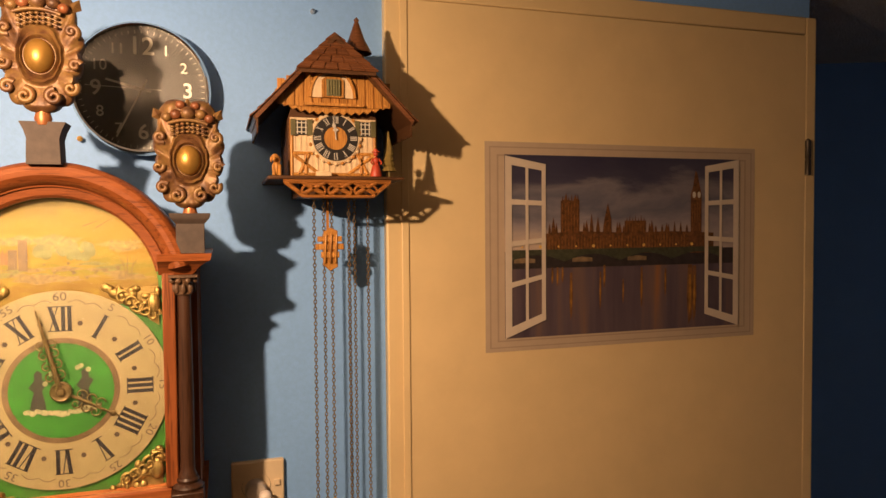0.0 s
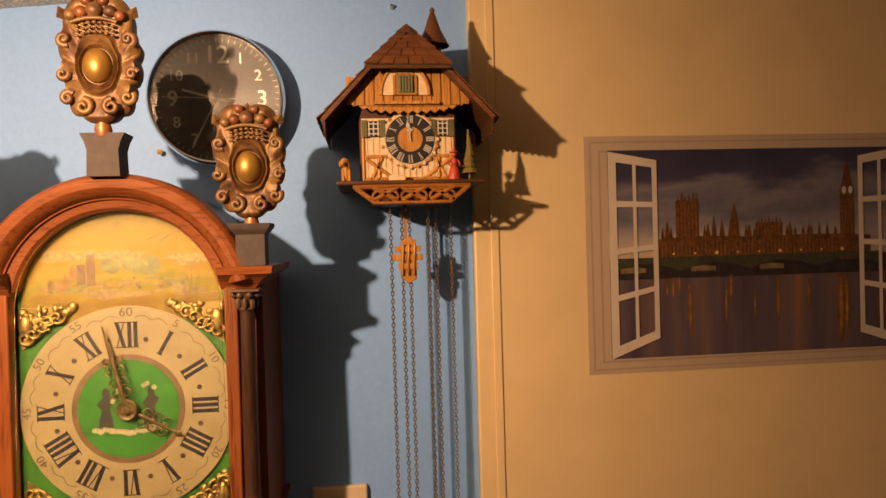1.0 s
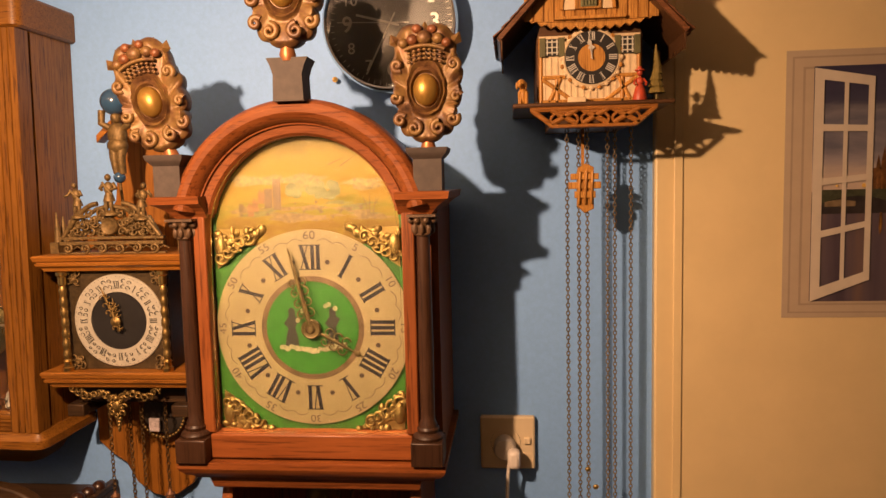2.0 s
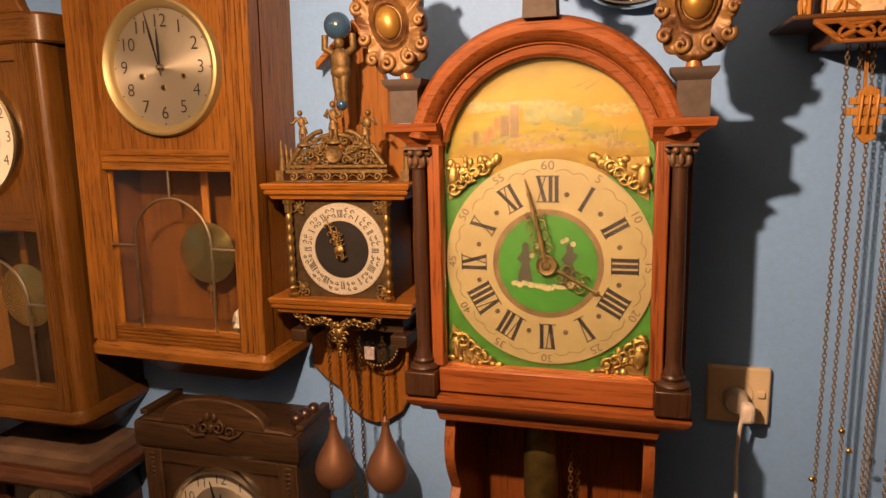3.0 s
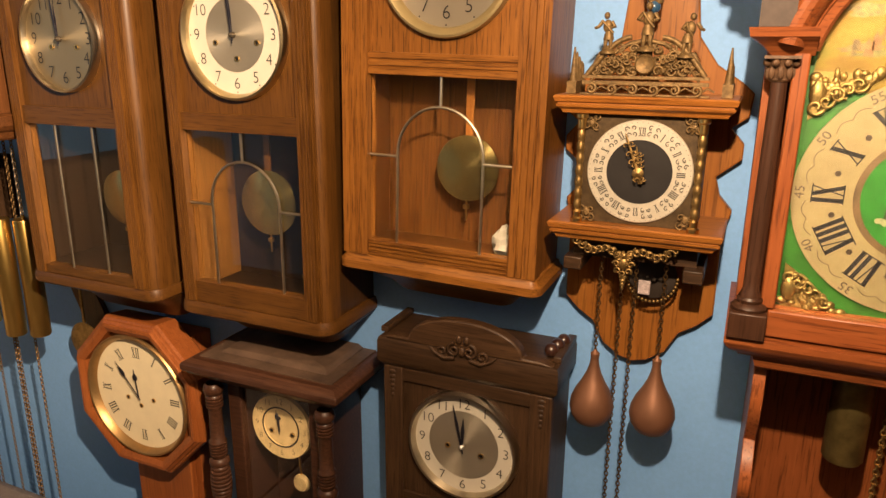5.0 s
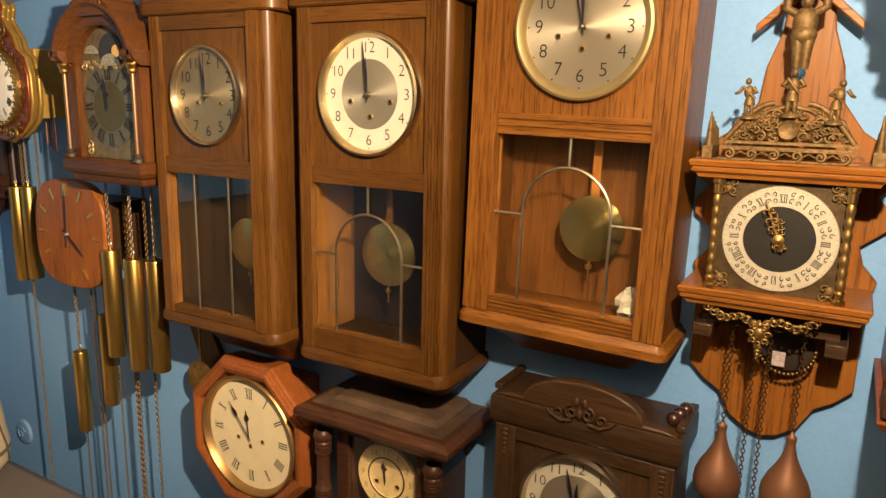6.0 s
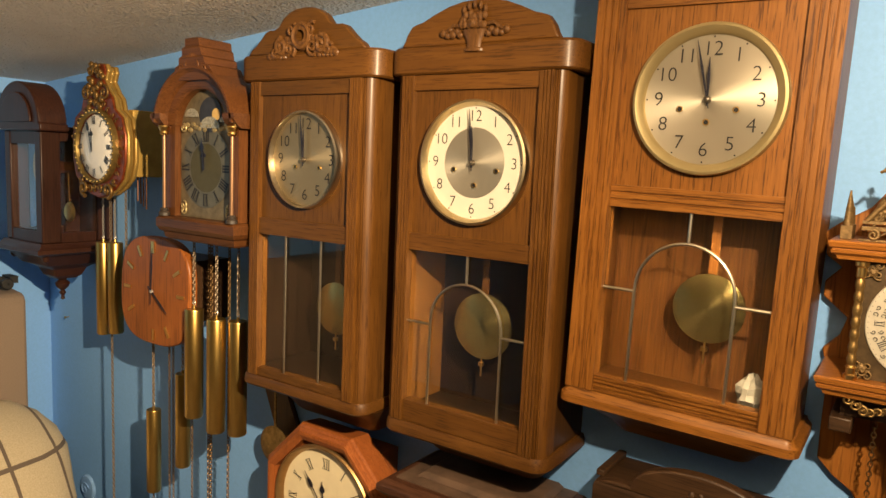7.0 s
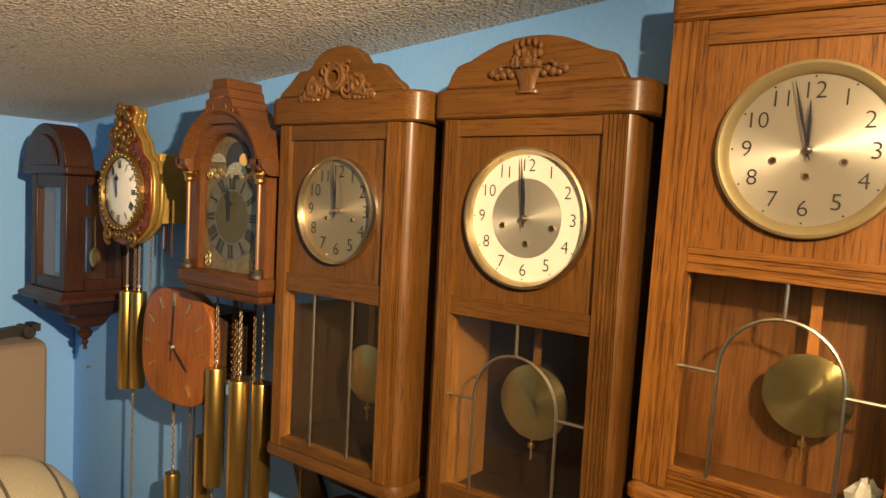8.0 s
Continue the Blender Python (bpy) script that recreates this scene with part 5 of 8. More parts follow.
for s in (-1, 1):
    m.tube([(CX + 0.0585 + s * 0.0045, CY - 0.02, 1.7445), (CX + 0.0585 + s * 0.0075, CY - 0.023, 1.739), (CX + 0.0585 + s * 0.006, CY - 0.0265, 1.7365)], 0.0014, 6)
part("carved_figure", m, plain("red_paint", (0.46, 0.06, 0.025), 0.45, vary=0.3, scale=150), t, "small red carved figure")
m = Mesh().ball((CX - 0.083, CY - 0.02, 1.729), (0.0065, 0.009, 0.0115), 12, 8)
m.ball((CX - 0.085, CY - 0.028, 1.7425), (0.0055, 0.0065, 0.0058), 12, 8)
m.ball((CX - 0.0865, CY - 0.0345, 1.741), (0.0028, 0.004, 0.0028), 8, 6)
for s in (-1, 1):
    m.tube([(CX - 0.083 + s * 0.004, CY - 0.0275, 1.7185), (CX - 0.083 + s * 0.0042, CY - 0.0265, 1.733)], 0.0022, 6)
    m.ball((CX - 0.085 + s * 0.0055, CY - 0.027, 1.7405), (0.0016, 0.0028, 0.0045), 8, 6)
part("carved_figure", m, CH_WOOD, t, "small seated wooden animal")
m = Mesh().lathe([(0.0015, 0), (0.0015, 0.012)], (CX + 0.08, CY - 0.012, 1.7185), "Z", 8)
for k in range(7):
    q = k / 6
    m.lathe([(0.0112 * (1 - 0.78 * q), 0), (0.0105 * (1 - 0.8 * q), 0.0015), (0.0045 * (1 - 0.9 * q) + 0.0004, 0.0115)], (CX + 0.08 + 0.0008 * math.sin(5 * k), CY - 0.012, 1.7275 + 0.0078 * k), "Z", 9)
part("carved_tree", m, plain("fir_paint", (0.2, 0.14, 0.03), 0.6, vary=0.4), t, "little carved fir tree", smooth=20)
part("trough", Mesh().box(CX - 0.028, CX - 0.006, CY - 0.022, CY - 0.012, 1.7185, 1.7255), PLASTER, t, bevel=0.001)
# pendulum, chains
part("pendulum_rod", Mesh().box(CX - 0.0075, CX - 0.0035, CY + 0.03, CY + 0.032, 1.6, 1.7), CH_WOOD, t)
m = Mesh()
for z0, z1, x0, x1, d in ((1.612, 1.621, -0.025, 0.017, 0.0), (1.624, 1.632, -0.022, 0.014, 0.001), (1.6, 1.609, -0.017, 0.01, 0.001)):
    m.box(CX + x0, CX + x1, CY + 0.02 - d, CY + 0.0265, z0, z1)
m.prism([(CX - 0.014, 1.59), (CX - 0.004, 1.58), (CX + 0.008, 1.586), (CX + 0.008, 1.64), (CX - 0.002, 1.645), (CX - 0.013, 1.639)], CY + 0.022, CY + 0.027)
for k in range(3):
    m.tube([(CX - 0.012 + 0.008 * k, CY + 0.019, 1.592), (CX - 0.01 + 0.008 * k, CY + 0.018, 1.635)], 0.0018, 6)
part("pendulum_leaf", m, CH_WOOD, t, "carved wooden pendulum piece", bevel=0.001)
for x, y, z0, z1 in ((0.132, 1.05, 0.7, 1.69), (0.148, 1.062, 0.85, 1.69), (0.158, 1.05, 0.7, 1.69), (0.184, 1.05, 0.7, 1.69), (0.197, 1.075, 0.8, 1.69), (0.219, 1.08, 0.7, 1.69)):
    chain("chain", t, x, y, z0, z1, CHAIN_STEEL, 0.0064, 0.0008)
for x, y, q in ((0.128, 1.05, 1.165), (0.157, 1.05, 1.232), (0.168, 1.055, 1.205)):
    part("chain_hook", Mesh().ball((x, y - 0.002, q), (0.004, 0.003, 0.0035), 10, 7), BRASS, t)

# socket with a plugged-in charger
SOCKET = plain("socket_plastic", (0.72, 0.58, 0.38), 0.35, vary=0.05)
t = thing("wall_socket", (0.048, WALL, 1.237), "cream wall socket plate with a plugged-in charger", "socket")
plate = part("plate", Mesh().box(0.0075, 0.0885, WALL - 0.012, WALL - 0.0005, 1.1965, 1.277), SOCKET, t, bevel=0.003)
part("socket_cup", Mesh().lathe([(0.022, -0.0005), (0.0215, 0.001), (0.0195, 0.0015), (0.0195, 0.009), (0.0005, 0.009)], (0.045, WALL - 0.0125, 1.238), "Y", 40), BLACK, plate, "round socket recess")
part("latch", Mesh().box(0.072, 0.082, WALL - 0.016, WALL - 0.0122, 1.236, 1.246), SOCKET, plate, bevel=0.0015)
CHARGER = plain("white_plastic", (0.78, 0.7, 0.62), 0.35, vary=0.04)
t = thing("charger", (0.045, WALL - 0.02, 1.235), "white phone charger plugged into the wall socket", "charger")
m = Mesh().lathe([(0.0165, 0.0), (0.0168, -0.016), (0.0145, -0.021), (0.0005, -0.0215)], (0.044, WALL - 0.0135, 1.234), "Y", 28)
# The plug's grey stands for the shade it sits in.
part("plug", m, plain("shaded_plastic", (0.42, 0.37, 0.31), 0.4, vary=0.05), t, "round plug, shade put into its grey colour")
part("adapter", Mesh().box(0.048, 0.066, WALL - 0.05, WALL - 0.03, 1.21, 1.238), CHARGER, t, bevel=0.006)
part("cable", Mesh().tube([(0.05, WALL - 0.045, 1.218), (0.048, WALL - 0.043, 1.2), (0.046, WALL - 0.04, 1.16), (0.05, WALL - 0.035, 1.08), (0.055, WALL - 0.03, 0.95), (0.05, WALL - 0.03, 0.7), (0.05, WALL - 0.03, 0.3), (0.08, WALL - 0.1, 0.006)], 0.0026, 8), CHARGER, t, "thin white cable")

# ---- window poster on the door ----
PYY = WALL - 0.0181
po = thing("poster", (0.714, PYY, 1.425), "printed poster of an open window on a riverside city at dusk", "poster")


def sheet(name, pts, layer, material, parent=po, label=""):
    y = PYY - 0.0006 * layer
    return part(name, Mesh().prism(pts, y - 0.0004, y), material, parent, label)


def rect(x0, x1, z0, z1):
    return [(x0, z0), (x1, z0), (x1, z1), (x0, z1)]


FRAME_P = plain("printed_frame", (0.52, 0.4, 0.28), 0.42, vary=0.06, scale=30)
FRAME_D = plain("printed_frame_shade", (0.4, 0.3, 0.21), 0.42, vary=0.06, scale=30)
SASH_P = plain("printed_sash", (0.66, 0.56, 0.44), 0.42, vary=0.06, scale=30)
base = sheet("printed_surround", rect(0.432, 0.997, 1.425, 1.79), 0, FRAME_P, po, "printed beige window surround")
for d, mt in ((0.008, FRAME_D), (0.0105, FRAME_P), (0.022, FRAME_D), (0.025, FRAME_P)):
    sheet("printed_line", rect(0.432 + d, 0.997 - d, 1.425 + d * 0.8, 1.79 - d), 0.2 + d * 30, mt, base)
m, nt, b = shader("printed_sky", 0.4)
v = coords(nt, (3, 3, 9))
n = node(nt, "ShaderNodeTexNoise", Scale=1.6, Detail=6, Roughness=0.6, Distortion=0.4)
nt.links.new(v, n.inputs["Vector"])
sep = nt.nodes.new("ShaderNodeSeparateXYZ")
nt.links.new(coords(nt), sep.inputs[0])
mr = node(nt, "ShaderNodeMapRange")
mr.inputs["From Min"].default_value, mr.inputs["From Max"].default_value = 0.17, 0.34
nt.links.new(sep.outputs["Z"], mr.inputs[0])
ad = node(nt, "ShaderNodeMath")
nt.links.new(mr.outputs[0], ad.inputs[0])
sc = nt.nodes.new("ShaderNodeMath")
sc.operation = "MULTIPLY_ADD"
sc.inputs[1].default_value, sc.inputs[2].default_value = 1.0, -0.5
nt.links.new(n.outputs[0], sc.inputs[0])
nt.links.new(sc.outputs[0], ad.inputs[1])
r = ramp(nt, ad.outputs[0], [(0.0, (0.55, 0.42, 0.33)), (0.28, (0.3, 0.26, 0.27)), (0.5, (0.13, 0.125, 0.16)), (0.62, (0.2, 0.18, 0.2)), (0.78, (0.06, 0.055, 0.09)), (1.0, (0.04, 0.035, 0.07))])
nt.links.new(r.outputs[0], b.inputs["Base Color"])
sheet("printed_sky", rect(0.468, 0.958, 1.585, 1.768), 2, m, base, "dusky clouded sky")
m, nt, b = shader("printed_water", 0.4)
v = coords(nt, (26, 26, 2.2))
n = node(nt, "ShaderNodeTexNoise", Scale=1.0, Detail=4, Roughness=0.5)
nt.links.new(v, n.inputs["Vector"])
r = ramp(nt, n.outputs[0], [(0.3, (0.06, 0.042, 0.062)), (0.5, (0.115, 0.082, 0.095)), (0.64, (0.17, 0.105, 0.085)), (0.8, (0.3, 0.125, 0.04))])
nt.links.new(r.outputs[0], b.inputs["Base Color"])
sheet("printed_water", rect(0.468, 0.958, 1.448, 1.585), 2, m, base, "dark river with light streaks")
STONE_P = plain("printed_stone", (0.15, 0.062, 0.02), 0.42, vary=0.6, scale=160)
LIGHT_P = plain("printed_lamps", (0.8, 0.5, 0.12), 0.42, vary=0.1)
NIGHT_P = plain("printed_dark", (0.04, 0.03, 0.028), 0.42, vary=0.4, scale=80)
city = sheet("printed_palace", [(0.545, 1.595), (0.9, 1.59), (0.9, 1.628), (0.86, 1.63), (0.8, 1.632), (0.72, 1.63), (0.66, 1.632), (0.6, 1.634), (0.545, 1.63)], 3, STONE_P, base, "lit brick palace by the river")
sheet("printed_tower", [(0.575, 1.62), (0.612, 1.62), (0.612, 1.69), (0.606, 1.692), (0.604, 1.7), (0.6, 1.688), (0.588, 1.69), (0.586, 1.702), (0.582, 1.69), (0.575, 1.688)], 3.6, STONE_P, city)
sheet("printed_tower", [(0.66, 1.625), (0.678, 1.625), (0.677, 1.655), (0.67, 1.684), (0.663, 1.655)], 3.6, STONE_P, city)
rnd = random.Random(5)
for k in range(22):
    x = 0.55 + 0.3 * k / 22
    sheet("printed_spire", [(x, 1.626), (x + 0.006, 1.626), (x + 0.005, 1.638), (x + 0.003, 1.643 + 0.008 * rnd.random()), (x + 0.001, 1.638)], 3.8, STONE_P, city)
sheet("printed_tower", rect(0.705, 0.75, 1.625, 1.652), 3.7, STONE_P, city)
sheet("printed_clock_tower", [(0.848, 1.59), (0.872, 1.59), (0.872, 1.7), (0.868, 1.716), (0.862, 1.742), (0.858, 1.745), (0.853, 1.716), (0.848, 1.7)], 4, STONE_P, city, "tall printed clock tower")
for dx in (-0.005, 0.006):
    sheet("printed_clock_face", [(0.86 + dx + 0.0035 * math.cos(a), 1.7 + 0.006 * math.sin(a)) for a in [2 * math.pi * k / 14 for k in range(14)]], 5, IVORY, city)
# windows and pinnacles of the palace
LIT_P = plain("printed_lit_stone", (0.215, 0.09, 0.025), 0.42, vary=0.6, scale=200)
for k in range(46):
    x = 0.551 + 0.0064 * k
    sheet("printed_bay", rect(x, x + 0.0026, 1.6, 1.621 + 0.004 * ((k * 7) % 3)), 3.9, LIT_P, city)
for x0, x1, z1 in ((0.5755, 0.6115, 1.688), (0.6615, 0.6765, 1.652), (0.7065, 0.7485, 1.65), (0.849, 0.871, 1.69)):
    n = int((x1 - x0) / 0.0055)
    for k in range(n):
        x = x0 + (k + 0.25) * (x1 - x0) / n
        sheet("printed_bay", rect(x, x + 0.0022, 1.632, z1 - 0.004), 4.3, LIT_P, city)
        sheet("printed_spire", [(x, z1 - 0.001), (x + 0.003, z1 - 0.001), (x + 0.0015, z1 + 0.008 + 0.004 * (k % 2))], 4.4, STONE_P, city)
for x, h in ((0.556, 0.022), (0.622, 0.018), (0.632, 0.026), (0.645, 0.022), (0.69, 0.016), (0.758, 0.018), (0.79, 0.014)):
    sheet("printed_spire", [(x, 1.626), (x + 0.009, 1.626), (x + 0.008, 1.626 + 0.6 * h), (x + 0.0045, 1.626 + 1.5 * h), (x + 0.001, 1.626 + 0.6 * h)], 3.85, STONE_P, city)
sheet("printed_far_bank", rect(0.468, 0.958, 1.569, 1.599), 2.6, NIGHT_P, base, "dark far bank")
bridge = []
for k in range(41):
    q = k / 40
    bridge.append((0.47 + 0.45 * q, 1.58 + 0.013 * abs(math.sin(q * 4 * math.pi))))
bridge += [(0.92, 1.602), (0.47, 1.602)]
sheet("printed_bridge", bridge, 4.6, plain("printed_bridge_green", (0.06, 0.062, 0.034), 0.42, vary=0.4, scale=150), base, "dark arched bridge")
for k in range(3):
    x = 0.485 + 0.113 * k
    sheet("printed_arch_light", [(x + 0.04 * q, 1.583 + 0.009 * math.sin(math.pi * min(1, 0.25 + 0.5 * q)) - 0.0035) for q in (0, 0.5, 1)] + [(x + 0.04 * q, 1.579) for q in (1, 0)], 4.2, plain("printed_pale_arch", (0.22, 0.15, 0.08), 0.42, vary=0.4, scale=90) if "printed_pale_arch" not in bpy.data.materials else bpy.data.materials["printed_pale_arch"], base)
for k in range(11):
    x = 0.5 + 0.035 * k
    rr = 0.0018 + 0.0012 * (k % 3 == 1)
    sheet("printed_lamp", [(x + rr * math.cos(a), 1.607 + rr * math.sin(a)) for a in [2 * math.pi * j / 8 for j in range(8)]], 5.2, LIGHT_P, base)
AMBERS = [plain("printed_amber", (0.36, 0.17, 0.025), 0.42, vary=0.5, scale=60), plain("printed_dim_amber", (0.2, 0.09, 0.03), 0.42, vary=0.5, scale=60)]
for x, w2, z0, z1 in ((0.592, 0.007, 1.475, 1.56), (0.652, 0.005, 1.49, 1.56), (0.738, 0.006, 1.49, 1.566), (0.79, 0.005, 1.51, 1.562), (0.84, 0.014, 1.455, 1.568), (0.852, 0.01, 1.46, 1.566), (0.66, 0.006, 1.53, 1.572), (0.556, 0.005, 1.54, 1.57), (0.566, 0.005, 1.536, 1.57), (0.576, 0.005, 1.542, 1.57), (0.7, 0.004, 1.5, 1.545)):
    for wide, mt, layer in ((1.0, AMBERS[1], 3.2), (0.45, AMBERS[0], 3.5)):
        hw = 0.5 * w2 * wide
        xc, dz = x + w2 / 2, (z1 - z0) * (1 - wide) * 0.3
        sheet("printed_reflection", [(xc - 0.4 * hw, z0 + dz), (xc + 0.5 * hw, z0 + 0.1 * (z1 - z0) + dz), (xc + hw, (z0 + z1) / 2), (xc + 0.7 * hw, z1 - dz), (xc - 0.6 * hw, z1 - dz), (xc - hw, (z0 + z1) / 2 - 0.006)], layer, mt, base)
for xo, xi, zo, zi in ((0.468, 0.545, (1.448, 1.766), (1.478, 1.752)), (0.957, 0.879, (1.447, 1.768), (1.473, 1.754))):
    def lerp(u, q):
        za, zb = zo[0] + (zi[0] - zo[0]) * u, zo[1] + (zi[1] - zo[1]) * u
        return (xo + (xi - xo) * u, za + (zb - za) * q)

    def strip(u0, u1, q0, q1):
        pts = [lerp(u0, q0), lerp(u1, q0), lerp(u1, q1), lerp(u0, q1)]
        return pts if xo < xi else pts[::-1]
    for u0, u1 in ((0, 0.16), (0.5, 0.57), (0.9, 1.0)):
        sheet("printed_sash_bar", strip(u0, u1, 0, 1), 6, SASH_P, base)
    for q0, q1 in ((0, 0.05), (0.27, 0.3), (0.5, 0.53), (0.735, 0.765), (0.955, 1.0)):
        sheet("printed_sash_bar", strip(0.02, 1, q0, q1), 6.6, SASH_P, base)


# ---- the small clock with two pear weights ----
ZC, ZY = -0.486, 1.015
yb = WALL - 0.002
t = thing("wall_clock", (ZC, WALL - 0.001, 1.15), "small pine wall clock with brass crown, twisted columns and pear weights", "wall clock")
half_pts = [(0.0, 1.765), (0.03, 1.742), (0.026, 1.735), (0.03, 1.70), (0.045, 1.655), (0.05, 1.61), (0.075, 1.575), (0.108, 1.553), (0.123, 1.54), (0.12, 1.51), (0.1, 1.495), (0.118, 1.475), (0.118, 1.455), (0.088, 1.43), (0.095, 1.405), (0.113, 1.385), (0.104, 1.35), (0.105, 1.27), (0.105, 1.235), (0.085, 1.215), (0.062, 1.2), (0.045, 1.168), (0.02, 1.15), (0.0, 1.145)]
pts = [(ZC + a, q) for a, q in half_pts] + [(ZC - a, q) for a, q in reversed(half_pts[1:-1])]
part("backboard", Mesh().prism(pts, yb - 0.016, yb), REDWOOD, t, "scroll-cut orange pine backboard", bevel=0.002)
for s in (-1, 1):
    part("gable_moulding", Mesh().prism([(ZC, 1.762), (ZC + s * 0.06, 1.706), (ZC + s * 0.06, 1.695), (ZC, 1.748)], yb - 0.04, yb - 0.0165), REDWOOD_X, t, "sloping pine gable moulding", bevel=0.0015)
for z0, z1 in ((1.516, 1.538), (1.353, 1.376)):
    h = z1 - z0
    lv = [(z0, 0.0), (z0 + 0.2 * h, 0.002), (z0 + 0.35 * h, 0.007), (z0 + 0.5 * h, 0.008), (z0 + 0.52 * h, 0.006), (z0 + 0.6 * h, 0.006), (z0 + 0.65 * h, 0.009), (z1 - 0.002, 0.011), (z1, 0.009)]
    part("shelf_moulding", moulding(Mesh(), ZC - 0.098, ZC + 0.098, ZY, yb - 0.017, lv), REDWOOD_X, t, "moulded pine shelf", smooth=20)
part("movement_box", Mesh().box(ZC - 0.074, ZC + 0.074, ZY + 0.016, yb - 0.03, 1.3765, 1.5155), EBONY, t, "dark movement case")
plate = part("dial_plate", Mesh().box(ZC - 0.074, ZC + 0.074, ZY + 0.011, ZY + 0.0158, 1.3765, 1.5155), plain("dark_brass_sheet", (0.085, 0.055, 0.024), 0.5, 0.5, vary=0.4, scale=120, relief=0.4), t, "dark brass dial plate")
zc = (ZC + 0.001, 1.445)
for sx in (-1, 1):
    for sz in (-1, 1):
        m = Mesh()
        for k in range(6):
            m.scroll((ZC + sx * (0.068 - 0.006 * (k % 3)), ZY + 0.009, 1.446 + sz * (0.065 - 0.007 * (k // 3) - 0.004 * (k % 2))), 0.0055, 1.2, 0.0013, 60 * k, sx)
        m.ball((ZC + sx * 0.062, ZY + 0.009, 1.446 + sz * 0.057), (0.006, 0.003, 0.006), 10, 6)
        part("corner_casting", m, CAST_BRASS, plate, smooth=60)
    x = ZC + sx * 0.0725
    m = Mesh()
    rings = []
    for k in range(41):
        q = k / 40
        rr = 0.0038 + 0.0016 * abs(math.sin(q * 7 * math.pi))
        rings.append([(x + rr * math.cos(a), ZY + rr * math.sin(a), 1.392 + 0.104 * q) for a in [2 * math.pi * j / 12 for j in range(12)]])
    m.loft(rings)
    col = part("column", m, OLD_BRASS, t, "knopped brass column", smooth=60)
    part("column_base", Mesh().lathe([(0.0075, 0), (0.0075, 0.005), (0.005, 0.007), (0.005, 0.013), (0.0062, 0.014), (0.004, 0.017)], (x, ZY, 1.3763), "Z", 16), BRASS, col)
    part("column_capital", Mesh().lathe([(0.004, 0), (0.0055, 0.002), (0.0055, 0.013), (0.0075, 0.015), (0.0075, 0.0195)], (x, ZY, 1.4955), "Z", 16), BRASS, col)
SILVERED = plain("silvered_ring", (0.56, 0.52, 0.42), 0.45, 0.35, vary=0.08, scale=60)
ring = part("chapter_ring", Mesh().lathe([(0.0405, 0), (0.0405, -0.003), (0.064, -0.003), (0.065, -0.002), (0.065, 0)], (zc[0], ZY + 0.011, zc[1]), "Y", 64), SILVERED, t, "silvered chapter ring")
part("dial_centre", Mesh().disc(zc, 0.0406, ZY + 0.0095), BLACK_DIAL, t, "black velvet dial centre")
hours(ring, BLACK, zc, 0.0505, ZY + 0.0074, 0.0098, "roman", False, 0.11)
m = Mesh()
for k in range(12):
    a = radians(90 - 30 * k - 15)
    for dq in (-0.004, 0.004):
        for da in (-0.075, 0.075):
            m.scroll((zc[0] + (0.0525 + dq) * math.cos(a + da), ZY + 0.0078, zc[1] + (0.0525 + dq) * math.sin(a + da)), 0.0032, 1.0, 0.0005, 30 * k + 500 * da, 1, 9)
    for j in range(-2, 3):
        a2 = radians(90 - 30 * k + 6 * j)
        m.disc((zc[0] + 0.062 * math.cos(a2), zc[1] + 0.062 * math.sin(a2)), 0.0005, ZY + 0.0074, 6)
tagged(part("engraving", m, BLACK, ring), kind="stuff")
for ang, ln, nm, dy in ((-21, 0.052, "minute_hand", 0.0), (-8, 0.033, "hour_hand", 0.003)):
    a = radians(90 - ang)
    d = (math.cos(a), math.sin(a))
    m = Mesh().tube([(zc[0] + d[0] * q, ZY + 0.0 + dy, zc[1] + d[1] * q) for q in (-0.014, 0, ln * 0.5, ln)], 0.0016, 7, 0.5, [1, 1.4, 1.1, 0.4])
    for q in (ln * 0.3, ln * 0.5, ln * 0.72, -0.008):
        for s in (-1, 1):
            m.scroll((zc[0] + d[0] * q - s * d[1] * 0.004, ZY + dy, zc[1] + d[1] * q + s * d[0] * 0.004), 0.004, 1.1, 0.0009, ang, s, 14)
    part(nm, m, OLD_BRASS, t, "pierced brass hand", smooth=60)
part("hand_boss", Mesh().lathe([(0.007, 0.002), (0.007, -0.001), (0.003, -0.003), (0.0005, -0.0035)], (zc[0], ZY, zc[1]), "Y", 20), OLD_BRASS, t)
# brass crown on the top shelf
m = Mesh()
YC = ZY + 0.012
m.box(ZC - 0.078, ZC + 0.072, YC - 0.003, YC + 0.003, 1.551, 1.5555)
m.box(ZC - 0.078, ZC + 0.072, YC - 0.002, YC + 0.004, 1.5585, 1.562)
m.box(ZC - 0.08, ZC + 0.074, YC - 0.003, YC + 0.004, 1.5385, 1.5405)
for k in range(6):
    m.scroll((ZC - 0.066 + 0.025 * k, YC - 0.002, 1.546), 0.0062, 1.4, 0.0024, 90 + 180 * (k % 2), 1 if k % 2 else -1)
    m.tube([(ZC - 0.062 + 0.025 * k, YC, 1.5435), (ZC - 0.054 + 0.025 * k, YC, 1.549), (ZC - 0.046 + 0.025 * k, YC, 1.545)], 0.0012, 6)
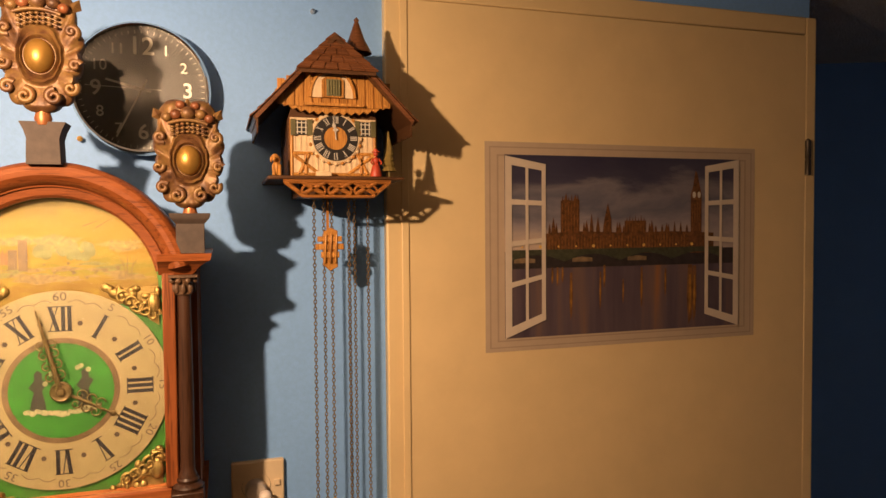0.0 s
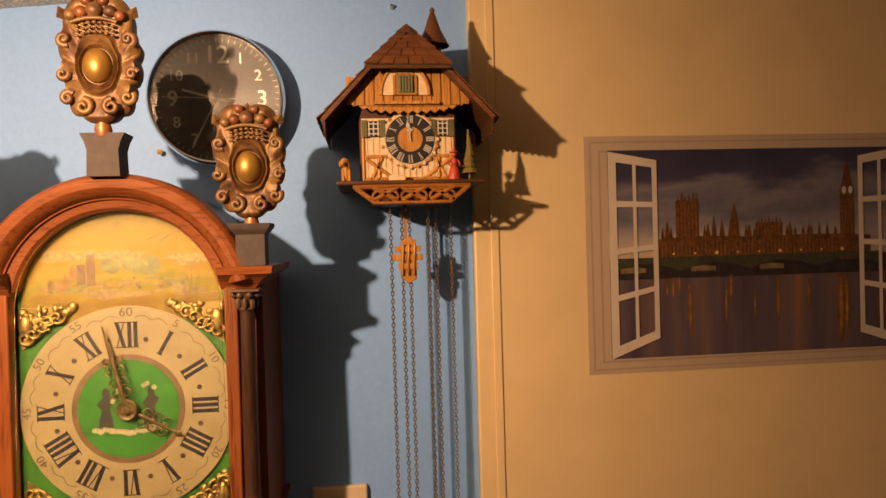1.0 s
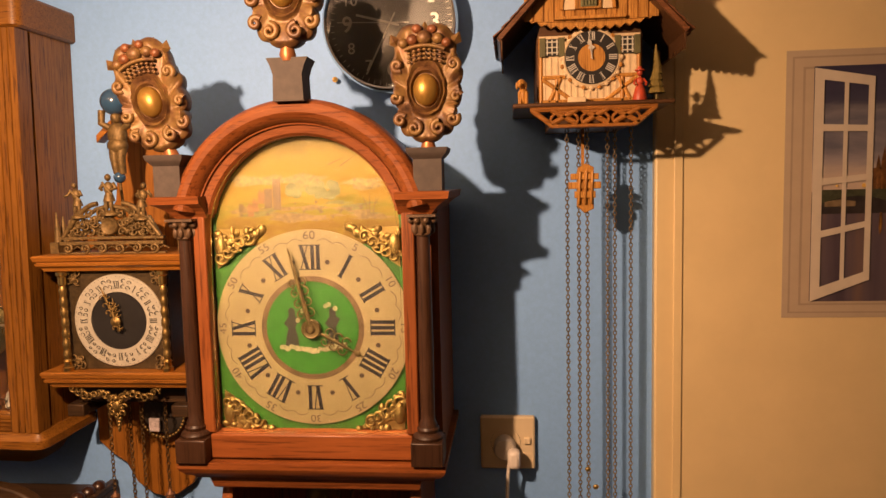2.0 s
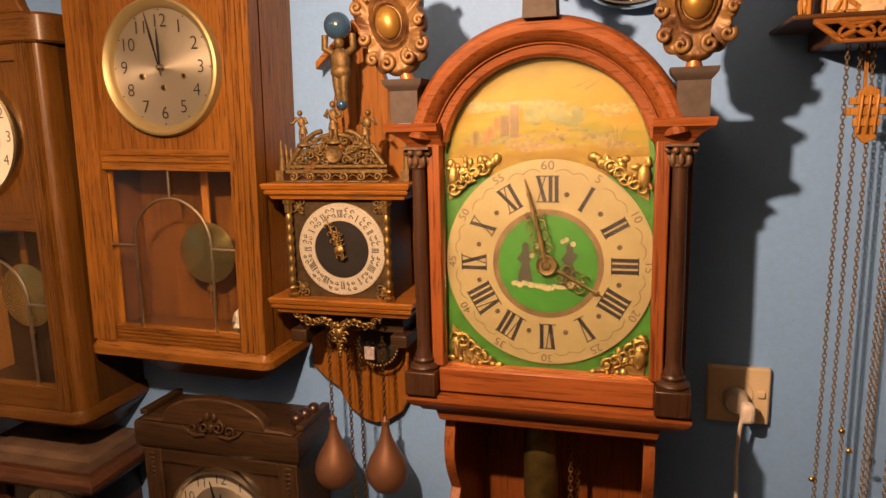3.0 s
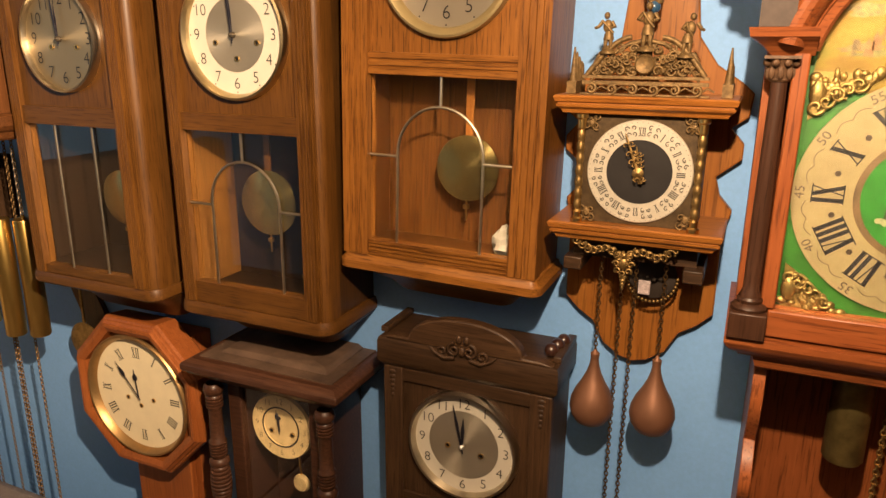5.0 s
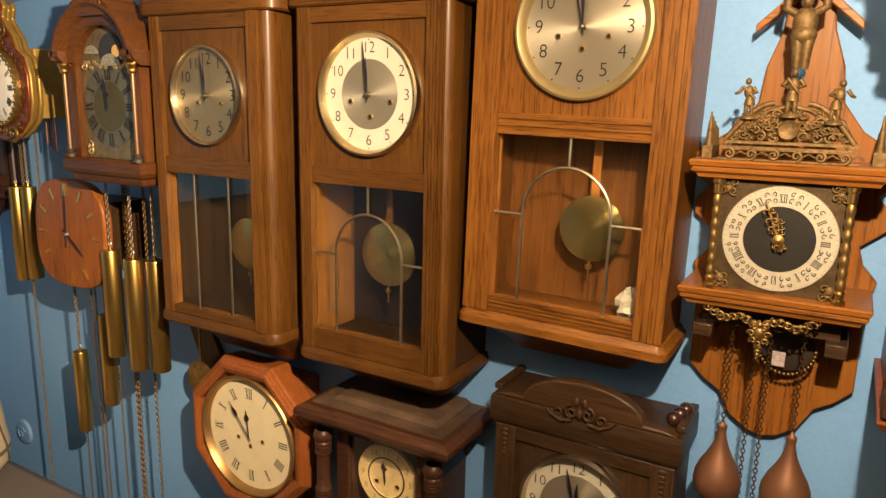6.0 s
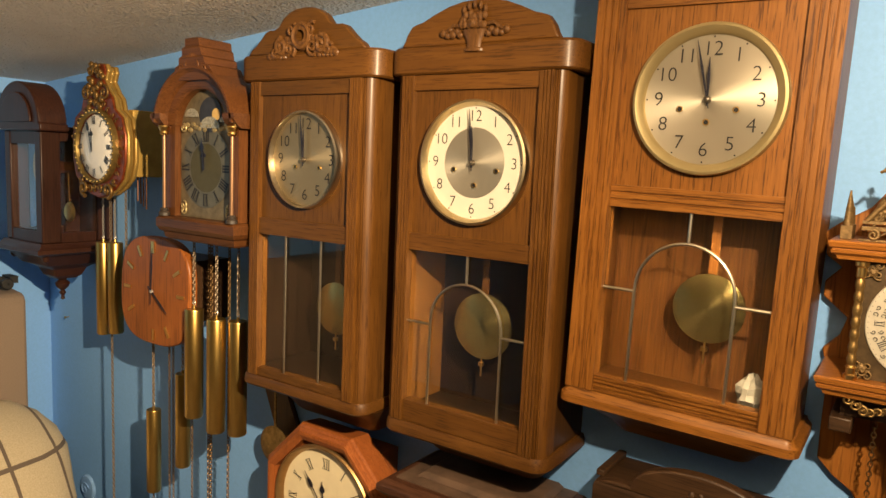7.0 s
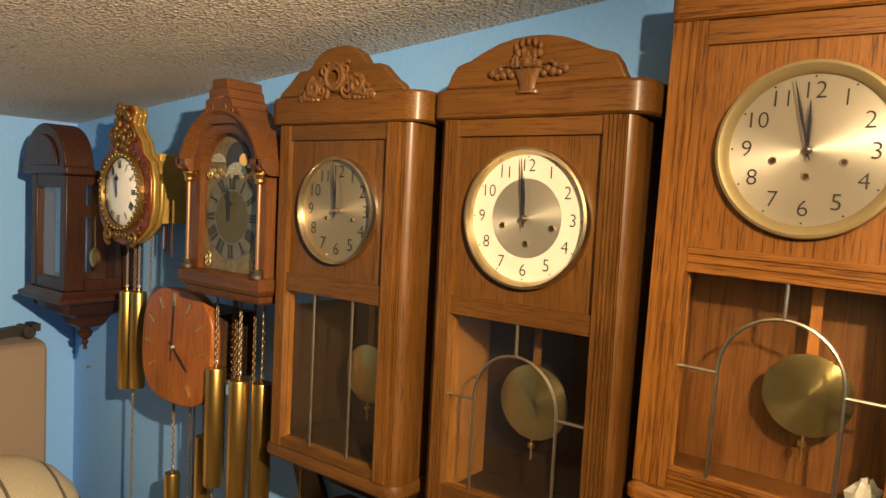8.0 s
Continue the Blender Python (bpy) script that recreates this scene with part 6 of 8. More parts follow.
for s in (-1, 1):
    arc = [(ZC - 0.003 + s * (0.07 - 0.052 * (k / 10)), YC, 1.562 + 0.045 * math.sin(k / 10 * math.pi / 2)) for k in range(11)]
    m.tube(arc, 0.0035, 7)
    m.tube([(p[0] - s * 0.006, p[1], p[2] - 0.006) for p in arc], 0.0016, 6)
    for k in range(7):
        m.scroll((ZC - 0.003 + s * (0.022 + 0.0045 * k), YC - 0.001, 1.568 + 0.004 * (k % 3) + 0.012 * (1 - k / 7)), 0.0055, 1.2, 0.0014, 50 * k, s)
for k in range(9):
    q = (k - 4) / 4
    for j in range(3):
        zz = 1.568 + 0.013 * j
        if abs(q) * 0.062 < 0.066 - 0.55 * (zz - 1.562):
            m.scroll((ZC - 0.003 + 0.06 * q, YC + 0.002, zz), 0.0068, 1.2, 0.0019, 70 * k + 50 * j, 1 if (k + j) % 2 else -1, 16)
for s in (-1, 1):
    m.tube([(ZC - 0.003 + s * 0.068, YC + 0.002, 1.562), (ZC - 0.003 + s * 0.055, YC + 0.002, 1.588), (ZC - 0.003 + s * 0.036, YC + 0.002, 1.59), (ZC - 0.003 + s * 0.02, YC + 0.002, 1.6), (ZC - 0.003, YC + 0.002, 1.604)], 0.003, 7)
rnd = random.Random(31)
for k in range(120):
    u = 2 * rnd.random() - 1
    zz = 1.564 + 0.04 * rnd.random() * (1 - 0.75 * abs(u))
    m.ball((ZC - 0.003 + 0.064 * u, YC + 0.003 + 0.002 * rnd.random(), zz), (0.0032 + 0.0022 * rnd.random(), 0.0028, 0.0026 + 0.002 * rnd.random()), 7, 5)
crown = part("crown", m, CAST_BRASS, t, "pierced brass crown", smooth=60)
part("crown_shield", Mesh().lathe([(0.0005, -0.004), (0.009, -0.004), (0.0105, -0.005), (0.012, -0.003), (0.012, 0.002)], (ZC - 0.003, YC - 0.002, 1.576), "Y", 24), CAST_BRASS, crown)


def statuette(name, cx, y, z, h, material, label, lean=0.0):
    """A plain cast figure on a small mound, one mesh."""
    m = Mesh()
    m.lathe([(0.2 * h, 0), (0.19 * h, 0.05 * h), (0.1 * h, 0.1 * h)], (cx, y, z), "Z", 10)
    for s in (-1, 1):
        m.tube([(cx + s * 0.07 * h, y - 0.02 * h, z + 0.08 * h), (cx + s * 0.06 * h, y - 0.05 * h, z + 0.25 * h), (cx + s * 0.045 * h, y, z + 0.46 * h)], 0.055 * h, 8, taper=[0.75, 0.95, 1.25])
        x1 = cx + lean * h
        m.tube([(x1 + s * 0.11 * h, y, z + 0.75 * h), (x1 + s * 0.2 * h, y - 0.02 * h, z + 0.63 * h), (x1 + s * (0.1 + 0.16 * (s * lean > 0)) * h, y - 0.11 * h, z + 0.6 * h)], 0.042 * h, 7, taper=[1.2, 1.0, 0.8])
    m.lathe([(0.135 * h, 0), (0.13 * h, 0.03 * h), (0.095 * h, 0.14 * h), (0.08 * h, 0.2 * h)], (cx, y, z + 0.33 * h), "Z", 10)
    m.ball((cx + 0.6 * lean * h, y, z + 0.64 * h), (0.115 * h, 0.085 * h, 0.16 * h), 12, 8)
    m.tube([(cx + lean * h - 0.12 * h, y - 0.05 * h, z + 0.78 * h), (cx, y - 0.1 * h, z + 0.62 * h), (cx + 0.12 * h, y - 0.06 * h, z + 0.48 * h)], 0.03 * h, 6)
    m.ball((cx + 1.1 * lean * h, y - 0.01 * h, z + 0.89 * h), (0.072 * h, 0.075 * h, 0.085 * h), 12, 8)
    return tagged(part(name, m, material, None, smooth=60, at=(cx, y, z)), label, "figurine")


statuette("figurine", ZC - 0.049, YC, 1.588, 0.05, CAST_BRASS, "small cast brass figure on the clock crown", -0.06)
statuette("figurine", ZC + 0.043, YC, 1.584, 0.052, CAST_BRASS, "small cast brass figure on the clock crown", 0.08)
statuette("figurine", ZC - 0.003, YC, 1.591, 0.058, CAST_BRASS, "small cast brass figure at the crown's top")
m = Mesh()
sz = 1.648
ax, ay = ZC - 0.001, 1.055
for s in (-1, 1):
    m.tube([(ax + s * 0.004, ay, sz), (ax + s * 0.005, ay - 0.004, sz + 0.022), (ax + s * 0.006, ay, sz + 0.04)], 0.0062, 8, taper=[0.8, 1, 1.3])
    m.tube([(ax + s * 0.011, ay, sz + 0.064), (ax + s * 0.021, ay - 0.003, sz + 0.07), (ax + s * 0.02, ay - 0.002, sz + 0.088)], 0.005, 8)
m.ball((ax, ay, sz + 0.053), (0.014, 0.01, 0.019), 14, 9)
m.ball((ax, ay - 0.001, sz + 0.039), (0.0145, 0.011, 0.012), 14, 9)
m.ball((ax, ay - 0.002, sz + 0.077), (0.0072, 0.0072, 0.0085), 12, 8)
tagged(part("figurine", m, CAST_BRASS, None, smooth=60, at=(ax, ay, sz)), "cast brass figure carrying a blue ball", "figurine")
BLUE_GLOBE = plain("blue_enamel", (0.03, 0.08, 0.16), 0.15, vary=0.2, coat=0.5)
t2 = thing("ball", (ax, ay, 1.735), "dark blue enamel ball on the brass figure", "ball")
part("globe", Mesh().ball((ax - 0.002, ay, 1.7475), 0.0185, 24, 14), BLUE_GLOBE, t2)
part("small_globe", Mesh().ball((ax - 0.001, ay, 1.643), 0.0082, 18, 10), BLUE_GLOBE, t2)
part("stem", Mesh().tube([(ax - 0.001, ay, 1.635), (ax - 0.001, ay + 0.01, 1.56)], 0.002, 8), CAST_BRASS, t2)
for x in (-0.094, 0.093):
    m = Mesh()
    m.box(ZC + x - 0.006, ZC + x + 0.006, ZY + 0.02, ZY + 0.075, 1.5385, 1.554)
    for k in range(4):
        m.lathe([(0.005, 0), (0.0035, 0.02), (0.001, 0.042 - 0.006 * k)], (ZC + x, ZY + 0.03 + 0.014 * k, 1.554), "Z", 8)
    part("side_fret", m, CAST_BRASS, t, "dark brass side fret", smooth=60)
# under the case
part("bracket", Mesh().box(ZC - 0.09, ZC - 0.065, ZY + 0.015, yb - 0.017, 1.305, 1.323), DARK, t, bevel=0.002)
part("bracket", Mesh().box(ZC + 0.065, ZC + 0.09, ZY + 0.015, yb - 0.017, 1.305, 1.323), DARK, t, bevel=0.002)
part("rail", Mesh().box(ZC - 0.08, ZC + 0.08, ZY + 0.03, yb - 0.017, 1.323, 1.352), DARK, t)
m = Mesh()
rnd = random.Random(12)
for k in range(17):
    q = (k - 8) / 8
    drop = 0.008 * (1 - q * q) + 0.004 * math.cos(9 * q)
    m.scroll((ZC - 0.008 + 0.064 * q, ZY + 0.006, 1.346 - drop), 0.0052 + 0.0018 * rnd.random(), 1.1, 0.0017, 47 * k, 1 if q > 0 else -1, 14)
    m.ball((ZC - 0.008 + 0.06 * q, ZY + 0.008, 1.347 - drop), (0.005, 0.0025, 0.0035), 8, 5)
for k in range(8):
    a = 2 * math.pi * k / 8
    m.scroll((ZC - 0.008 + 0.0095 * math.cos(a), ZY + 0.005, 1.324 + 0.0125 * math.sin(a)), 0.0046, 1.2, 0.0018, 45 * k, 1 if math.cos(a) > 0 else -1, 12)
m.ball((ZC - 0.008, ZY + 0.004, 1.325), (0.0065, 0.004, 0.0085), 14, 8)
m.ball((ZC - 0.008, ZY + 0.003, 1.336), (0.004, 0.0035, 0.0045), 10, 7)
for k in range(4):
    m.ball((ZC - 0.008, ZY + 0.007, 1.306 - 0.005 * k), (0.0055 - 0.0012 * k, 0.003, 0.004), 8, 6)
part("apron_casting", m, OLD_BRASS, t, "pierced brass apron ornament", smooth=60)
m = Mesh()
for k in range(21):
    a = math.pi * (1 + k / 20)
    m.ball((ZC + 0.022 + 0.034 * math.cos(a), 1.085, 1.292 + 0.036 * math.sin(a)), 0.0025, 8, 5)
part("pendulum_wreath", m, OLD_BRASS, t, "beaded brass pendulum ring", smooth=60)
part("pendulum_disc", Mesh().lathe([(0.0005, -0.003), (0.03, -0.002), (0.033, 0.0)], (ZC + 0.022, 1.09, 1.292), "Y", 30), EBONY, t)
part("pendulum_plaque", Mesh().box(ZC + 0.006, ZC + 0.022, 1.074, 1.078, 1.268, 1.288), plain("enamel_plaque", (0.5, 0.42, 0.42), 0.3, vary=0.6, scale=200), t, "small painted enamel plaque", bevel=0.001)
COPPER = plain("copper_brown", (0.2, 0.095, 0.052), 0.5, 0.45, vary=0.1, scale=20)
for x, z, top in ((-0.5285, 1.0975, 1.33), (-0.4435, 1.1025, 1.33)):
    w2 = part("pear_weight", Mesh().lathe([(0.0008, -0.0335), (0.012, -0.032), (0.022, -0.026), (0.029, -0.015), (0.0315, -0.003), (0.030, 0.009), (0.025, 0.022), (0.017, 0.036), (0.0105, 0.05), (0.007, 0.062), (0.0055, 0.072)], (x, 1.056, z), "Z", 36), COPPER, t, "copper-brown pear-shaped weight", smooth=60)
    part("weight_cap", Mesh().lathe([(0.006, 0), (0.0065, 0.008), (0.003, 0.011), (0.0015, 0.016)], (x, 1.056, z + 0.072), "Z", 14), COPPER, w2)
    chain("chain", t, x, 1.056, z + 0.085, top, CHAIN_BRASS, 0.0072, 0.0009)
for x in (-0.5, -0.482):
    chain("chain", t, x, 1.06, 0.72, 1.32, CHAIN_BRASS, 0.0072, 0.0009)


# ---- the lower row ----
t = thing("wall_clock", (-0.718, WALL - 0.001, 0.6), "dark oak box clock with silvered dial and carved cap", "wall clock")
LC, LY = -0.718, 1.03
part("case", Mesh().box(LC - 0.138, LC + 0.138, LY + 0.004, yb, 0.56, 1.115), DARK_Z, t, bevel=0.002)
m = Mesh()
m.loft([[(x, y, z) for x, y in plan(LC - 0.138 - o, LC + 0.138 + o, LY - o, yb)] for z, o in ((1.108, 0.001), (1.112, 0.004), (1.118, 0.008), (1.15, 0.008), (1.156, 0.006))])
part("cap", m, DARK, t)
crest = part("crest", Mesh().prism([(LC + 0.14, 1.1565), (LC + 0.12, 1.163)] + [(LC + 0.092 * math.cos(a), 1.163 + 0.042 * math.sin(a)) for a in [math.pi * k / 24 for k in range(25)]] + [(LC - 0.12, 1.163), (LC - 0.14, 1.1565)], LY - 0.008, LY + 0.012), DARK, t, "arched cap board", bevel=0.003)
for s in (-1, 1):
    part("cap_rail", Mesh().loft([[(LC + s * 0.141 - 0.009, y, 1.1563), (LC + s * 0.141 + 0.004, y, 1.1563), (LC + s * 0.141 + 0.004, y, 1.166), (LC + s * 0.141 - 0.009, y, 1.166)] for y in (LY + 0.0125, yb)]), DARK, t, bevel=0.002)
m = Mesh()
for s in (-1, 1):
    m.scroll((LC + s * 0.013, LY - 0.011, 1.16), 0.011, 1.4, 0.0028, 90, -s)
    m.scroll((LC + s * 0.032, LY - 0.01, 1.155), 0.009, 1.3, 0.0024, -60, s)
    m.tube([(LC + s * 0.012, LY - 0.01, 1.146), (LC + s * 0.03, LY - 0.011, 1.143), (LC + s * 0.046, LY - 0.01, 1.15), (LC + s * 0.055, LY - 0.009, 1.158)], 0.0028, 7, taper=[1.2, 1.2, 0.9, 0.3])
    m.ball((LC + s * 0.006, LY - 0.01, 1.176), (0.005, 0.003, 0.007), 8, 6)
m.ball((LC, LY - 0.011, 1.158), (0.006, 0.004, 0.008), 10, 7)
part("carving", m, DARK_Z, crest, "carved leaf scroll", smooth=60)
for s in (-1, 1):
    m = Mesh()
    for k in range(6):
        m.ball((LC + s * 0.122, LY + 0.001, 1.098 - 0.008 * k), (0.0085 - 0.0009 * k, 0.005, 0.006), 10, 6)
    part("carved_drop", m, DARK_Z, t, "carved husk drop", smooth=60)
for s in (-1, 1):
    a, bb = sorted((LC + s * 0.105, LC + s * 0.138))
    part("stile", Mesh().box(a, bb, LY - 0.002, LY + 0.0035, 0.58, 1.107), DARK_Z, t, bevel=0.0015)
part("top_rail", Mesh().box(LC - 0.105, LC + 0.105, LY - 0.001, LY + 0.0035, 1.085, 1.107), DARK, t, bevel=0.001)
part("middle_rail", Mesh().box(LC - 0.105, LC + 0.105, LY - 0.002, LY + 0.0035, 0.865, 0.885), DARK, t, bevel=0.001)
lc = (LC + 0.0, 0.995)
R = 0.092
face = part("dial", Mesh().disc(lc, R * 0.95, LY + 0.001), SILVER_DIAL, t, "brushed silver dial centre")
part("bezel", Mesh().lathe([(R, 0.003), (R, -0.006), (R * 0.97, -0.012), (R * 0.93, -0.012), (R * 0.9, -0.004), (R * 0.89, 0)], (lc[0], LY + 0.001, lc[1]), "Y", 80), SILVER_RIM, t, "polished metal bezel")
part("chapter_ring", Mesh().ring(lc, 0.059 * R / 0.093, R * 0.9, LY + 0.0004), IVORY, face, "ivory chapter ring")
hours(face, BLACK, lc, 0.0705, LY - 0.0003, 0.0235)
part("hour_hand", hand(lc, 2, 0.05, LY - 0.005, 0.003), BLUED, t)
part("minute_hand", hand(lc, -12, 0.073, LY - 0.007, 0.0025), BLUED, t)
part("hand_nut", Mesh().lathe([(0.004, 0.003), (0.004, -0.002), (0.0005, -0.005)], (lc[0], LY - 0.006, lc[1]), "Y", 14), STEEL, t)
arbor_holes(face, lc, LY + 0.0005, [(-0.026, -0.006), (0.03, -0.012)], 0.0045)
t = thing("bead_cluster", (-0.588, 1.07, 1.168), "three dark red wooden beads lying on the box clock", "beads")
for dx, dy in ((0.0, 0.0), (0.004, 0.021), (-0.004, -0.021)):
    part("bead", Mesh().ball((-0.59 + dx, 1.085 + dy, 1.1665), (0.0105, 0.0112, 0.0105), 18, 10), plain("cherry_lacquer", (0.04, 0.015, 0.009), 0.35, vary=0.15, coat=0.6) if "cherry_lacquer" not in bpy.data.materials else bpy.data.materials["cherry_lacquer"], t)

VC = -1.066
VD = wood("aged_walnut", (0.032, 0.013, 0.0072), (0.066, 0.028, 0.0145), (0.105, 0.048, 0.026), "X", rough=0.4)
t = thing("wall_clock", (VC, WALL - 0.001, 0.55), "old walnut column clock with a broad cornice", "wall clock")
m = Mesh()
m.loft([[(x, y, z) for x, y in plan(VC - 0.125 - o, VC + 0.125 + o, 0.998 - o, yb)] for z, o in ((1.024, 0.0), (1.03, 0.004), (1.036, 0.012), (1.041, 0.018), (1.0425, 0.024), (1.049, 0.03), (1.052, 0.034), (1.063, 0.034), (1.066, 0.03), (1.071, 0.02))])
part("cornice", m, VD, t, smooth=20, bevel=0.0015)
DUSTY = plain("dusty_walnut", (0.1, 0.062, 0.04), 0.6, vary=0.5, scale=22, relief=0.2)
part("top_board", Mesh().loft([[(x, y, z) for x, y in plan(VC - 0.135, VC + 0.135, 0.99, yb - 0.001)] for z in (1.0712, 1.0732)]), DUSTY, t, "dusty flat top")
part("cornice_block", Mesh().loft([[(x, y, z) for x, y in plan(VC - 0.1 - o, VC + 0.1 + o, 1.025 - o, yb - 0.002)] for z, o in ((1.0734, 0.012), (1.079, 0.003), (1.081, 0.0))]), DUSTY, t, bevel=0.002)
for s in (-1, 1):
    a, bb = sorted((VC + s * 0.1005, VC + s * 0.0885))
    part("side_panel", Mesh().box(a, bb, 1.02, yb, 0.55, 1.0235), VD, t)
    a, bb = sorted((VC + s * 0.0995, VC + s * 0.072))
    part("door_stile", Mesh().box(a, bb, 1.012, 1.03, 0.56, 1.0235), VD, t, bevel=0.002)
    prof = [(0.013, 0.43), (0.017, 0.426), (0.019, 0.418), (0.0165, 0.411), (0.013, 0.408)]
    for k in range(4):
        prof += [(0.0158, 0.405 - 0.006 * k), (0.0158, 0.402 - 0.006 * k), (0.0135, 0.3995 - 0.006 * k)]
    prof += [(0.0125, 0.378), (0.0128, 0.345), (0.0135, 0.318)]
    for k in range(5):
        prof += [(0.0165, 0.315 - 0.006 * k), (0.0165, 0.312 - 0.006 * k), (0.0138, 0.3095 - 0.006 * k)]
    prof += [(0.0135, 0.282), (0.019, 0.278), (0.0195, 0.27), (0.015, 0.265)]
    for k in range(9):
        r = 0.0165 + 0.004 * math.sin(math.pi * (k + 0.5) / 9)
        prof += [(r, 0.263 - 0.008 * k), (r, 0.2595 - 0.008 * k), (r - 0.0022, 0.2565 - 0.008 * k)]
    prof += [(0.0125, 0.188), (0.017, 0.183), (0.017, 0.176), (0.012, 0.17), (0.0125, 0.02), (0.016, 0.015), (0.016, 0)]
    part("column", Mesh().lathe([(r * 0.95, h) for r, h in reversed(prof)], (VC + s * 0.116, 0.995, 0.592), "Z", 24), VD, t, "turned and ringed column", smooth=50)
part("back_panel", Mesh().box(VC - 0.0885, VC + 0.0885, yb - 0.012, yb, 0.55, 1.0235), VD, t)
part("bottom_block", Mesh().box(VC - 0.14, VC + 0.14, 0.985, yb, 0.54, 0.5915), VD, t, bevel=0.004)
part("glass_pane", Mesh().box(VC - 0.072, VC + 0.072, 1.02, 1.0225, 0.58, 1.01), PANE, t)
vc = (VC - 0.006, 0.938)
PARCH = plain("parchment_dial", (0.7, 0.52, 0.25), 0.4, vary=0.25, scale=40)
face = part("dial", Mesh().lathe([(0.0005, 0.0), (0.038, 0.0), (0.0385, -0.002), (0.062, -0.003), (0.064, 0.003)], (vc[0], 1.04, vc[1]), "Y", 56), PARCH, t, "yellowed two-piece dial")
part("dial_line", Mesh().ring(vc, 0.037, 0.04, 1.0365), BLACK, face)
hours(face, plain("faded_print", (0.12, 0.08, 0.04), 0.5, relief=0), vc, 0.051, 1.0362, 0.016)
part("hour_hand", hand(vc, -4, 0.03, 1.033, 0.0045, 0.2, "spade"), BLUED, t)
part("minute_hand", hand(vc, -6, 0.036, 1.031, 0.003, 0.3, "spade"), BLUED, t)
arbor_holes(face, vc, 1.0395, [(-0.022, -0.012), (0.023, -0.012)], 0.005)
part("movement_arm", Mesh().box(vc[0] - 0.02, vc[0] + 0.02, 1.0435, yb - 0.0125, 0.9, 0.98), EBONY, t)
part("pendulum_bob", Mesh().lathe([(0.0005, -0.006), (0.014, -0.005), (0.0175, 0), (0.0175, 0.003)], (VC + 0.016, 1.06, 0.815), "Y", 28), PARCH, t, "pale pendulum bob")
part("pendulum_rod", Mesh().tube([(VC + 0.016, 1.062, 0.82), (VC + 0.006, 1.062, 0.95)], 0.002, 8), BRASS, t)

OCT_WOOD = wood("red_polished_mahogany", (0.24, 0.07, 0.016), (0.31, 0.095, 0.022), (0.38, 0.13, 0.034), "Z", rough=0.36, fine=0.7, pore=0.35)
OC, OY, OZ = -1.401, 1.03, 0.935
t = thing("wall_clock", (OC, WALL - 0.001, 0.6), "octagonal mahogany drop clock with a brass bezel", "wall clock")


def octagon(r):
    return [(OC + r / math.cos(math.pi / 8) * math.cos(math.pi / 8 + k * math.pi / 4), OZ + r / math.cos(math.pi / 8) * math.sin(math.pi / 8 + k * math.pi / 4)) for k in range(8)]


m = Mesh()
m.loft([[(x, y, z) for x, z in octagon(r)] for r, y in ((0.1490, OY + 0.05), (0.1530, OY + 0.045), (0.1570, OY + 0.012), (0.1575, OY - 0.002), (0.1555, OY - 0.007), (0.1515, OY - 0.009), (0.1505, OY - 0.012), (0.1455, OY - 0.015), (0.1445, OY - 0.018), (0.1385, OY - 0.018), (0.1285, OY - 0.013), (0.1265, OY + 0.002))])
part("octagon_frame", m, OCT_WOOD, t, "stepped octagonal frame", smooth=15)
part("case", Mesh().box(OC - 0.09, OC + 0.09, OY + 0.05, yb, 0.55, 1.05), OCT_WOOD, t, bevel=0.002)
part("trunk_front", Mesh().box(OC - 0.075, OC + 0.075, OY + 0.035, OY + 0.05, 0.56, 0.81), OCT_WOOD, t, bevel=0.003)
face = part("dial", Mesh().disc((OC, OZ), 0.119, OY - 0.001), plain("cream_enamel", (0.78, 0.68, 0.45), 0.4, vary=0.05), t, "cream enamel dial")
part("bezel", Mesh().lathe([(0.1275, -0.0085), (0.1275, -0.012), (0.125, -0.0155), (0.122, -0.015), (0.1185, -0.010), (0.1155, -0.003), (0.1145, 0)], (OC, OY, OZ), "Y", 80), plain("dull_brass", (0.4, 0.25, 0.1), 0.4, 0.85, vary=0.15), t, "dull brass bezel")
hours(face, BLACK, (OC, OZ), 0.0885, OY - 0.0018, 0.021, "roman", False, 0.1)
part("hour_hand", hand((OC, OZ), -6, 0.055, OY - 0.006, 0.0045, 0.1, "spade"), BLUED, t)
part("minute_hand", hand((OC, OZ), -38, 0.082, OY - 0.008, 0.0035, 0.12, "spade"), BLUED, t)
arbor_holes(face, (OC, OZ), OY - 0.0012, [(-0.033, -0.012), (0.0, -0.024), (0.034, -0.006)], 0.0048)


# ---- the far end of the wall ----
HC, HY = -1.681, 0.945
t = thing("wall_clock", (HC, WALL - 0.001, 1.43), "small oak arched wall clock with silvered dial and brass weights", "wall clock")
part("hood_case", Mesh().prism([(HC - 0.112, 1.475), (HC + 0.112, 1.475), (HC + 0.112, 1.66)] + [(HC + 0.108 * math.cos(a), 1.66 + 0.1 * math.sin(a)) for a in [math.pi * k / 24 for k in range(25)]] + [(HC - 0.112, 1.66)], HY + 0.03, yb), HOOD, t)
m = Mesh()
moulding(m, HC - 0.108, HC + 0.108, HY, yb, [(1.43, -0.004), (1.434, 0.0), (1.444, 0.002), (1.448, 0.008), (1.456, 0.013), (1.472, 0.013), (1.477, 0.008)])
part("base_moulding", m, HOOD_X, t, smooth=22)
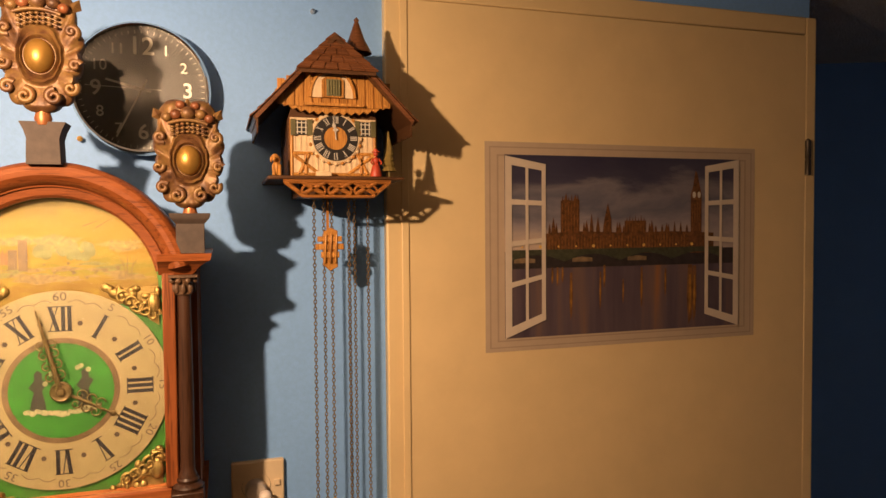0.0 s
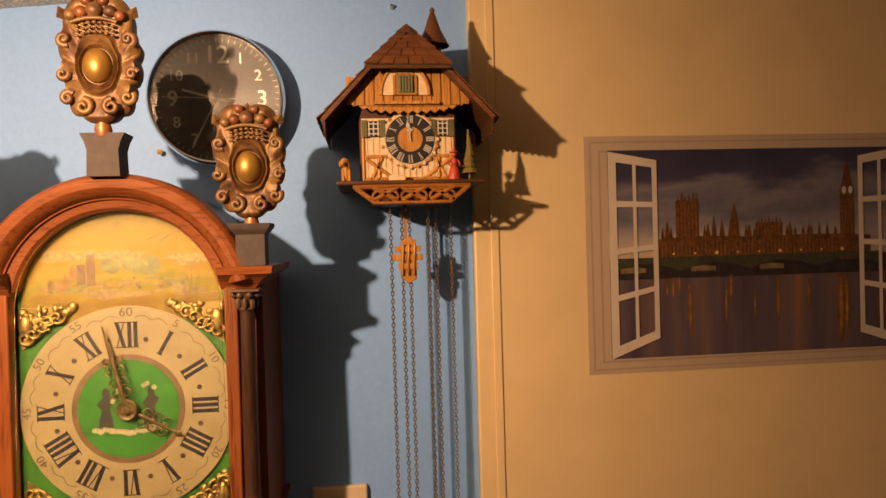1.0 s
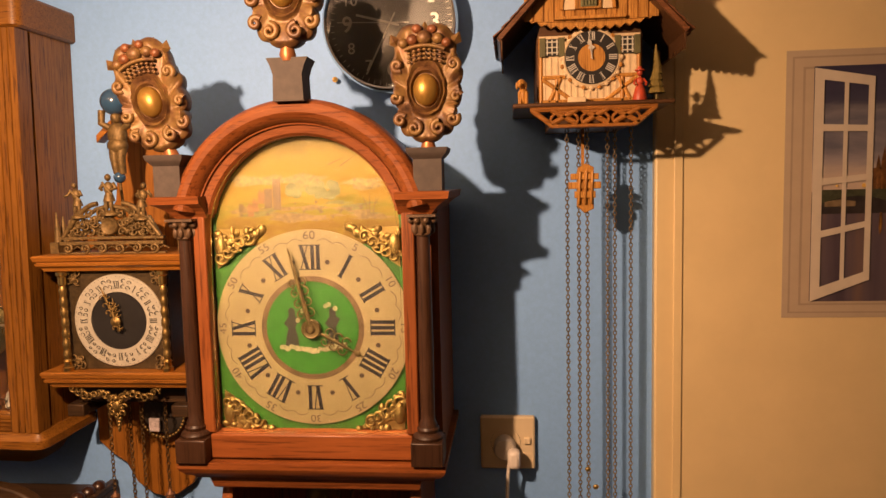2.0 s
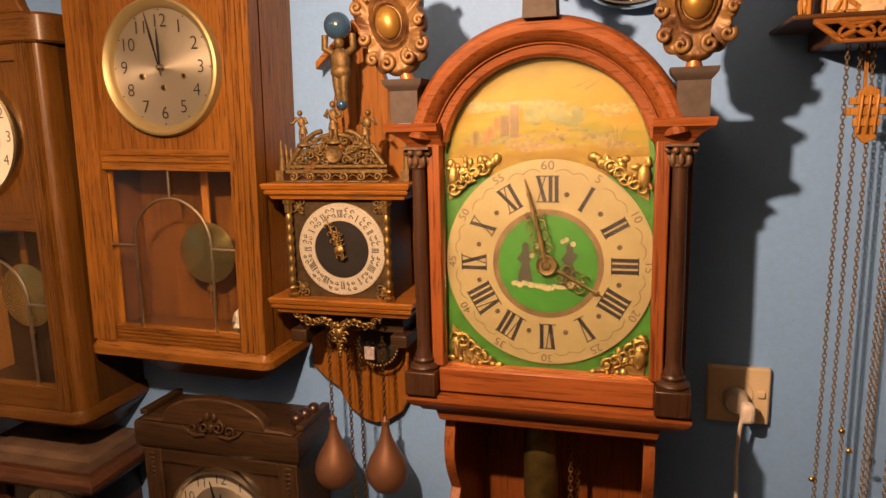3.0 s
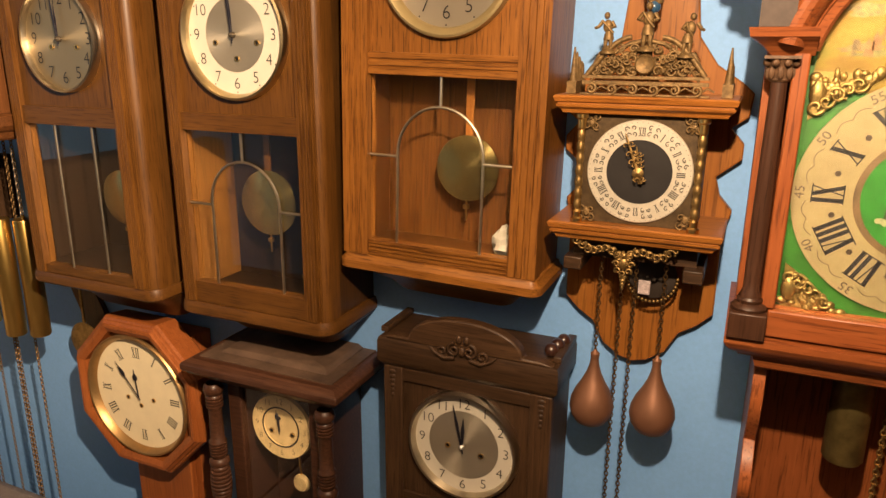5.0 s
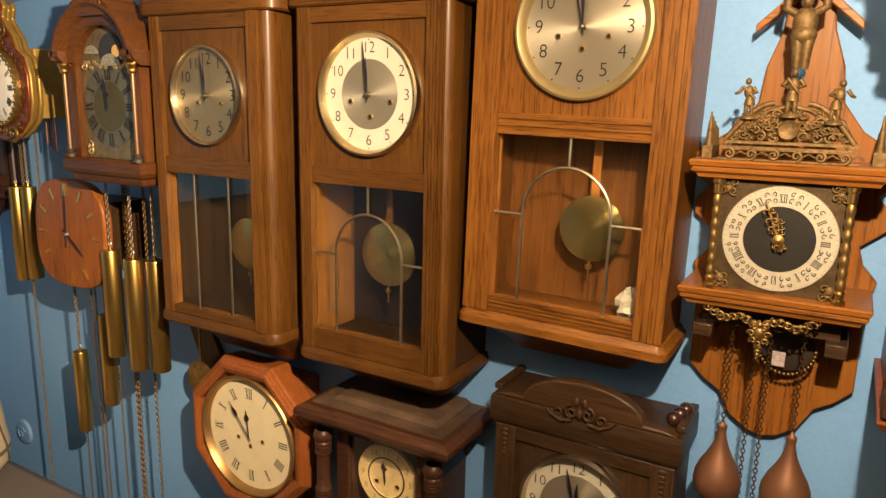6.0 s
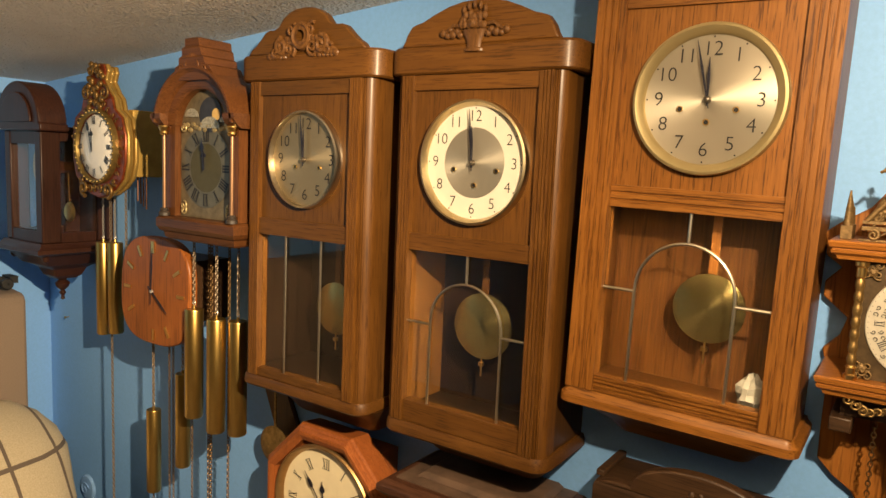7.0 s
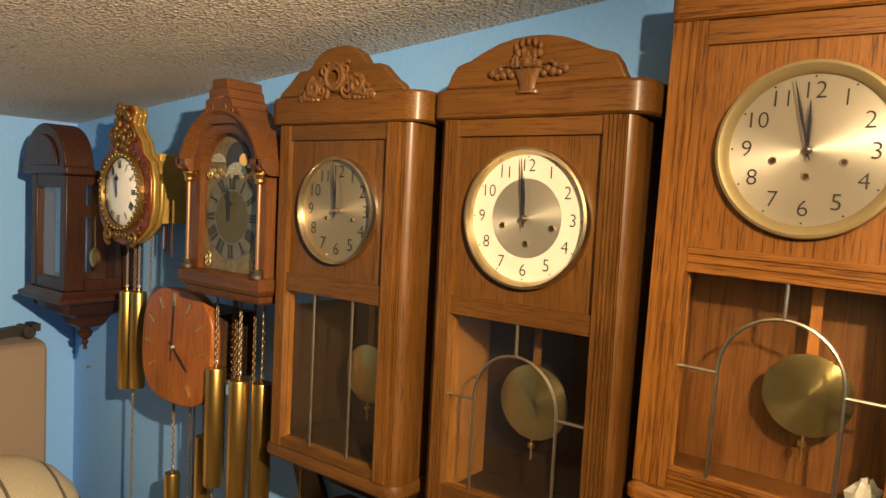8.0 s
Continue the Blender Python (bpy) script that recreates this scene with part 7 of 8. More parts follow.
prof = [(0.082, 0.02), (0.082, 0.004), (0.088, 0.0), (0.1, -0.002), (0.102, -0.008), (0.112, -0.014), (0.118, -0.02), (0.123, -0.02), (0.123, 0.05), (0.082, 0.05)]
part("arch_moulding", Mesh().lathe(prof + [prof[0]], (HC, HY, 1.648), "Y", 48, 8, 172), HOOD_X, t, smooth=25)
for s in (-1, 1):
    a, bb = sorted((HC + s * 0.084, HC + s * 0.112))
    part("door_stile", Mesh().box(a, bb, HY + 0.006, HY + 0.03, 1.4775, 1.66), HOOD, t)
    a, bb = sorted((HC + s * 0.096, HC + s * 0.128))
    part("cornice_end", Mesh().loft([[(x, y, z) for x, y in plan(a, bb, HY - o, yb - 0.03)] for z, o in ((1.655, 0.002), (1.662, 0.012), (1.672, 0.02), (1.682, 0.02))]), HOOD_X, t)
    col = part("column", Mesh().lathe([(0.0038, 0), (0.0038, 0.16)], (HC + s * 0.105, HY - 0.004, 1.489), "Z", 16), plain("pink_brass", (0.3, 0.175, 0.095), 0.32, 0.6), t, "slim brass column")
    part("capital", Mesh().lathe([(0.0065, 0), (0.009, 0.004), (0.008, 0.008), (0.0115, 0.016), (0.0105, 0.019)], (HC + s * 0.105, HY - 0.004, 1.64), "Z", 14), BRASS, col)
    part("column_base", Mesh().lathe([(0.0115, 0), (0.011, 0.006), (0.008, 0.009), (0.009, 0.013), (0.0065, 0.016)], (HC + s * 0.105, HY - 0.004, 1.4775), "Z", 14), EBONY, col)
m = Mesh()
m.loft([[(x, y, z) for x, y in plan(HC - h, HC + h, HY - 0.012 - d, HY + 0.06)] for z, h, d in ((1.745, 0.07, 0.0), (1.762, 0.056, 0.002), (1.77, 0.05, 0.004), (1.774, 0.04, 0.004), (1.786, 0.037, 0.006), (1.79, 0.03, 0.004), (1.804, 0.027, 0.006), (1.808, 0.022, 0.003), (1.822, 0.02, 0.004), (1.824, 0.016, 0.0))])
crest = part("crest", m, HOOD_X, t, "carved shell crest", smooth=25)
m = Mesh()
for k in range(9):
    a = math.pi * (0.1 + 0.8 * k / 8)
    m.ball((HC + 0.02 * math.cos(a), HY - 0.014, 1.766 + 0.024 * math.sin(a)), (0.004, 0.004, 0.009), 8, 6)
for s in (-1, 1):
    m.scroll((HC + s * 0.036, HY - 0.014, 1.766), 0.01, 1.3, 0.0026, 90, s)
part("carving", m, HOOD, crest, smooth=60)
hc = (HC - 0.002, 1.578)
MASK = plain("engraved_silver", (0.5, 0.46, 0.34), 0.4, 0.5, vary=0.5, scale=260, relief=0.6)
DULL = plain("dull_silver_plate", (0.19, 0.15, 0.085), 0.45, 0.4, vary=0.35, scale=70)
plate = part("dial_plate", Mesh().prism([(HC - 0.084, 1.4775), (HC + 0.084, 1.4775)] + [(HC + 0.082 * math.cos(a), 1.648 + 0.082 * math.sin(a)) for a in [math.pi * k / 24 for k in range(25)]], HY + 0.02, HY + 0.024), DULL, t, "engraved silvered dial plate")
ring = part("chapter_ring", Mesh().ring(hc, 0.048, 0.079, HY + 0.0185), plain("grey_silvered_ring", (0.16, 0.145, 0.1), 0.38, 0.5, vary=0.25), plate, "silvered chapter ring")
hours(ring, BLACK, hc, 0.0635, HY + 0.0178, 0.023, "roman", False, 0.15)
part("dial_centre", Mesh().disc(hc, 0.0485, HY + 0.0188), plain("olive_brass", (0.085, 0.075, 0.035), 0.5, 0.3, vary=0.15), plate, "dull olive brass centre")
part("hour_hand", hand(hc, -4, 0.036, HY + 0.014, 0.006, 0.1, "spade"), BLUED, t)
part("minute_hand", hand(hc, -5, 0.06, HY + 0.012, 0.004, 0.1, "spade"), BLUED, t)
part("moon_disc", Mesh().disc((HC + 0.012, 1.682), 0.034, HY + 0.018), plain("moon_disc", (0.03, 0.03, 0.036), 0.4, vary=0.4), plate, "dark moon disc")
for dx, dz, rr in ((-0.045, 1.682, 0.022), (0.012, 1.66, 0.03), (0.058, 1.672, 0.016)):
    part("moon_mask", Mesh().prism([(HC + dx + rr * math.cos(a), dz - 0.004 + rr * 0.75 * math.sin(a)) for a in [math.pi * k / 12 for k in range(13)]], HY + 0.0165, HY + 0.0176), MASK, plate, "engraved silvered mask")
part("moon", Mesh().disc((HC + 0.03, 1.682), 0.012, HY + 0.0172), plain("moon_gold", (0.62, 0.42, 0.14), 0.4, vary=0.2), plate)
m = Mesh()
for k in range(16):
    m.ball((HC - 0.07 + 0.14 * k / 15, HY + 0.019, 1.658 + 0.006 * math.sin(2.4 * k)), (0.008, 0.003, 0.005), 8, 5)
for s in (-1, 1):
    for q in (1.49, 1.5, 1.655):
        m.scroll((HC + s * 0.07, HY + 0.018, q), 0.009, 1.3, 0.0022, 90, s)
part("corner_casting", m, plain("pale_gilt", (0.5, 0.4, 0.2), 0.4, 0.7, vary=0.3), plate, smooth=60)


TUBE = plain("lacquered_brass", (0.46, 0.305, 0.085), 0.31, 0.95, vary=0.08, scale=15)


def weight(parent, x, y, z0, z1, r):
    w2 = part("weight", Mesh().lathe([(0.0005, 0), (r * 0.9, 0), (r, 0.003), (r, z1 - z0 - 0.003), (r * 0.93, z1 - z0), (0.004, z1 - z0 + 0.001), (0.003, z1 - z0 + 0.008)], (x, y, z0), "Z", 32), TUBE, parent, "long brass cylinder weight")
    part("hook", Mesh().tube([(x + 0.004 * math.cos(a), y, z1 + 0.012 + 0.005 * math.sin(a)) for a in [radians(-90 + 30 * k) for k in range(11)]], 0.001, 6), STEEL, w2)


for x, y, z0, z1 in ((-1.762, 0.995, 1.04, 1.278), (-1.688, 0.995, 1.025, 1.268), (-1.648, 1.018, 1.022, 1.266)):
    weight(t, x, y, z0, z1, 0.0195)
    chain("chain", t, x, y, z1 + 0.014, 1.432, CHAIN_STEEL, 0.0085, 0.0012)
for x in (-1.778, -1.769, -1.71):
    chain("chain", t, x, 1.045, 0.3, 1.432, CHAIN_BRASS, 0.0085, 0.0012)
part("pendulum_bob", Mesh().lathe([(0.0005, -0.006), (0.03, -0.005), (0.042, 0), (0.042, 0.003), (0.0005, 0.004)], (-1.615, 1.09, 0.985), "Y", 36), OLD_BRASS, t, "tarnished pendulum bob")
part("pendulum_rod", Mesh().box(-1.618, -1.612, 1.092, 1.095, 1.0, 1.43), OLD_BRASS, t)
part("backboard_tail", Mesh().prism([(HC - 0.05, 1.43), (HC + 0.06, 1.43), (HC + 0.06, 1.1), (HC + 0.1, 1.02), (HC + 0.14, 1.0), (HC + 0.1, 0.93), (HC + 0.05, 0.96), (HC - 0.03, 1.15)], yb - 0.012, yb), WALNUT, t)

# free-form slab clock
SC, SZ = -1.9, 1.297
SLAB = wood("teak_slab", (0.235, 0.07, 0.011), (0.29, 0.094, 0.0165), (0.335, 0.118, 0.024), "Z", fine=0.6)
t = thing("wall_clock", (SC, WALL - 0.001, 1.17), "orange-brown rounded wooden slab clock with gilt batons", "wall clock")
pts = []
for k in range(64):
    a = 2 * math.pi * k / 64
    ca, sa = math.cos(a), math.sin(a)
    q = (abs(ca) ** 3.0 + abs(sa) ** 3.0) ** (-1 / 3.0)
    pts.append((SC + 0.128 * q * ca + 0.006 * sa, SZ + 0.122 * q * sa))
part("slab", Mesh().prism(pts, 0.99, 1.012), SLAB, t, "rounded teak slab", bevel=0.004)
part("movement_case", Mesh().box(SC - 0.07, SC + 0.07, 1.0125, yb, SZ - 0.07, SZ + 0.07), DARK_Z, t)
for k in (1, 2, 3, 5, 6, 8, 9, 10, 11, 0):
    a = radians(90 - 30 * k)
    d, n2 = (math.cos(a), math.sin(a)), (-math.sin(a), math.cos(a))
    r0, r1, hw = 0.086, 0.112, (0.0035 if k else 0.0055)
    part("baton", Mesh().prism([(SC + r * d[0] + s * hw * n2[0], SZ + r * d[1] + s * hw * n2[1]) for r, s in ((r0, -1), (r1, -1), (r1, 1), (r0, 1))], 0.9875, 0.9898), BRASS, t)
part("hour_hand", hand((SC, SZ), 128, 0.07, 0.985, 0.003, 0.25), BLUED, t)
part("minute_hand", hand((SC, SZ), 4, 0.098, 0.983, 0.0025, 0.3), BLUED, t)
part("hand_nut", Mesh().lathe([(0.004, 0.003), (0.0035, -0.002), (0.0005, -0.003)], (SC, 0.984, SZ), "Y", 14), STEEL, t)
for x, y, z0, z1 in ((-1.972, 1.036, 0.79, 0.995), (-1.85, 1.03, 0.89, 1.11)):
    weight(t, x, y, z0, z1, 0.0168)
    chain("chain", t, x, y, z1 + 0.014, 1.2, CHAIN_STEEL, 0.0085, 0.0013)
for x, y in ((-1.995, 1.05), (-1.93, 1.05), (-1.915, 1.05), (-1.83, 1.04)):
    chain("chain", t, x, y, 0.45, 1.2, CHAIN_BRASS, 0.0072, 0.0009)

# gilt clock with white dial
GC, GY, GZ = -2.115, 0.985, 1.612
t = thing("wall_clock", (GC, WALL - 0.001, 1.49), "gilt baroque wall clock with white enamel dial", "wall clock")
face = part("dial", Mesh().lathe([(0.0005, -0.008), (0.04, -0.006), (0.07, -0.001), (0.077, 0.004)], (GC, GY, GZ), "Y", 48), WHITE, t, "white enamel dial", smooth=60)
hours(face, BLACK, (GC, GZ), 0.061, GY - 0.0068, 0.017, "roman", False, 0.15)
part("bead_ring", Mesh().lathe([(0.077, 0), (0.079, -0.007), (0.083, -0.009), (0.087, -0.005), (0.088, 0.006)], (GC, GY, GZ), "Y", 48), GILT, t)
for k in range(36):
    a = 2 * math.pi * k / 36
    part("bead", Mesh().ball((GC + 0.0825 * math.cos(a), GY - 0.009, GZ + 0.0825 * math.sin(a)), 0.0026, 8, 5), GILT, t)
part("hour_hand", hand((GC, GZ), -3, 0.042, GY - 0.012, 0.0055, 0.25, "spade"), BLACK, t)
part("minute_hand", hand((GC, GZ), -16, 0.066, GY - 0.014, 0.004, 0.2, "spade"), BLACK, t)
RED_LACQ = plain("red_gilt_lacquer", (0.2, 0.042, 0.012), 0.3, 0.4, vary=0.5, scale=60)
RIM_GILT = plain("side_gilt", (0.4, 0.26, 0.065), 0.4, 0.55, vary=0.2, scale=60)
hp = [(0.0, 1.803), (0.03, 1.8), (0.036, 1.785), (0.026, 1.765), (0.045, 1.74), (0.062, 1.725), (0.07, 1.7), (0.1, 1.68), (0.112, 1.64), (0.112, 1.58), (0.1, 1.54), (0.07, 1.515), (0.035, 1.498), (0.0, 1.492)]
part("surround", Mesh().prism([(GC + a, z) for a, z in hp] + [(GC - a, z) for a, z in reversed(hp[1:-1])], GY + 0.003, GY + 0.009), RED_LACQ, t, "red-gold lacquered surround", bevel=0.004)
for k, y0, y1 in ((1.02, 0.0092, 0.02), (0.93, 0.0202, 0.03), (0.97, 0.0302, 0.04)):
    half2 = [(a * k, 1.647 + (z - 1.647) * (0.5 + 0.5 * k)) for a, z in hp]
    part("gilt_rim", Mesh().prism([(GC + a, z) for a, z in half2] + [(GC - a, z) for a, z in reversed(half2[1:-1])], GY + y0, GY + y1), RIM_GILT, t, "stepped gilded side", bevel=0.003)
m = Mesh()
rnd = random.Random(21)
for k in range(30):
    a = 2 * math.pi * k / 30
    rr = 0.1 + 0.006 * math.sin(5 * a)
    zz = GZ + rr * 1.02 * math.sin(a)
    m.scroll((GC + rr * math.cos(a), GY + 0.0015, zz), 0.0058 if math.sin(a) > -0.6 else 0.009, 1.2, 0.0016 if math.sin(a) > -0.6 else 0.0028, math.degrees(a), 1 if k % 2 else -1, 14)
for k in range(26):
    q = k / 25
    m.ball((GC + (rnd.random() - 0.5) * 0.09 * (1 - 0.5 * q), GY + 0.0, 1.7 + 0.1 * q), (0.008, 0.006, 0.008), 9, 6)
for s in (-1, 1):
    m.scroll((GC + s * 0.038, GY - 0.001, 1.735), 0.017, 1.4, 0.0032, 90, -s)
    m.scroll((GC + s * 0.018, GY - 0.001, 1.785), 0.012, 1.3, 0.0028, 90, s)
    m.scroll((GC + s * 0.05, GY - 0.002, 1.512), 0.018, 1.3, 0.005, -90, s)
part("gilt_carving", m, plain("dark_gilt", (0.2, 0.115, 0.03), 0.42, 0.6, vary=0.45, scale=130), t, "gilded scrolls and flowers", smooth=60)
part("movement_case", Mesh().box(GC - 0.085, GC + 0.085, GY + 0.0402, yb - 0.03, 1.545, 1.7), plain("brass_sheet", (0.5, 0.33, 0.08), 0.4, 0.4, vary=0.15), t, "brass movement case", bevel=0.003)
for x, z0, z1 in ((-2.205, 1.137, 1.374), (-2.152, 1.148, 1.378)):
    weight(t, x, 1.05, z0, z1, 0.0182)
    chain("chain", t, x, 1.05, z1 + 0.014, 1.53, STEEL, 0.0065, 0.0008)
for x in (-2.188, -2.12):
    chain("chain", t, x, 1.06, 0.35 if x < -2.15 else 1.2, 1.53, CHAIN_STEEL, 0.0085, 0.0013)
for k in range(4):
    part("chime_rod", Mesh().tube([(GC + 0.03 + 0.012 * k, 1.07, 1.485 - 0.006 * k), (GC + 0.03 + 0.012 * k, 1.07, 1.546)], 0.0018, 8), COPPER, t)

# dark arched clock in the corner
BC, BY = -2.40, 0.945
BM = (BY + WALL) / 2          # middle of its depth
VDZ = wood("aged_mahogany", (0.019, 0.0068, 0.004), (0.037, 0.0132, 0.0072), (0.058, 0.022, 0.0115), "Z", rough=0.4)
t = thing("wall_clock", (BC, WALL - 0.001, 1.2), "dark mahogany wall clock with an arched hood and glazed sides", "wall clock")
part("hood", Mesh().prism([(BC - 0.125, 1.632), (BC + 0.125, 1.632), (BC + 0.125, 1.65)] + [(BC + 0.118 * math.cos(a), 1.65 + 0.1 * math.sin(a)) for a in [math.pi * k / 24 for k in range(25)]] + [(BC - 0.125, 1.65)], BY - 0.012, BY + 0.06), VDZ, t, bevel=0.004)
part("top_board", Mesh().box(BC - 0.102, BC + 0.102, BY + 0.0602, yb, 1.632, 1.645), VDZ, t, bevel=0.002)
part("hood_panel", Mesh().prism([(BC + 0.085 * math.cos(a), 1.652 + 0.072 * math.sin(a)) for a in [math.pi * k / 20 for k in range(21)]], BY - 0.018, BY - 0.0122), VDZ, t, bevel=0.002)
for s in (-1, 1):
    for y0, y1 in ((BY, BY + 0.05), (yb - 0.05, yb)):
        a, bb = sorted((BC + s * 0.1, BC + s * 0.068))
        part("corner_post", Mesh().box(a, bb, y0, y1, 1.36, 1.6315), VDZ, t, bevel=0.003)
    a, bb = sorted((BC + s * 0.0905, BC + s * 0.0885))
    part("side_glass", Mesh().box(a, bb, BY + 0.05, yb - 0.05, 1.385, 1.61), PANE, t)
    for z0, z1 in ((1.36, 1.385), (1.61, 1.6315)):
        a, bb = sorted((BC + s * 0.097, BC + s * 0.08))
        part("side_rail", Mesh().box(a, bb, BY + 0.05, yb - 0.05, z0, z1), VDZ, t)
for z0, z1 in ((1.36, 1.388), (1.6, 1.6315)):
    part("front_rail", Mesh().box(BC - 0.078, BC + 0.078, BY + 0.002, BY + 0.02, z0, z1), VDZ, t)
part("front_glass", Mesh().box(BC - 0.078, BC + 0.078, BY + 0.01, BY + 0.012, 1.388, 1.6), PANE, t)
part("back_panel", Mesh().box(BC - 0.078, BC + 0.078, yb - 0.01, yb, 1.36, 1.63), VDZ, t)
face = part("dial", Mesh().lathe([(0.0005, 0), (0.058, -0.001), (0.062, -0.004), (0.065, 0.004)], (BC, BY + 0.06, 1.545), "Y", 40), SILVERED, t, "pale silvered dial")
hours(face, BLACK, (BC, 1.545), 0.046, BY + 0.058, 0.014, "roman", False, 0.14)
part("dial_arm", Mesh().box(BC - 0.015, BC + 0.015, BY + 0.065, yb - 0.011, 1.53, 1.56), VDZ, t)
part("pendulum_bob", Mesh().lathe([(0.0005, -0.006), (0.02, -0.005), (0.026, 0), (0.026, 0.003)], (BC + 0.02, BY + 0.11, 1.43), "Y", 30), BRASS, t, "brass pendulum bob")
part("pendulum_rod", Mesh().tube([(BC + 0.02, BY + 0.112, 1.43), (BC + 0.012, BY + 0.112, 1.55)], 0.0014, 8), OLD_BRASS, t)
m = Mesh()
moulding(m, BC - 0.1, BC + 0.1, BY, yb, [(1.33, 0.012), (1.336, 0.022), (1.345, 0.022), (1.35, 0.012), (1.3595, 0.006)])
part("base_moulding", m, VDZ, t)
m = Mesh()
m.loft([[(x, y, z) for x, y in plan(BC - h, BC + h, BM - d, min(BM + d, yb), 0.006)] for z, h, d in ((1.258, 0.026, 0.026), (1.266, 0.036, 0.036), (1.285, 0.045, 0.045), (1.292, 0.055, 0.055), (1.3, 0.075, 0.075), (1.3295, 0.1, 0.1))])
part("drop_block", m, VDZ, t, smooth=25)
part("drop_finial", Mesh().lathe([(0.0005, -0.06), (0.006, -0.056), (0.004, -0.048), (0.009, -0.04), (0.005, -0.034), (0.016, -0.024), (0.019, -0.014), (0.01, -0.006), (0.012, 0.0)], (BC, BM, 1.2575), "Z", 20), VDZ, t, "turned drop finial", smooth=60)
for s in (-1, 1):
    part("corner_knob", Mesh().lathe([(0.0005, -0.02), (0.008, -0.014), (0.01, -0.004), (0.012, 0.0)], (BC + s * 0.09, BY + 0.012, 1.3295), "Z", 14), VDZ, t)
t.scale = (0.93, 0.97, 1.03)


# ---- the bed end of the room ----
GREY_CLOTH = plain("grey_brown_cloth", (0.25, 0.19, 0.14), 0.85, vary=0.12, scale=350, relief=0.4)
DARK_CLOTH = plain("dark_blanket", (0.15, 0.125, 0.115), 0.9, vary=0.2, scale=250, relief=0.4)
t = thing("bed", (-2.0, 0.4, 0), "bed with a grey-brown upholstered headboard and dark cover", "bed")
part("headboard", Mesh().prism([(-2.62, 0.0), (-2.5, 0.0), (-2.5, 1.19), (-2.515, 1.207), (-2.6, 1.215), (-2.62, 1.2)], -0.6, 1.0), GREY_CLOTH, t, "upholstered headboard", bevel=0.014)
part("base", Mesh().box(-2.499, -1.45, -0.6, 1.0, 0.1, 0.42), DARK_CLOTH, t, bevel=0.01)
part("cover", Mesh().box(-2.499, -1.44, -0.61, 1.02, 0.421, 0.63), DARK_CLOTH, t, "dark grey cover", bevel=0.03)
for x in (-2.4, -1.55):
    for y in (-0.5, 0.9):
        part("leg", Mesh().box(x - 0.03, x + 0.03, y - 0.03, y + 0.03, 0, 0.0995), DARK, t)

m, nt, b = shader("plaid_cotton", 0.85)
sep = nt.nodes.new("ShaderNodeSeparateXYZ")
nt.links.new(coords(nt), sep.inputs[0])
masks = []
for axis, off in (("Y", 0.02), ("Z", 0.05)):
    ad = node(nt, "ShaderNodeMath")
    ad.operation = "ADD"
    ad.inputs[1].default_value = 5.0 + off
    nt.links.new(sep.outputs[axis], ad.inputs[0])
    md = node(nt, "ShaderNodeMath")
    md.operation = "MODULO"
    md.inputs[1].default_value = 0.125
    nt.links.new(ad.outputs[0], md.inputs[0])
    lt = node(nt, "ShaderNodeMath")
    lt.operation = "LESS_THAN"
    lt.inputs[1].default_value = 0.009
    nt.links.new(md.outputs[0], lt.inputs[0])
    masks.append(lt)
mxm = node(nt, "ShaderNodeMath")
mxm.operation = "MAXIMUM"
nt.links.new(masks[0].outputs[0], mxm.inputs[0])
nt.links.new(masks[1].outputs[0], mxm.inputs[1])
nz = node(nt, "ShaderNodeTexNoise", Scale=300.0, Detail=3)
nt.links.new(coords(nt), nz.inputs["Vector"])
r0 = ramp(nt, nz.outputs[0], [(0.3, (0.44, 0.37, 0.24)), (0.7, (0.56, 0.48, 0.33))])
mix = nt.nodes.new("ShaderNodeMixRGB")
nt.links.new(mxm.outputs[0], mix.inputs[0])
nt.links.new(r0.outputs[0], mix.inputs[1])
mix.inputs[2].default_value = (0.13, 0.1, 0.075, 1)
nt.links.new(mix.outputs[0], b.inputs["Base Color"])
bump(nt, b, nz.outputs[0], 0.4, 0.001)
PLAID = m
pm = Mesh()
rings = []
rnd = random.Random(2)
N, K = 28, 14
for j in range(K + 1):
    v = -1 + 2 * j / K
    ring = []
    for i in range(N):
        a = 2 * math.pi * i / N
        cy, cz = math.cos(a), math.sin(a)
        q = (abs(cy) ** 3.4 + abs(cz) ** 3.4) ** (-1 / 3.4)
        k = math.sqrt(max(0.0, 1 - abs(v) ** 2.2)) * 0.5 + 0.5 if abs(v) < 1 else 0.5
        rr = q * (0.35 + 0.65 * math.sqrt(max(0, 1 - v * v))) if abs(v) < 1 else q * 0.35
        wob = 1 + 0.025 * math.sin(3 * a + 2 * v) + 0.015 * math.sin(7 * a)
        ring.append((-2.34 + 0.14 * v - 0.12 * rr * cz, 0.725 + 0.285 * rr * cy * wob, 0.785 + 0.16 * rr * cz * wob))
    rings.append(ring)
pm.loft(rings)
tagged(part("pillow", pm, PLAID, None, smooth=70, at=(-2.34, 0.725, 0.63)), "cream pillow with brown check lines, leaning on the headboard", "pillow")

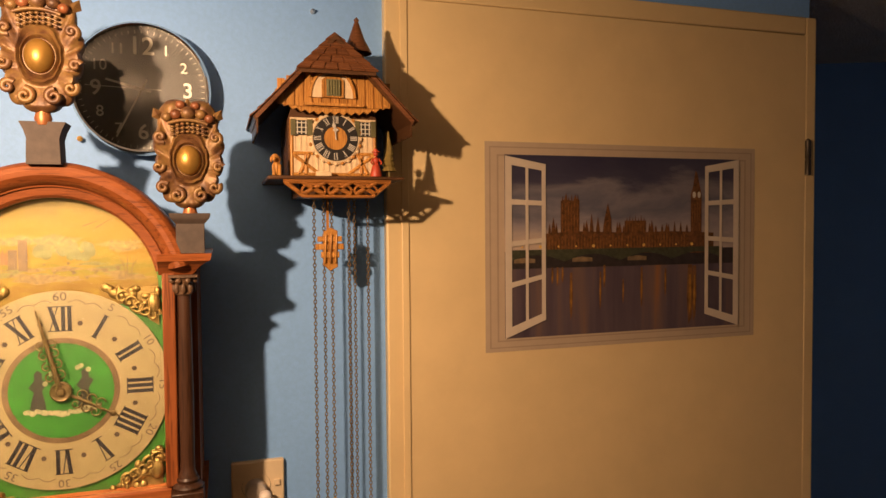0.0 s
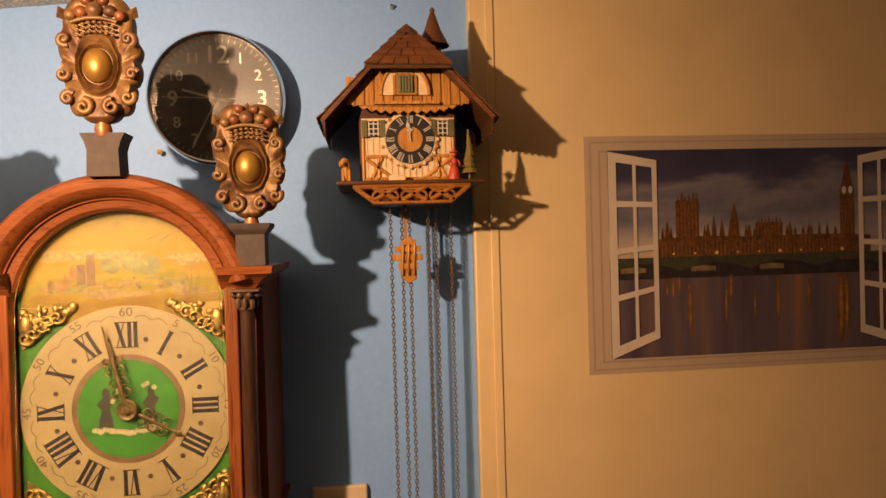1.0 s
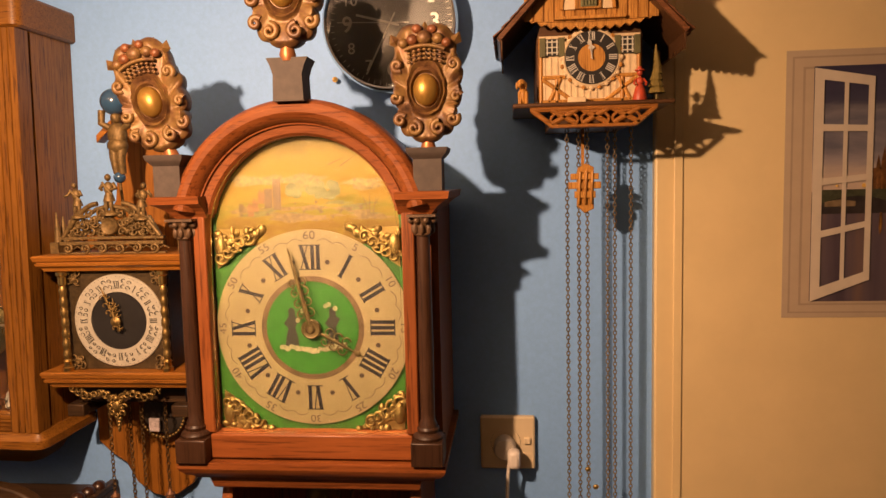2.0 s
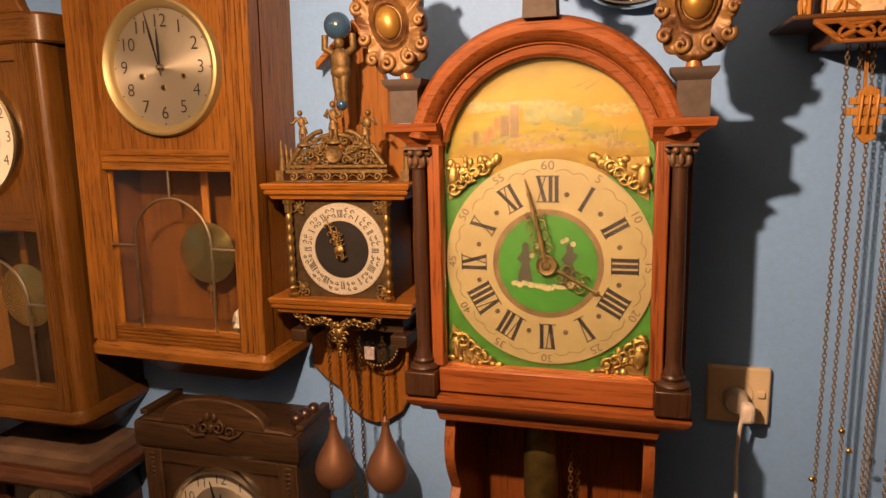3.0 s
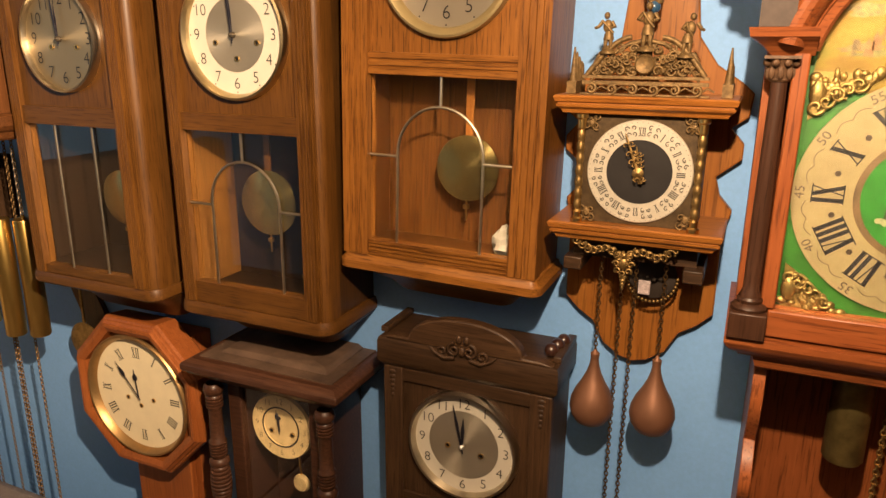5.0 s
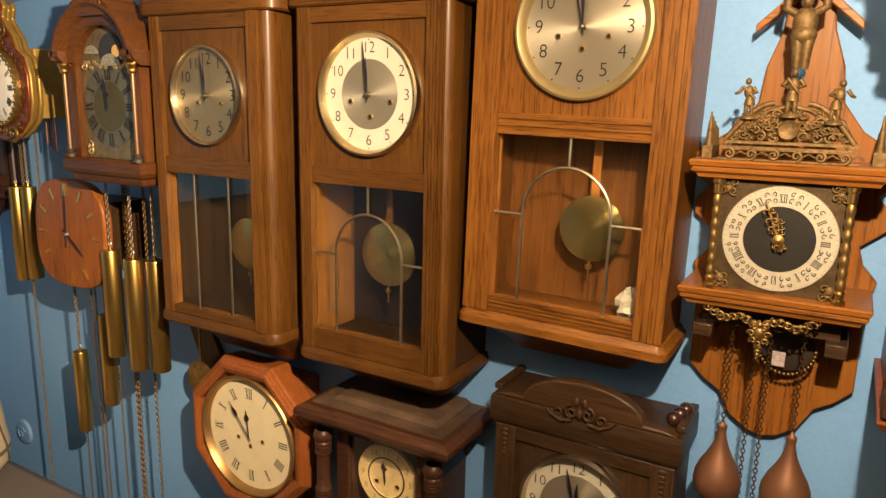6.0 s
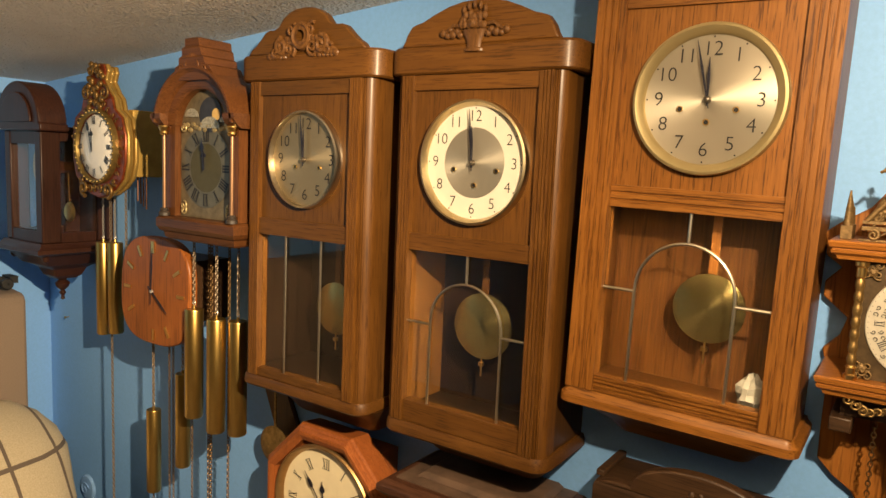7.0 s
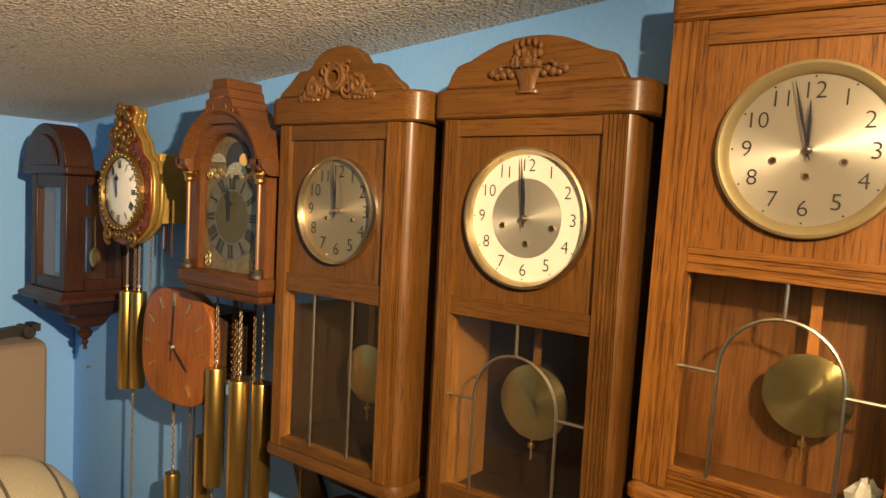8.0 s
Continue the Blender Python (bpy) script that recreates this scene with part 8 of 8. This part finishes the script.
# toy car on the headboard
RED_TOY = plain("red_toy_plastic", (0.5, 0.03, 0.02), 0.25, vary=0.05)
TYRE = plain("black_rubber", (0.02, 0.02, 0.02), 0.6)
t = thing("toy_car", (-2.56, 0.885, 1.217), "small red and black toy racing car on the headboard", "toy car")
RACER = ((0.79, 0.006, 1.229), (0.84, 0.01, 1.234), (0.87, 0.016, 1.24), (0.91, 0.018, 1.243), (0.94, 0.008, 1.248), (0.98, 0.006, 1.236))
for nm, rows, mt, lab in (("nose", RACER[:3], RED_TOY, "red nose"), ("body", RACER[2:], TYRE, "black racing body")):
    hull = Mesh()
    hull.loft([[(-2.56 - w2, y, 1.222), (-2.56 + w2, y, 1.222), (-2.56 + w2 * 0.8, y, z), (-2.56 - w2 * 0.8, y, z)] for y, w2, z in rows])
    part(nm, hull, mt, t, lab)
part("rear_wing", Mesh().box(-2.585, -2.535, 0.975, 0.995, 1.247, 1.251).box(-2.5845, -2.582, 0.974, 0.9945, 1.232, 1.2469).box(-2.538, -2.5355, 0.974, 0.9945, 1.232, 1.2469), TYRE, t, "black rear wing")
part("front_wing", Mesh().box(-2.588, -2.532, 0.785, 0.802, 1.221, 1.224), TYRE, t)
for y, r in ((0.825, 0.0125), (0.965, 0.0155)):
    for s in (-1, 1):
        wh = part("wheel", Mesh().lathe([(0.003, -0.008), (r * 0.8, -0.008), (r, -0.005), (r, 0.005), (r * 0.8, 0.008), (0.003, 0.008)], (-2.56 + s * 0.026, y, 1.2165 + r), "X", 18), TYRE, t, "black wheel")

# crumpled paper inside the oak clock
t = Mesh()
rnd = random.Random(9)
rings = []
for j in range(9):
    a = -math.pi / 2 + math.pi * j / 8
    c2 = max(math.cos(a), 0.1)
    ring = []
    for i in range(14):
        k = 0.6 + 0.75 * rnd.random()
        ring.append((-0.668 + 0.021 * k * c2 * math.cos(2 * math.pi * i / 14), 1.062 + 0.018 * k * c2 * math.sin(2 * math.pi * i / 14), 1.322 + 0.024 * (0.65 + 0.55 * rnd.random()) * math.sin(a)))
    rings.append(ring)
t.loft(rings)
tagged(part("paper", t, plain("white_paper", (0.36, 0.33, 0.27), 0.7), None, smooth=10, at=(-0.667, 1.068, 1.3)), "crumpled white paper lying inside the oak clock", "paper")
# small fittings on the wall
for x, z in ((-0.193, 1.777), (-2.554, 1.111)):
    tagged(part("nail", Mesh().lathe([(0.0005, -0.012), (0.004, -0.011), (0.004, -0.009), (0.0015, -0.008), (0.0015, 0)], (x, WALL - 0.0005, z), "Y", 12), BRASS, None, at=(x, WALL, z)), "small brass nail in the blue wall", "nail")
ps = thing("wall_plate", (-2.46, WALL, 0.61), "round clear plastic plate on the blue wall", "wall plate")
part("disc", Mesh().lathe([(0.0005, -0.006), (0.02, -0.008), (0.034, -0.006), (0.04, 0)], (-2.46, WALL - 0.0005, 0.61), "Y", 28), plain("pale_blue_plastic", (0.25, 0.44, 0.8), 0.15, vary=0.1), ps)
part("knob", Mesh().scroll((-2.46, WALL - 0.011, 0.61), 0.02, 1.5, 0.0016, 20, 1), bpy.data.materials["pale_blue_plastic"], ps)
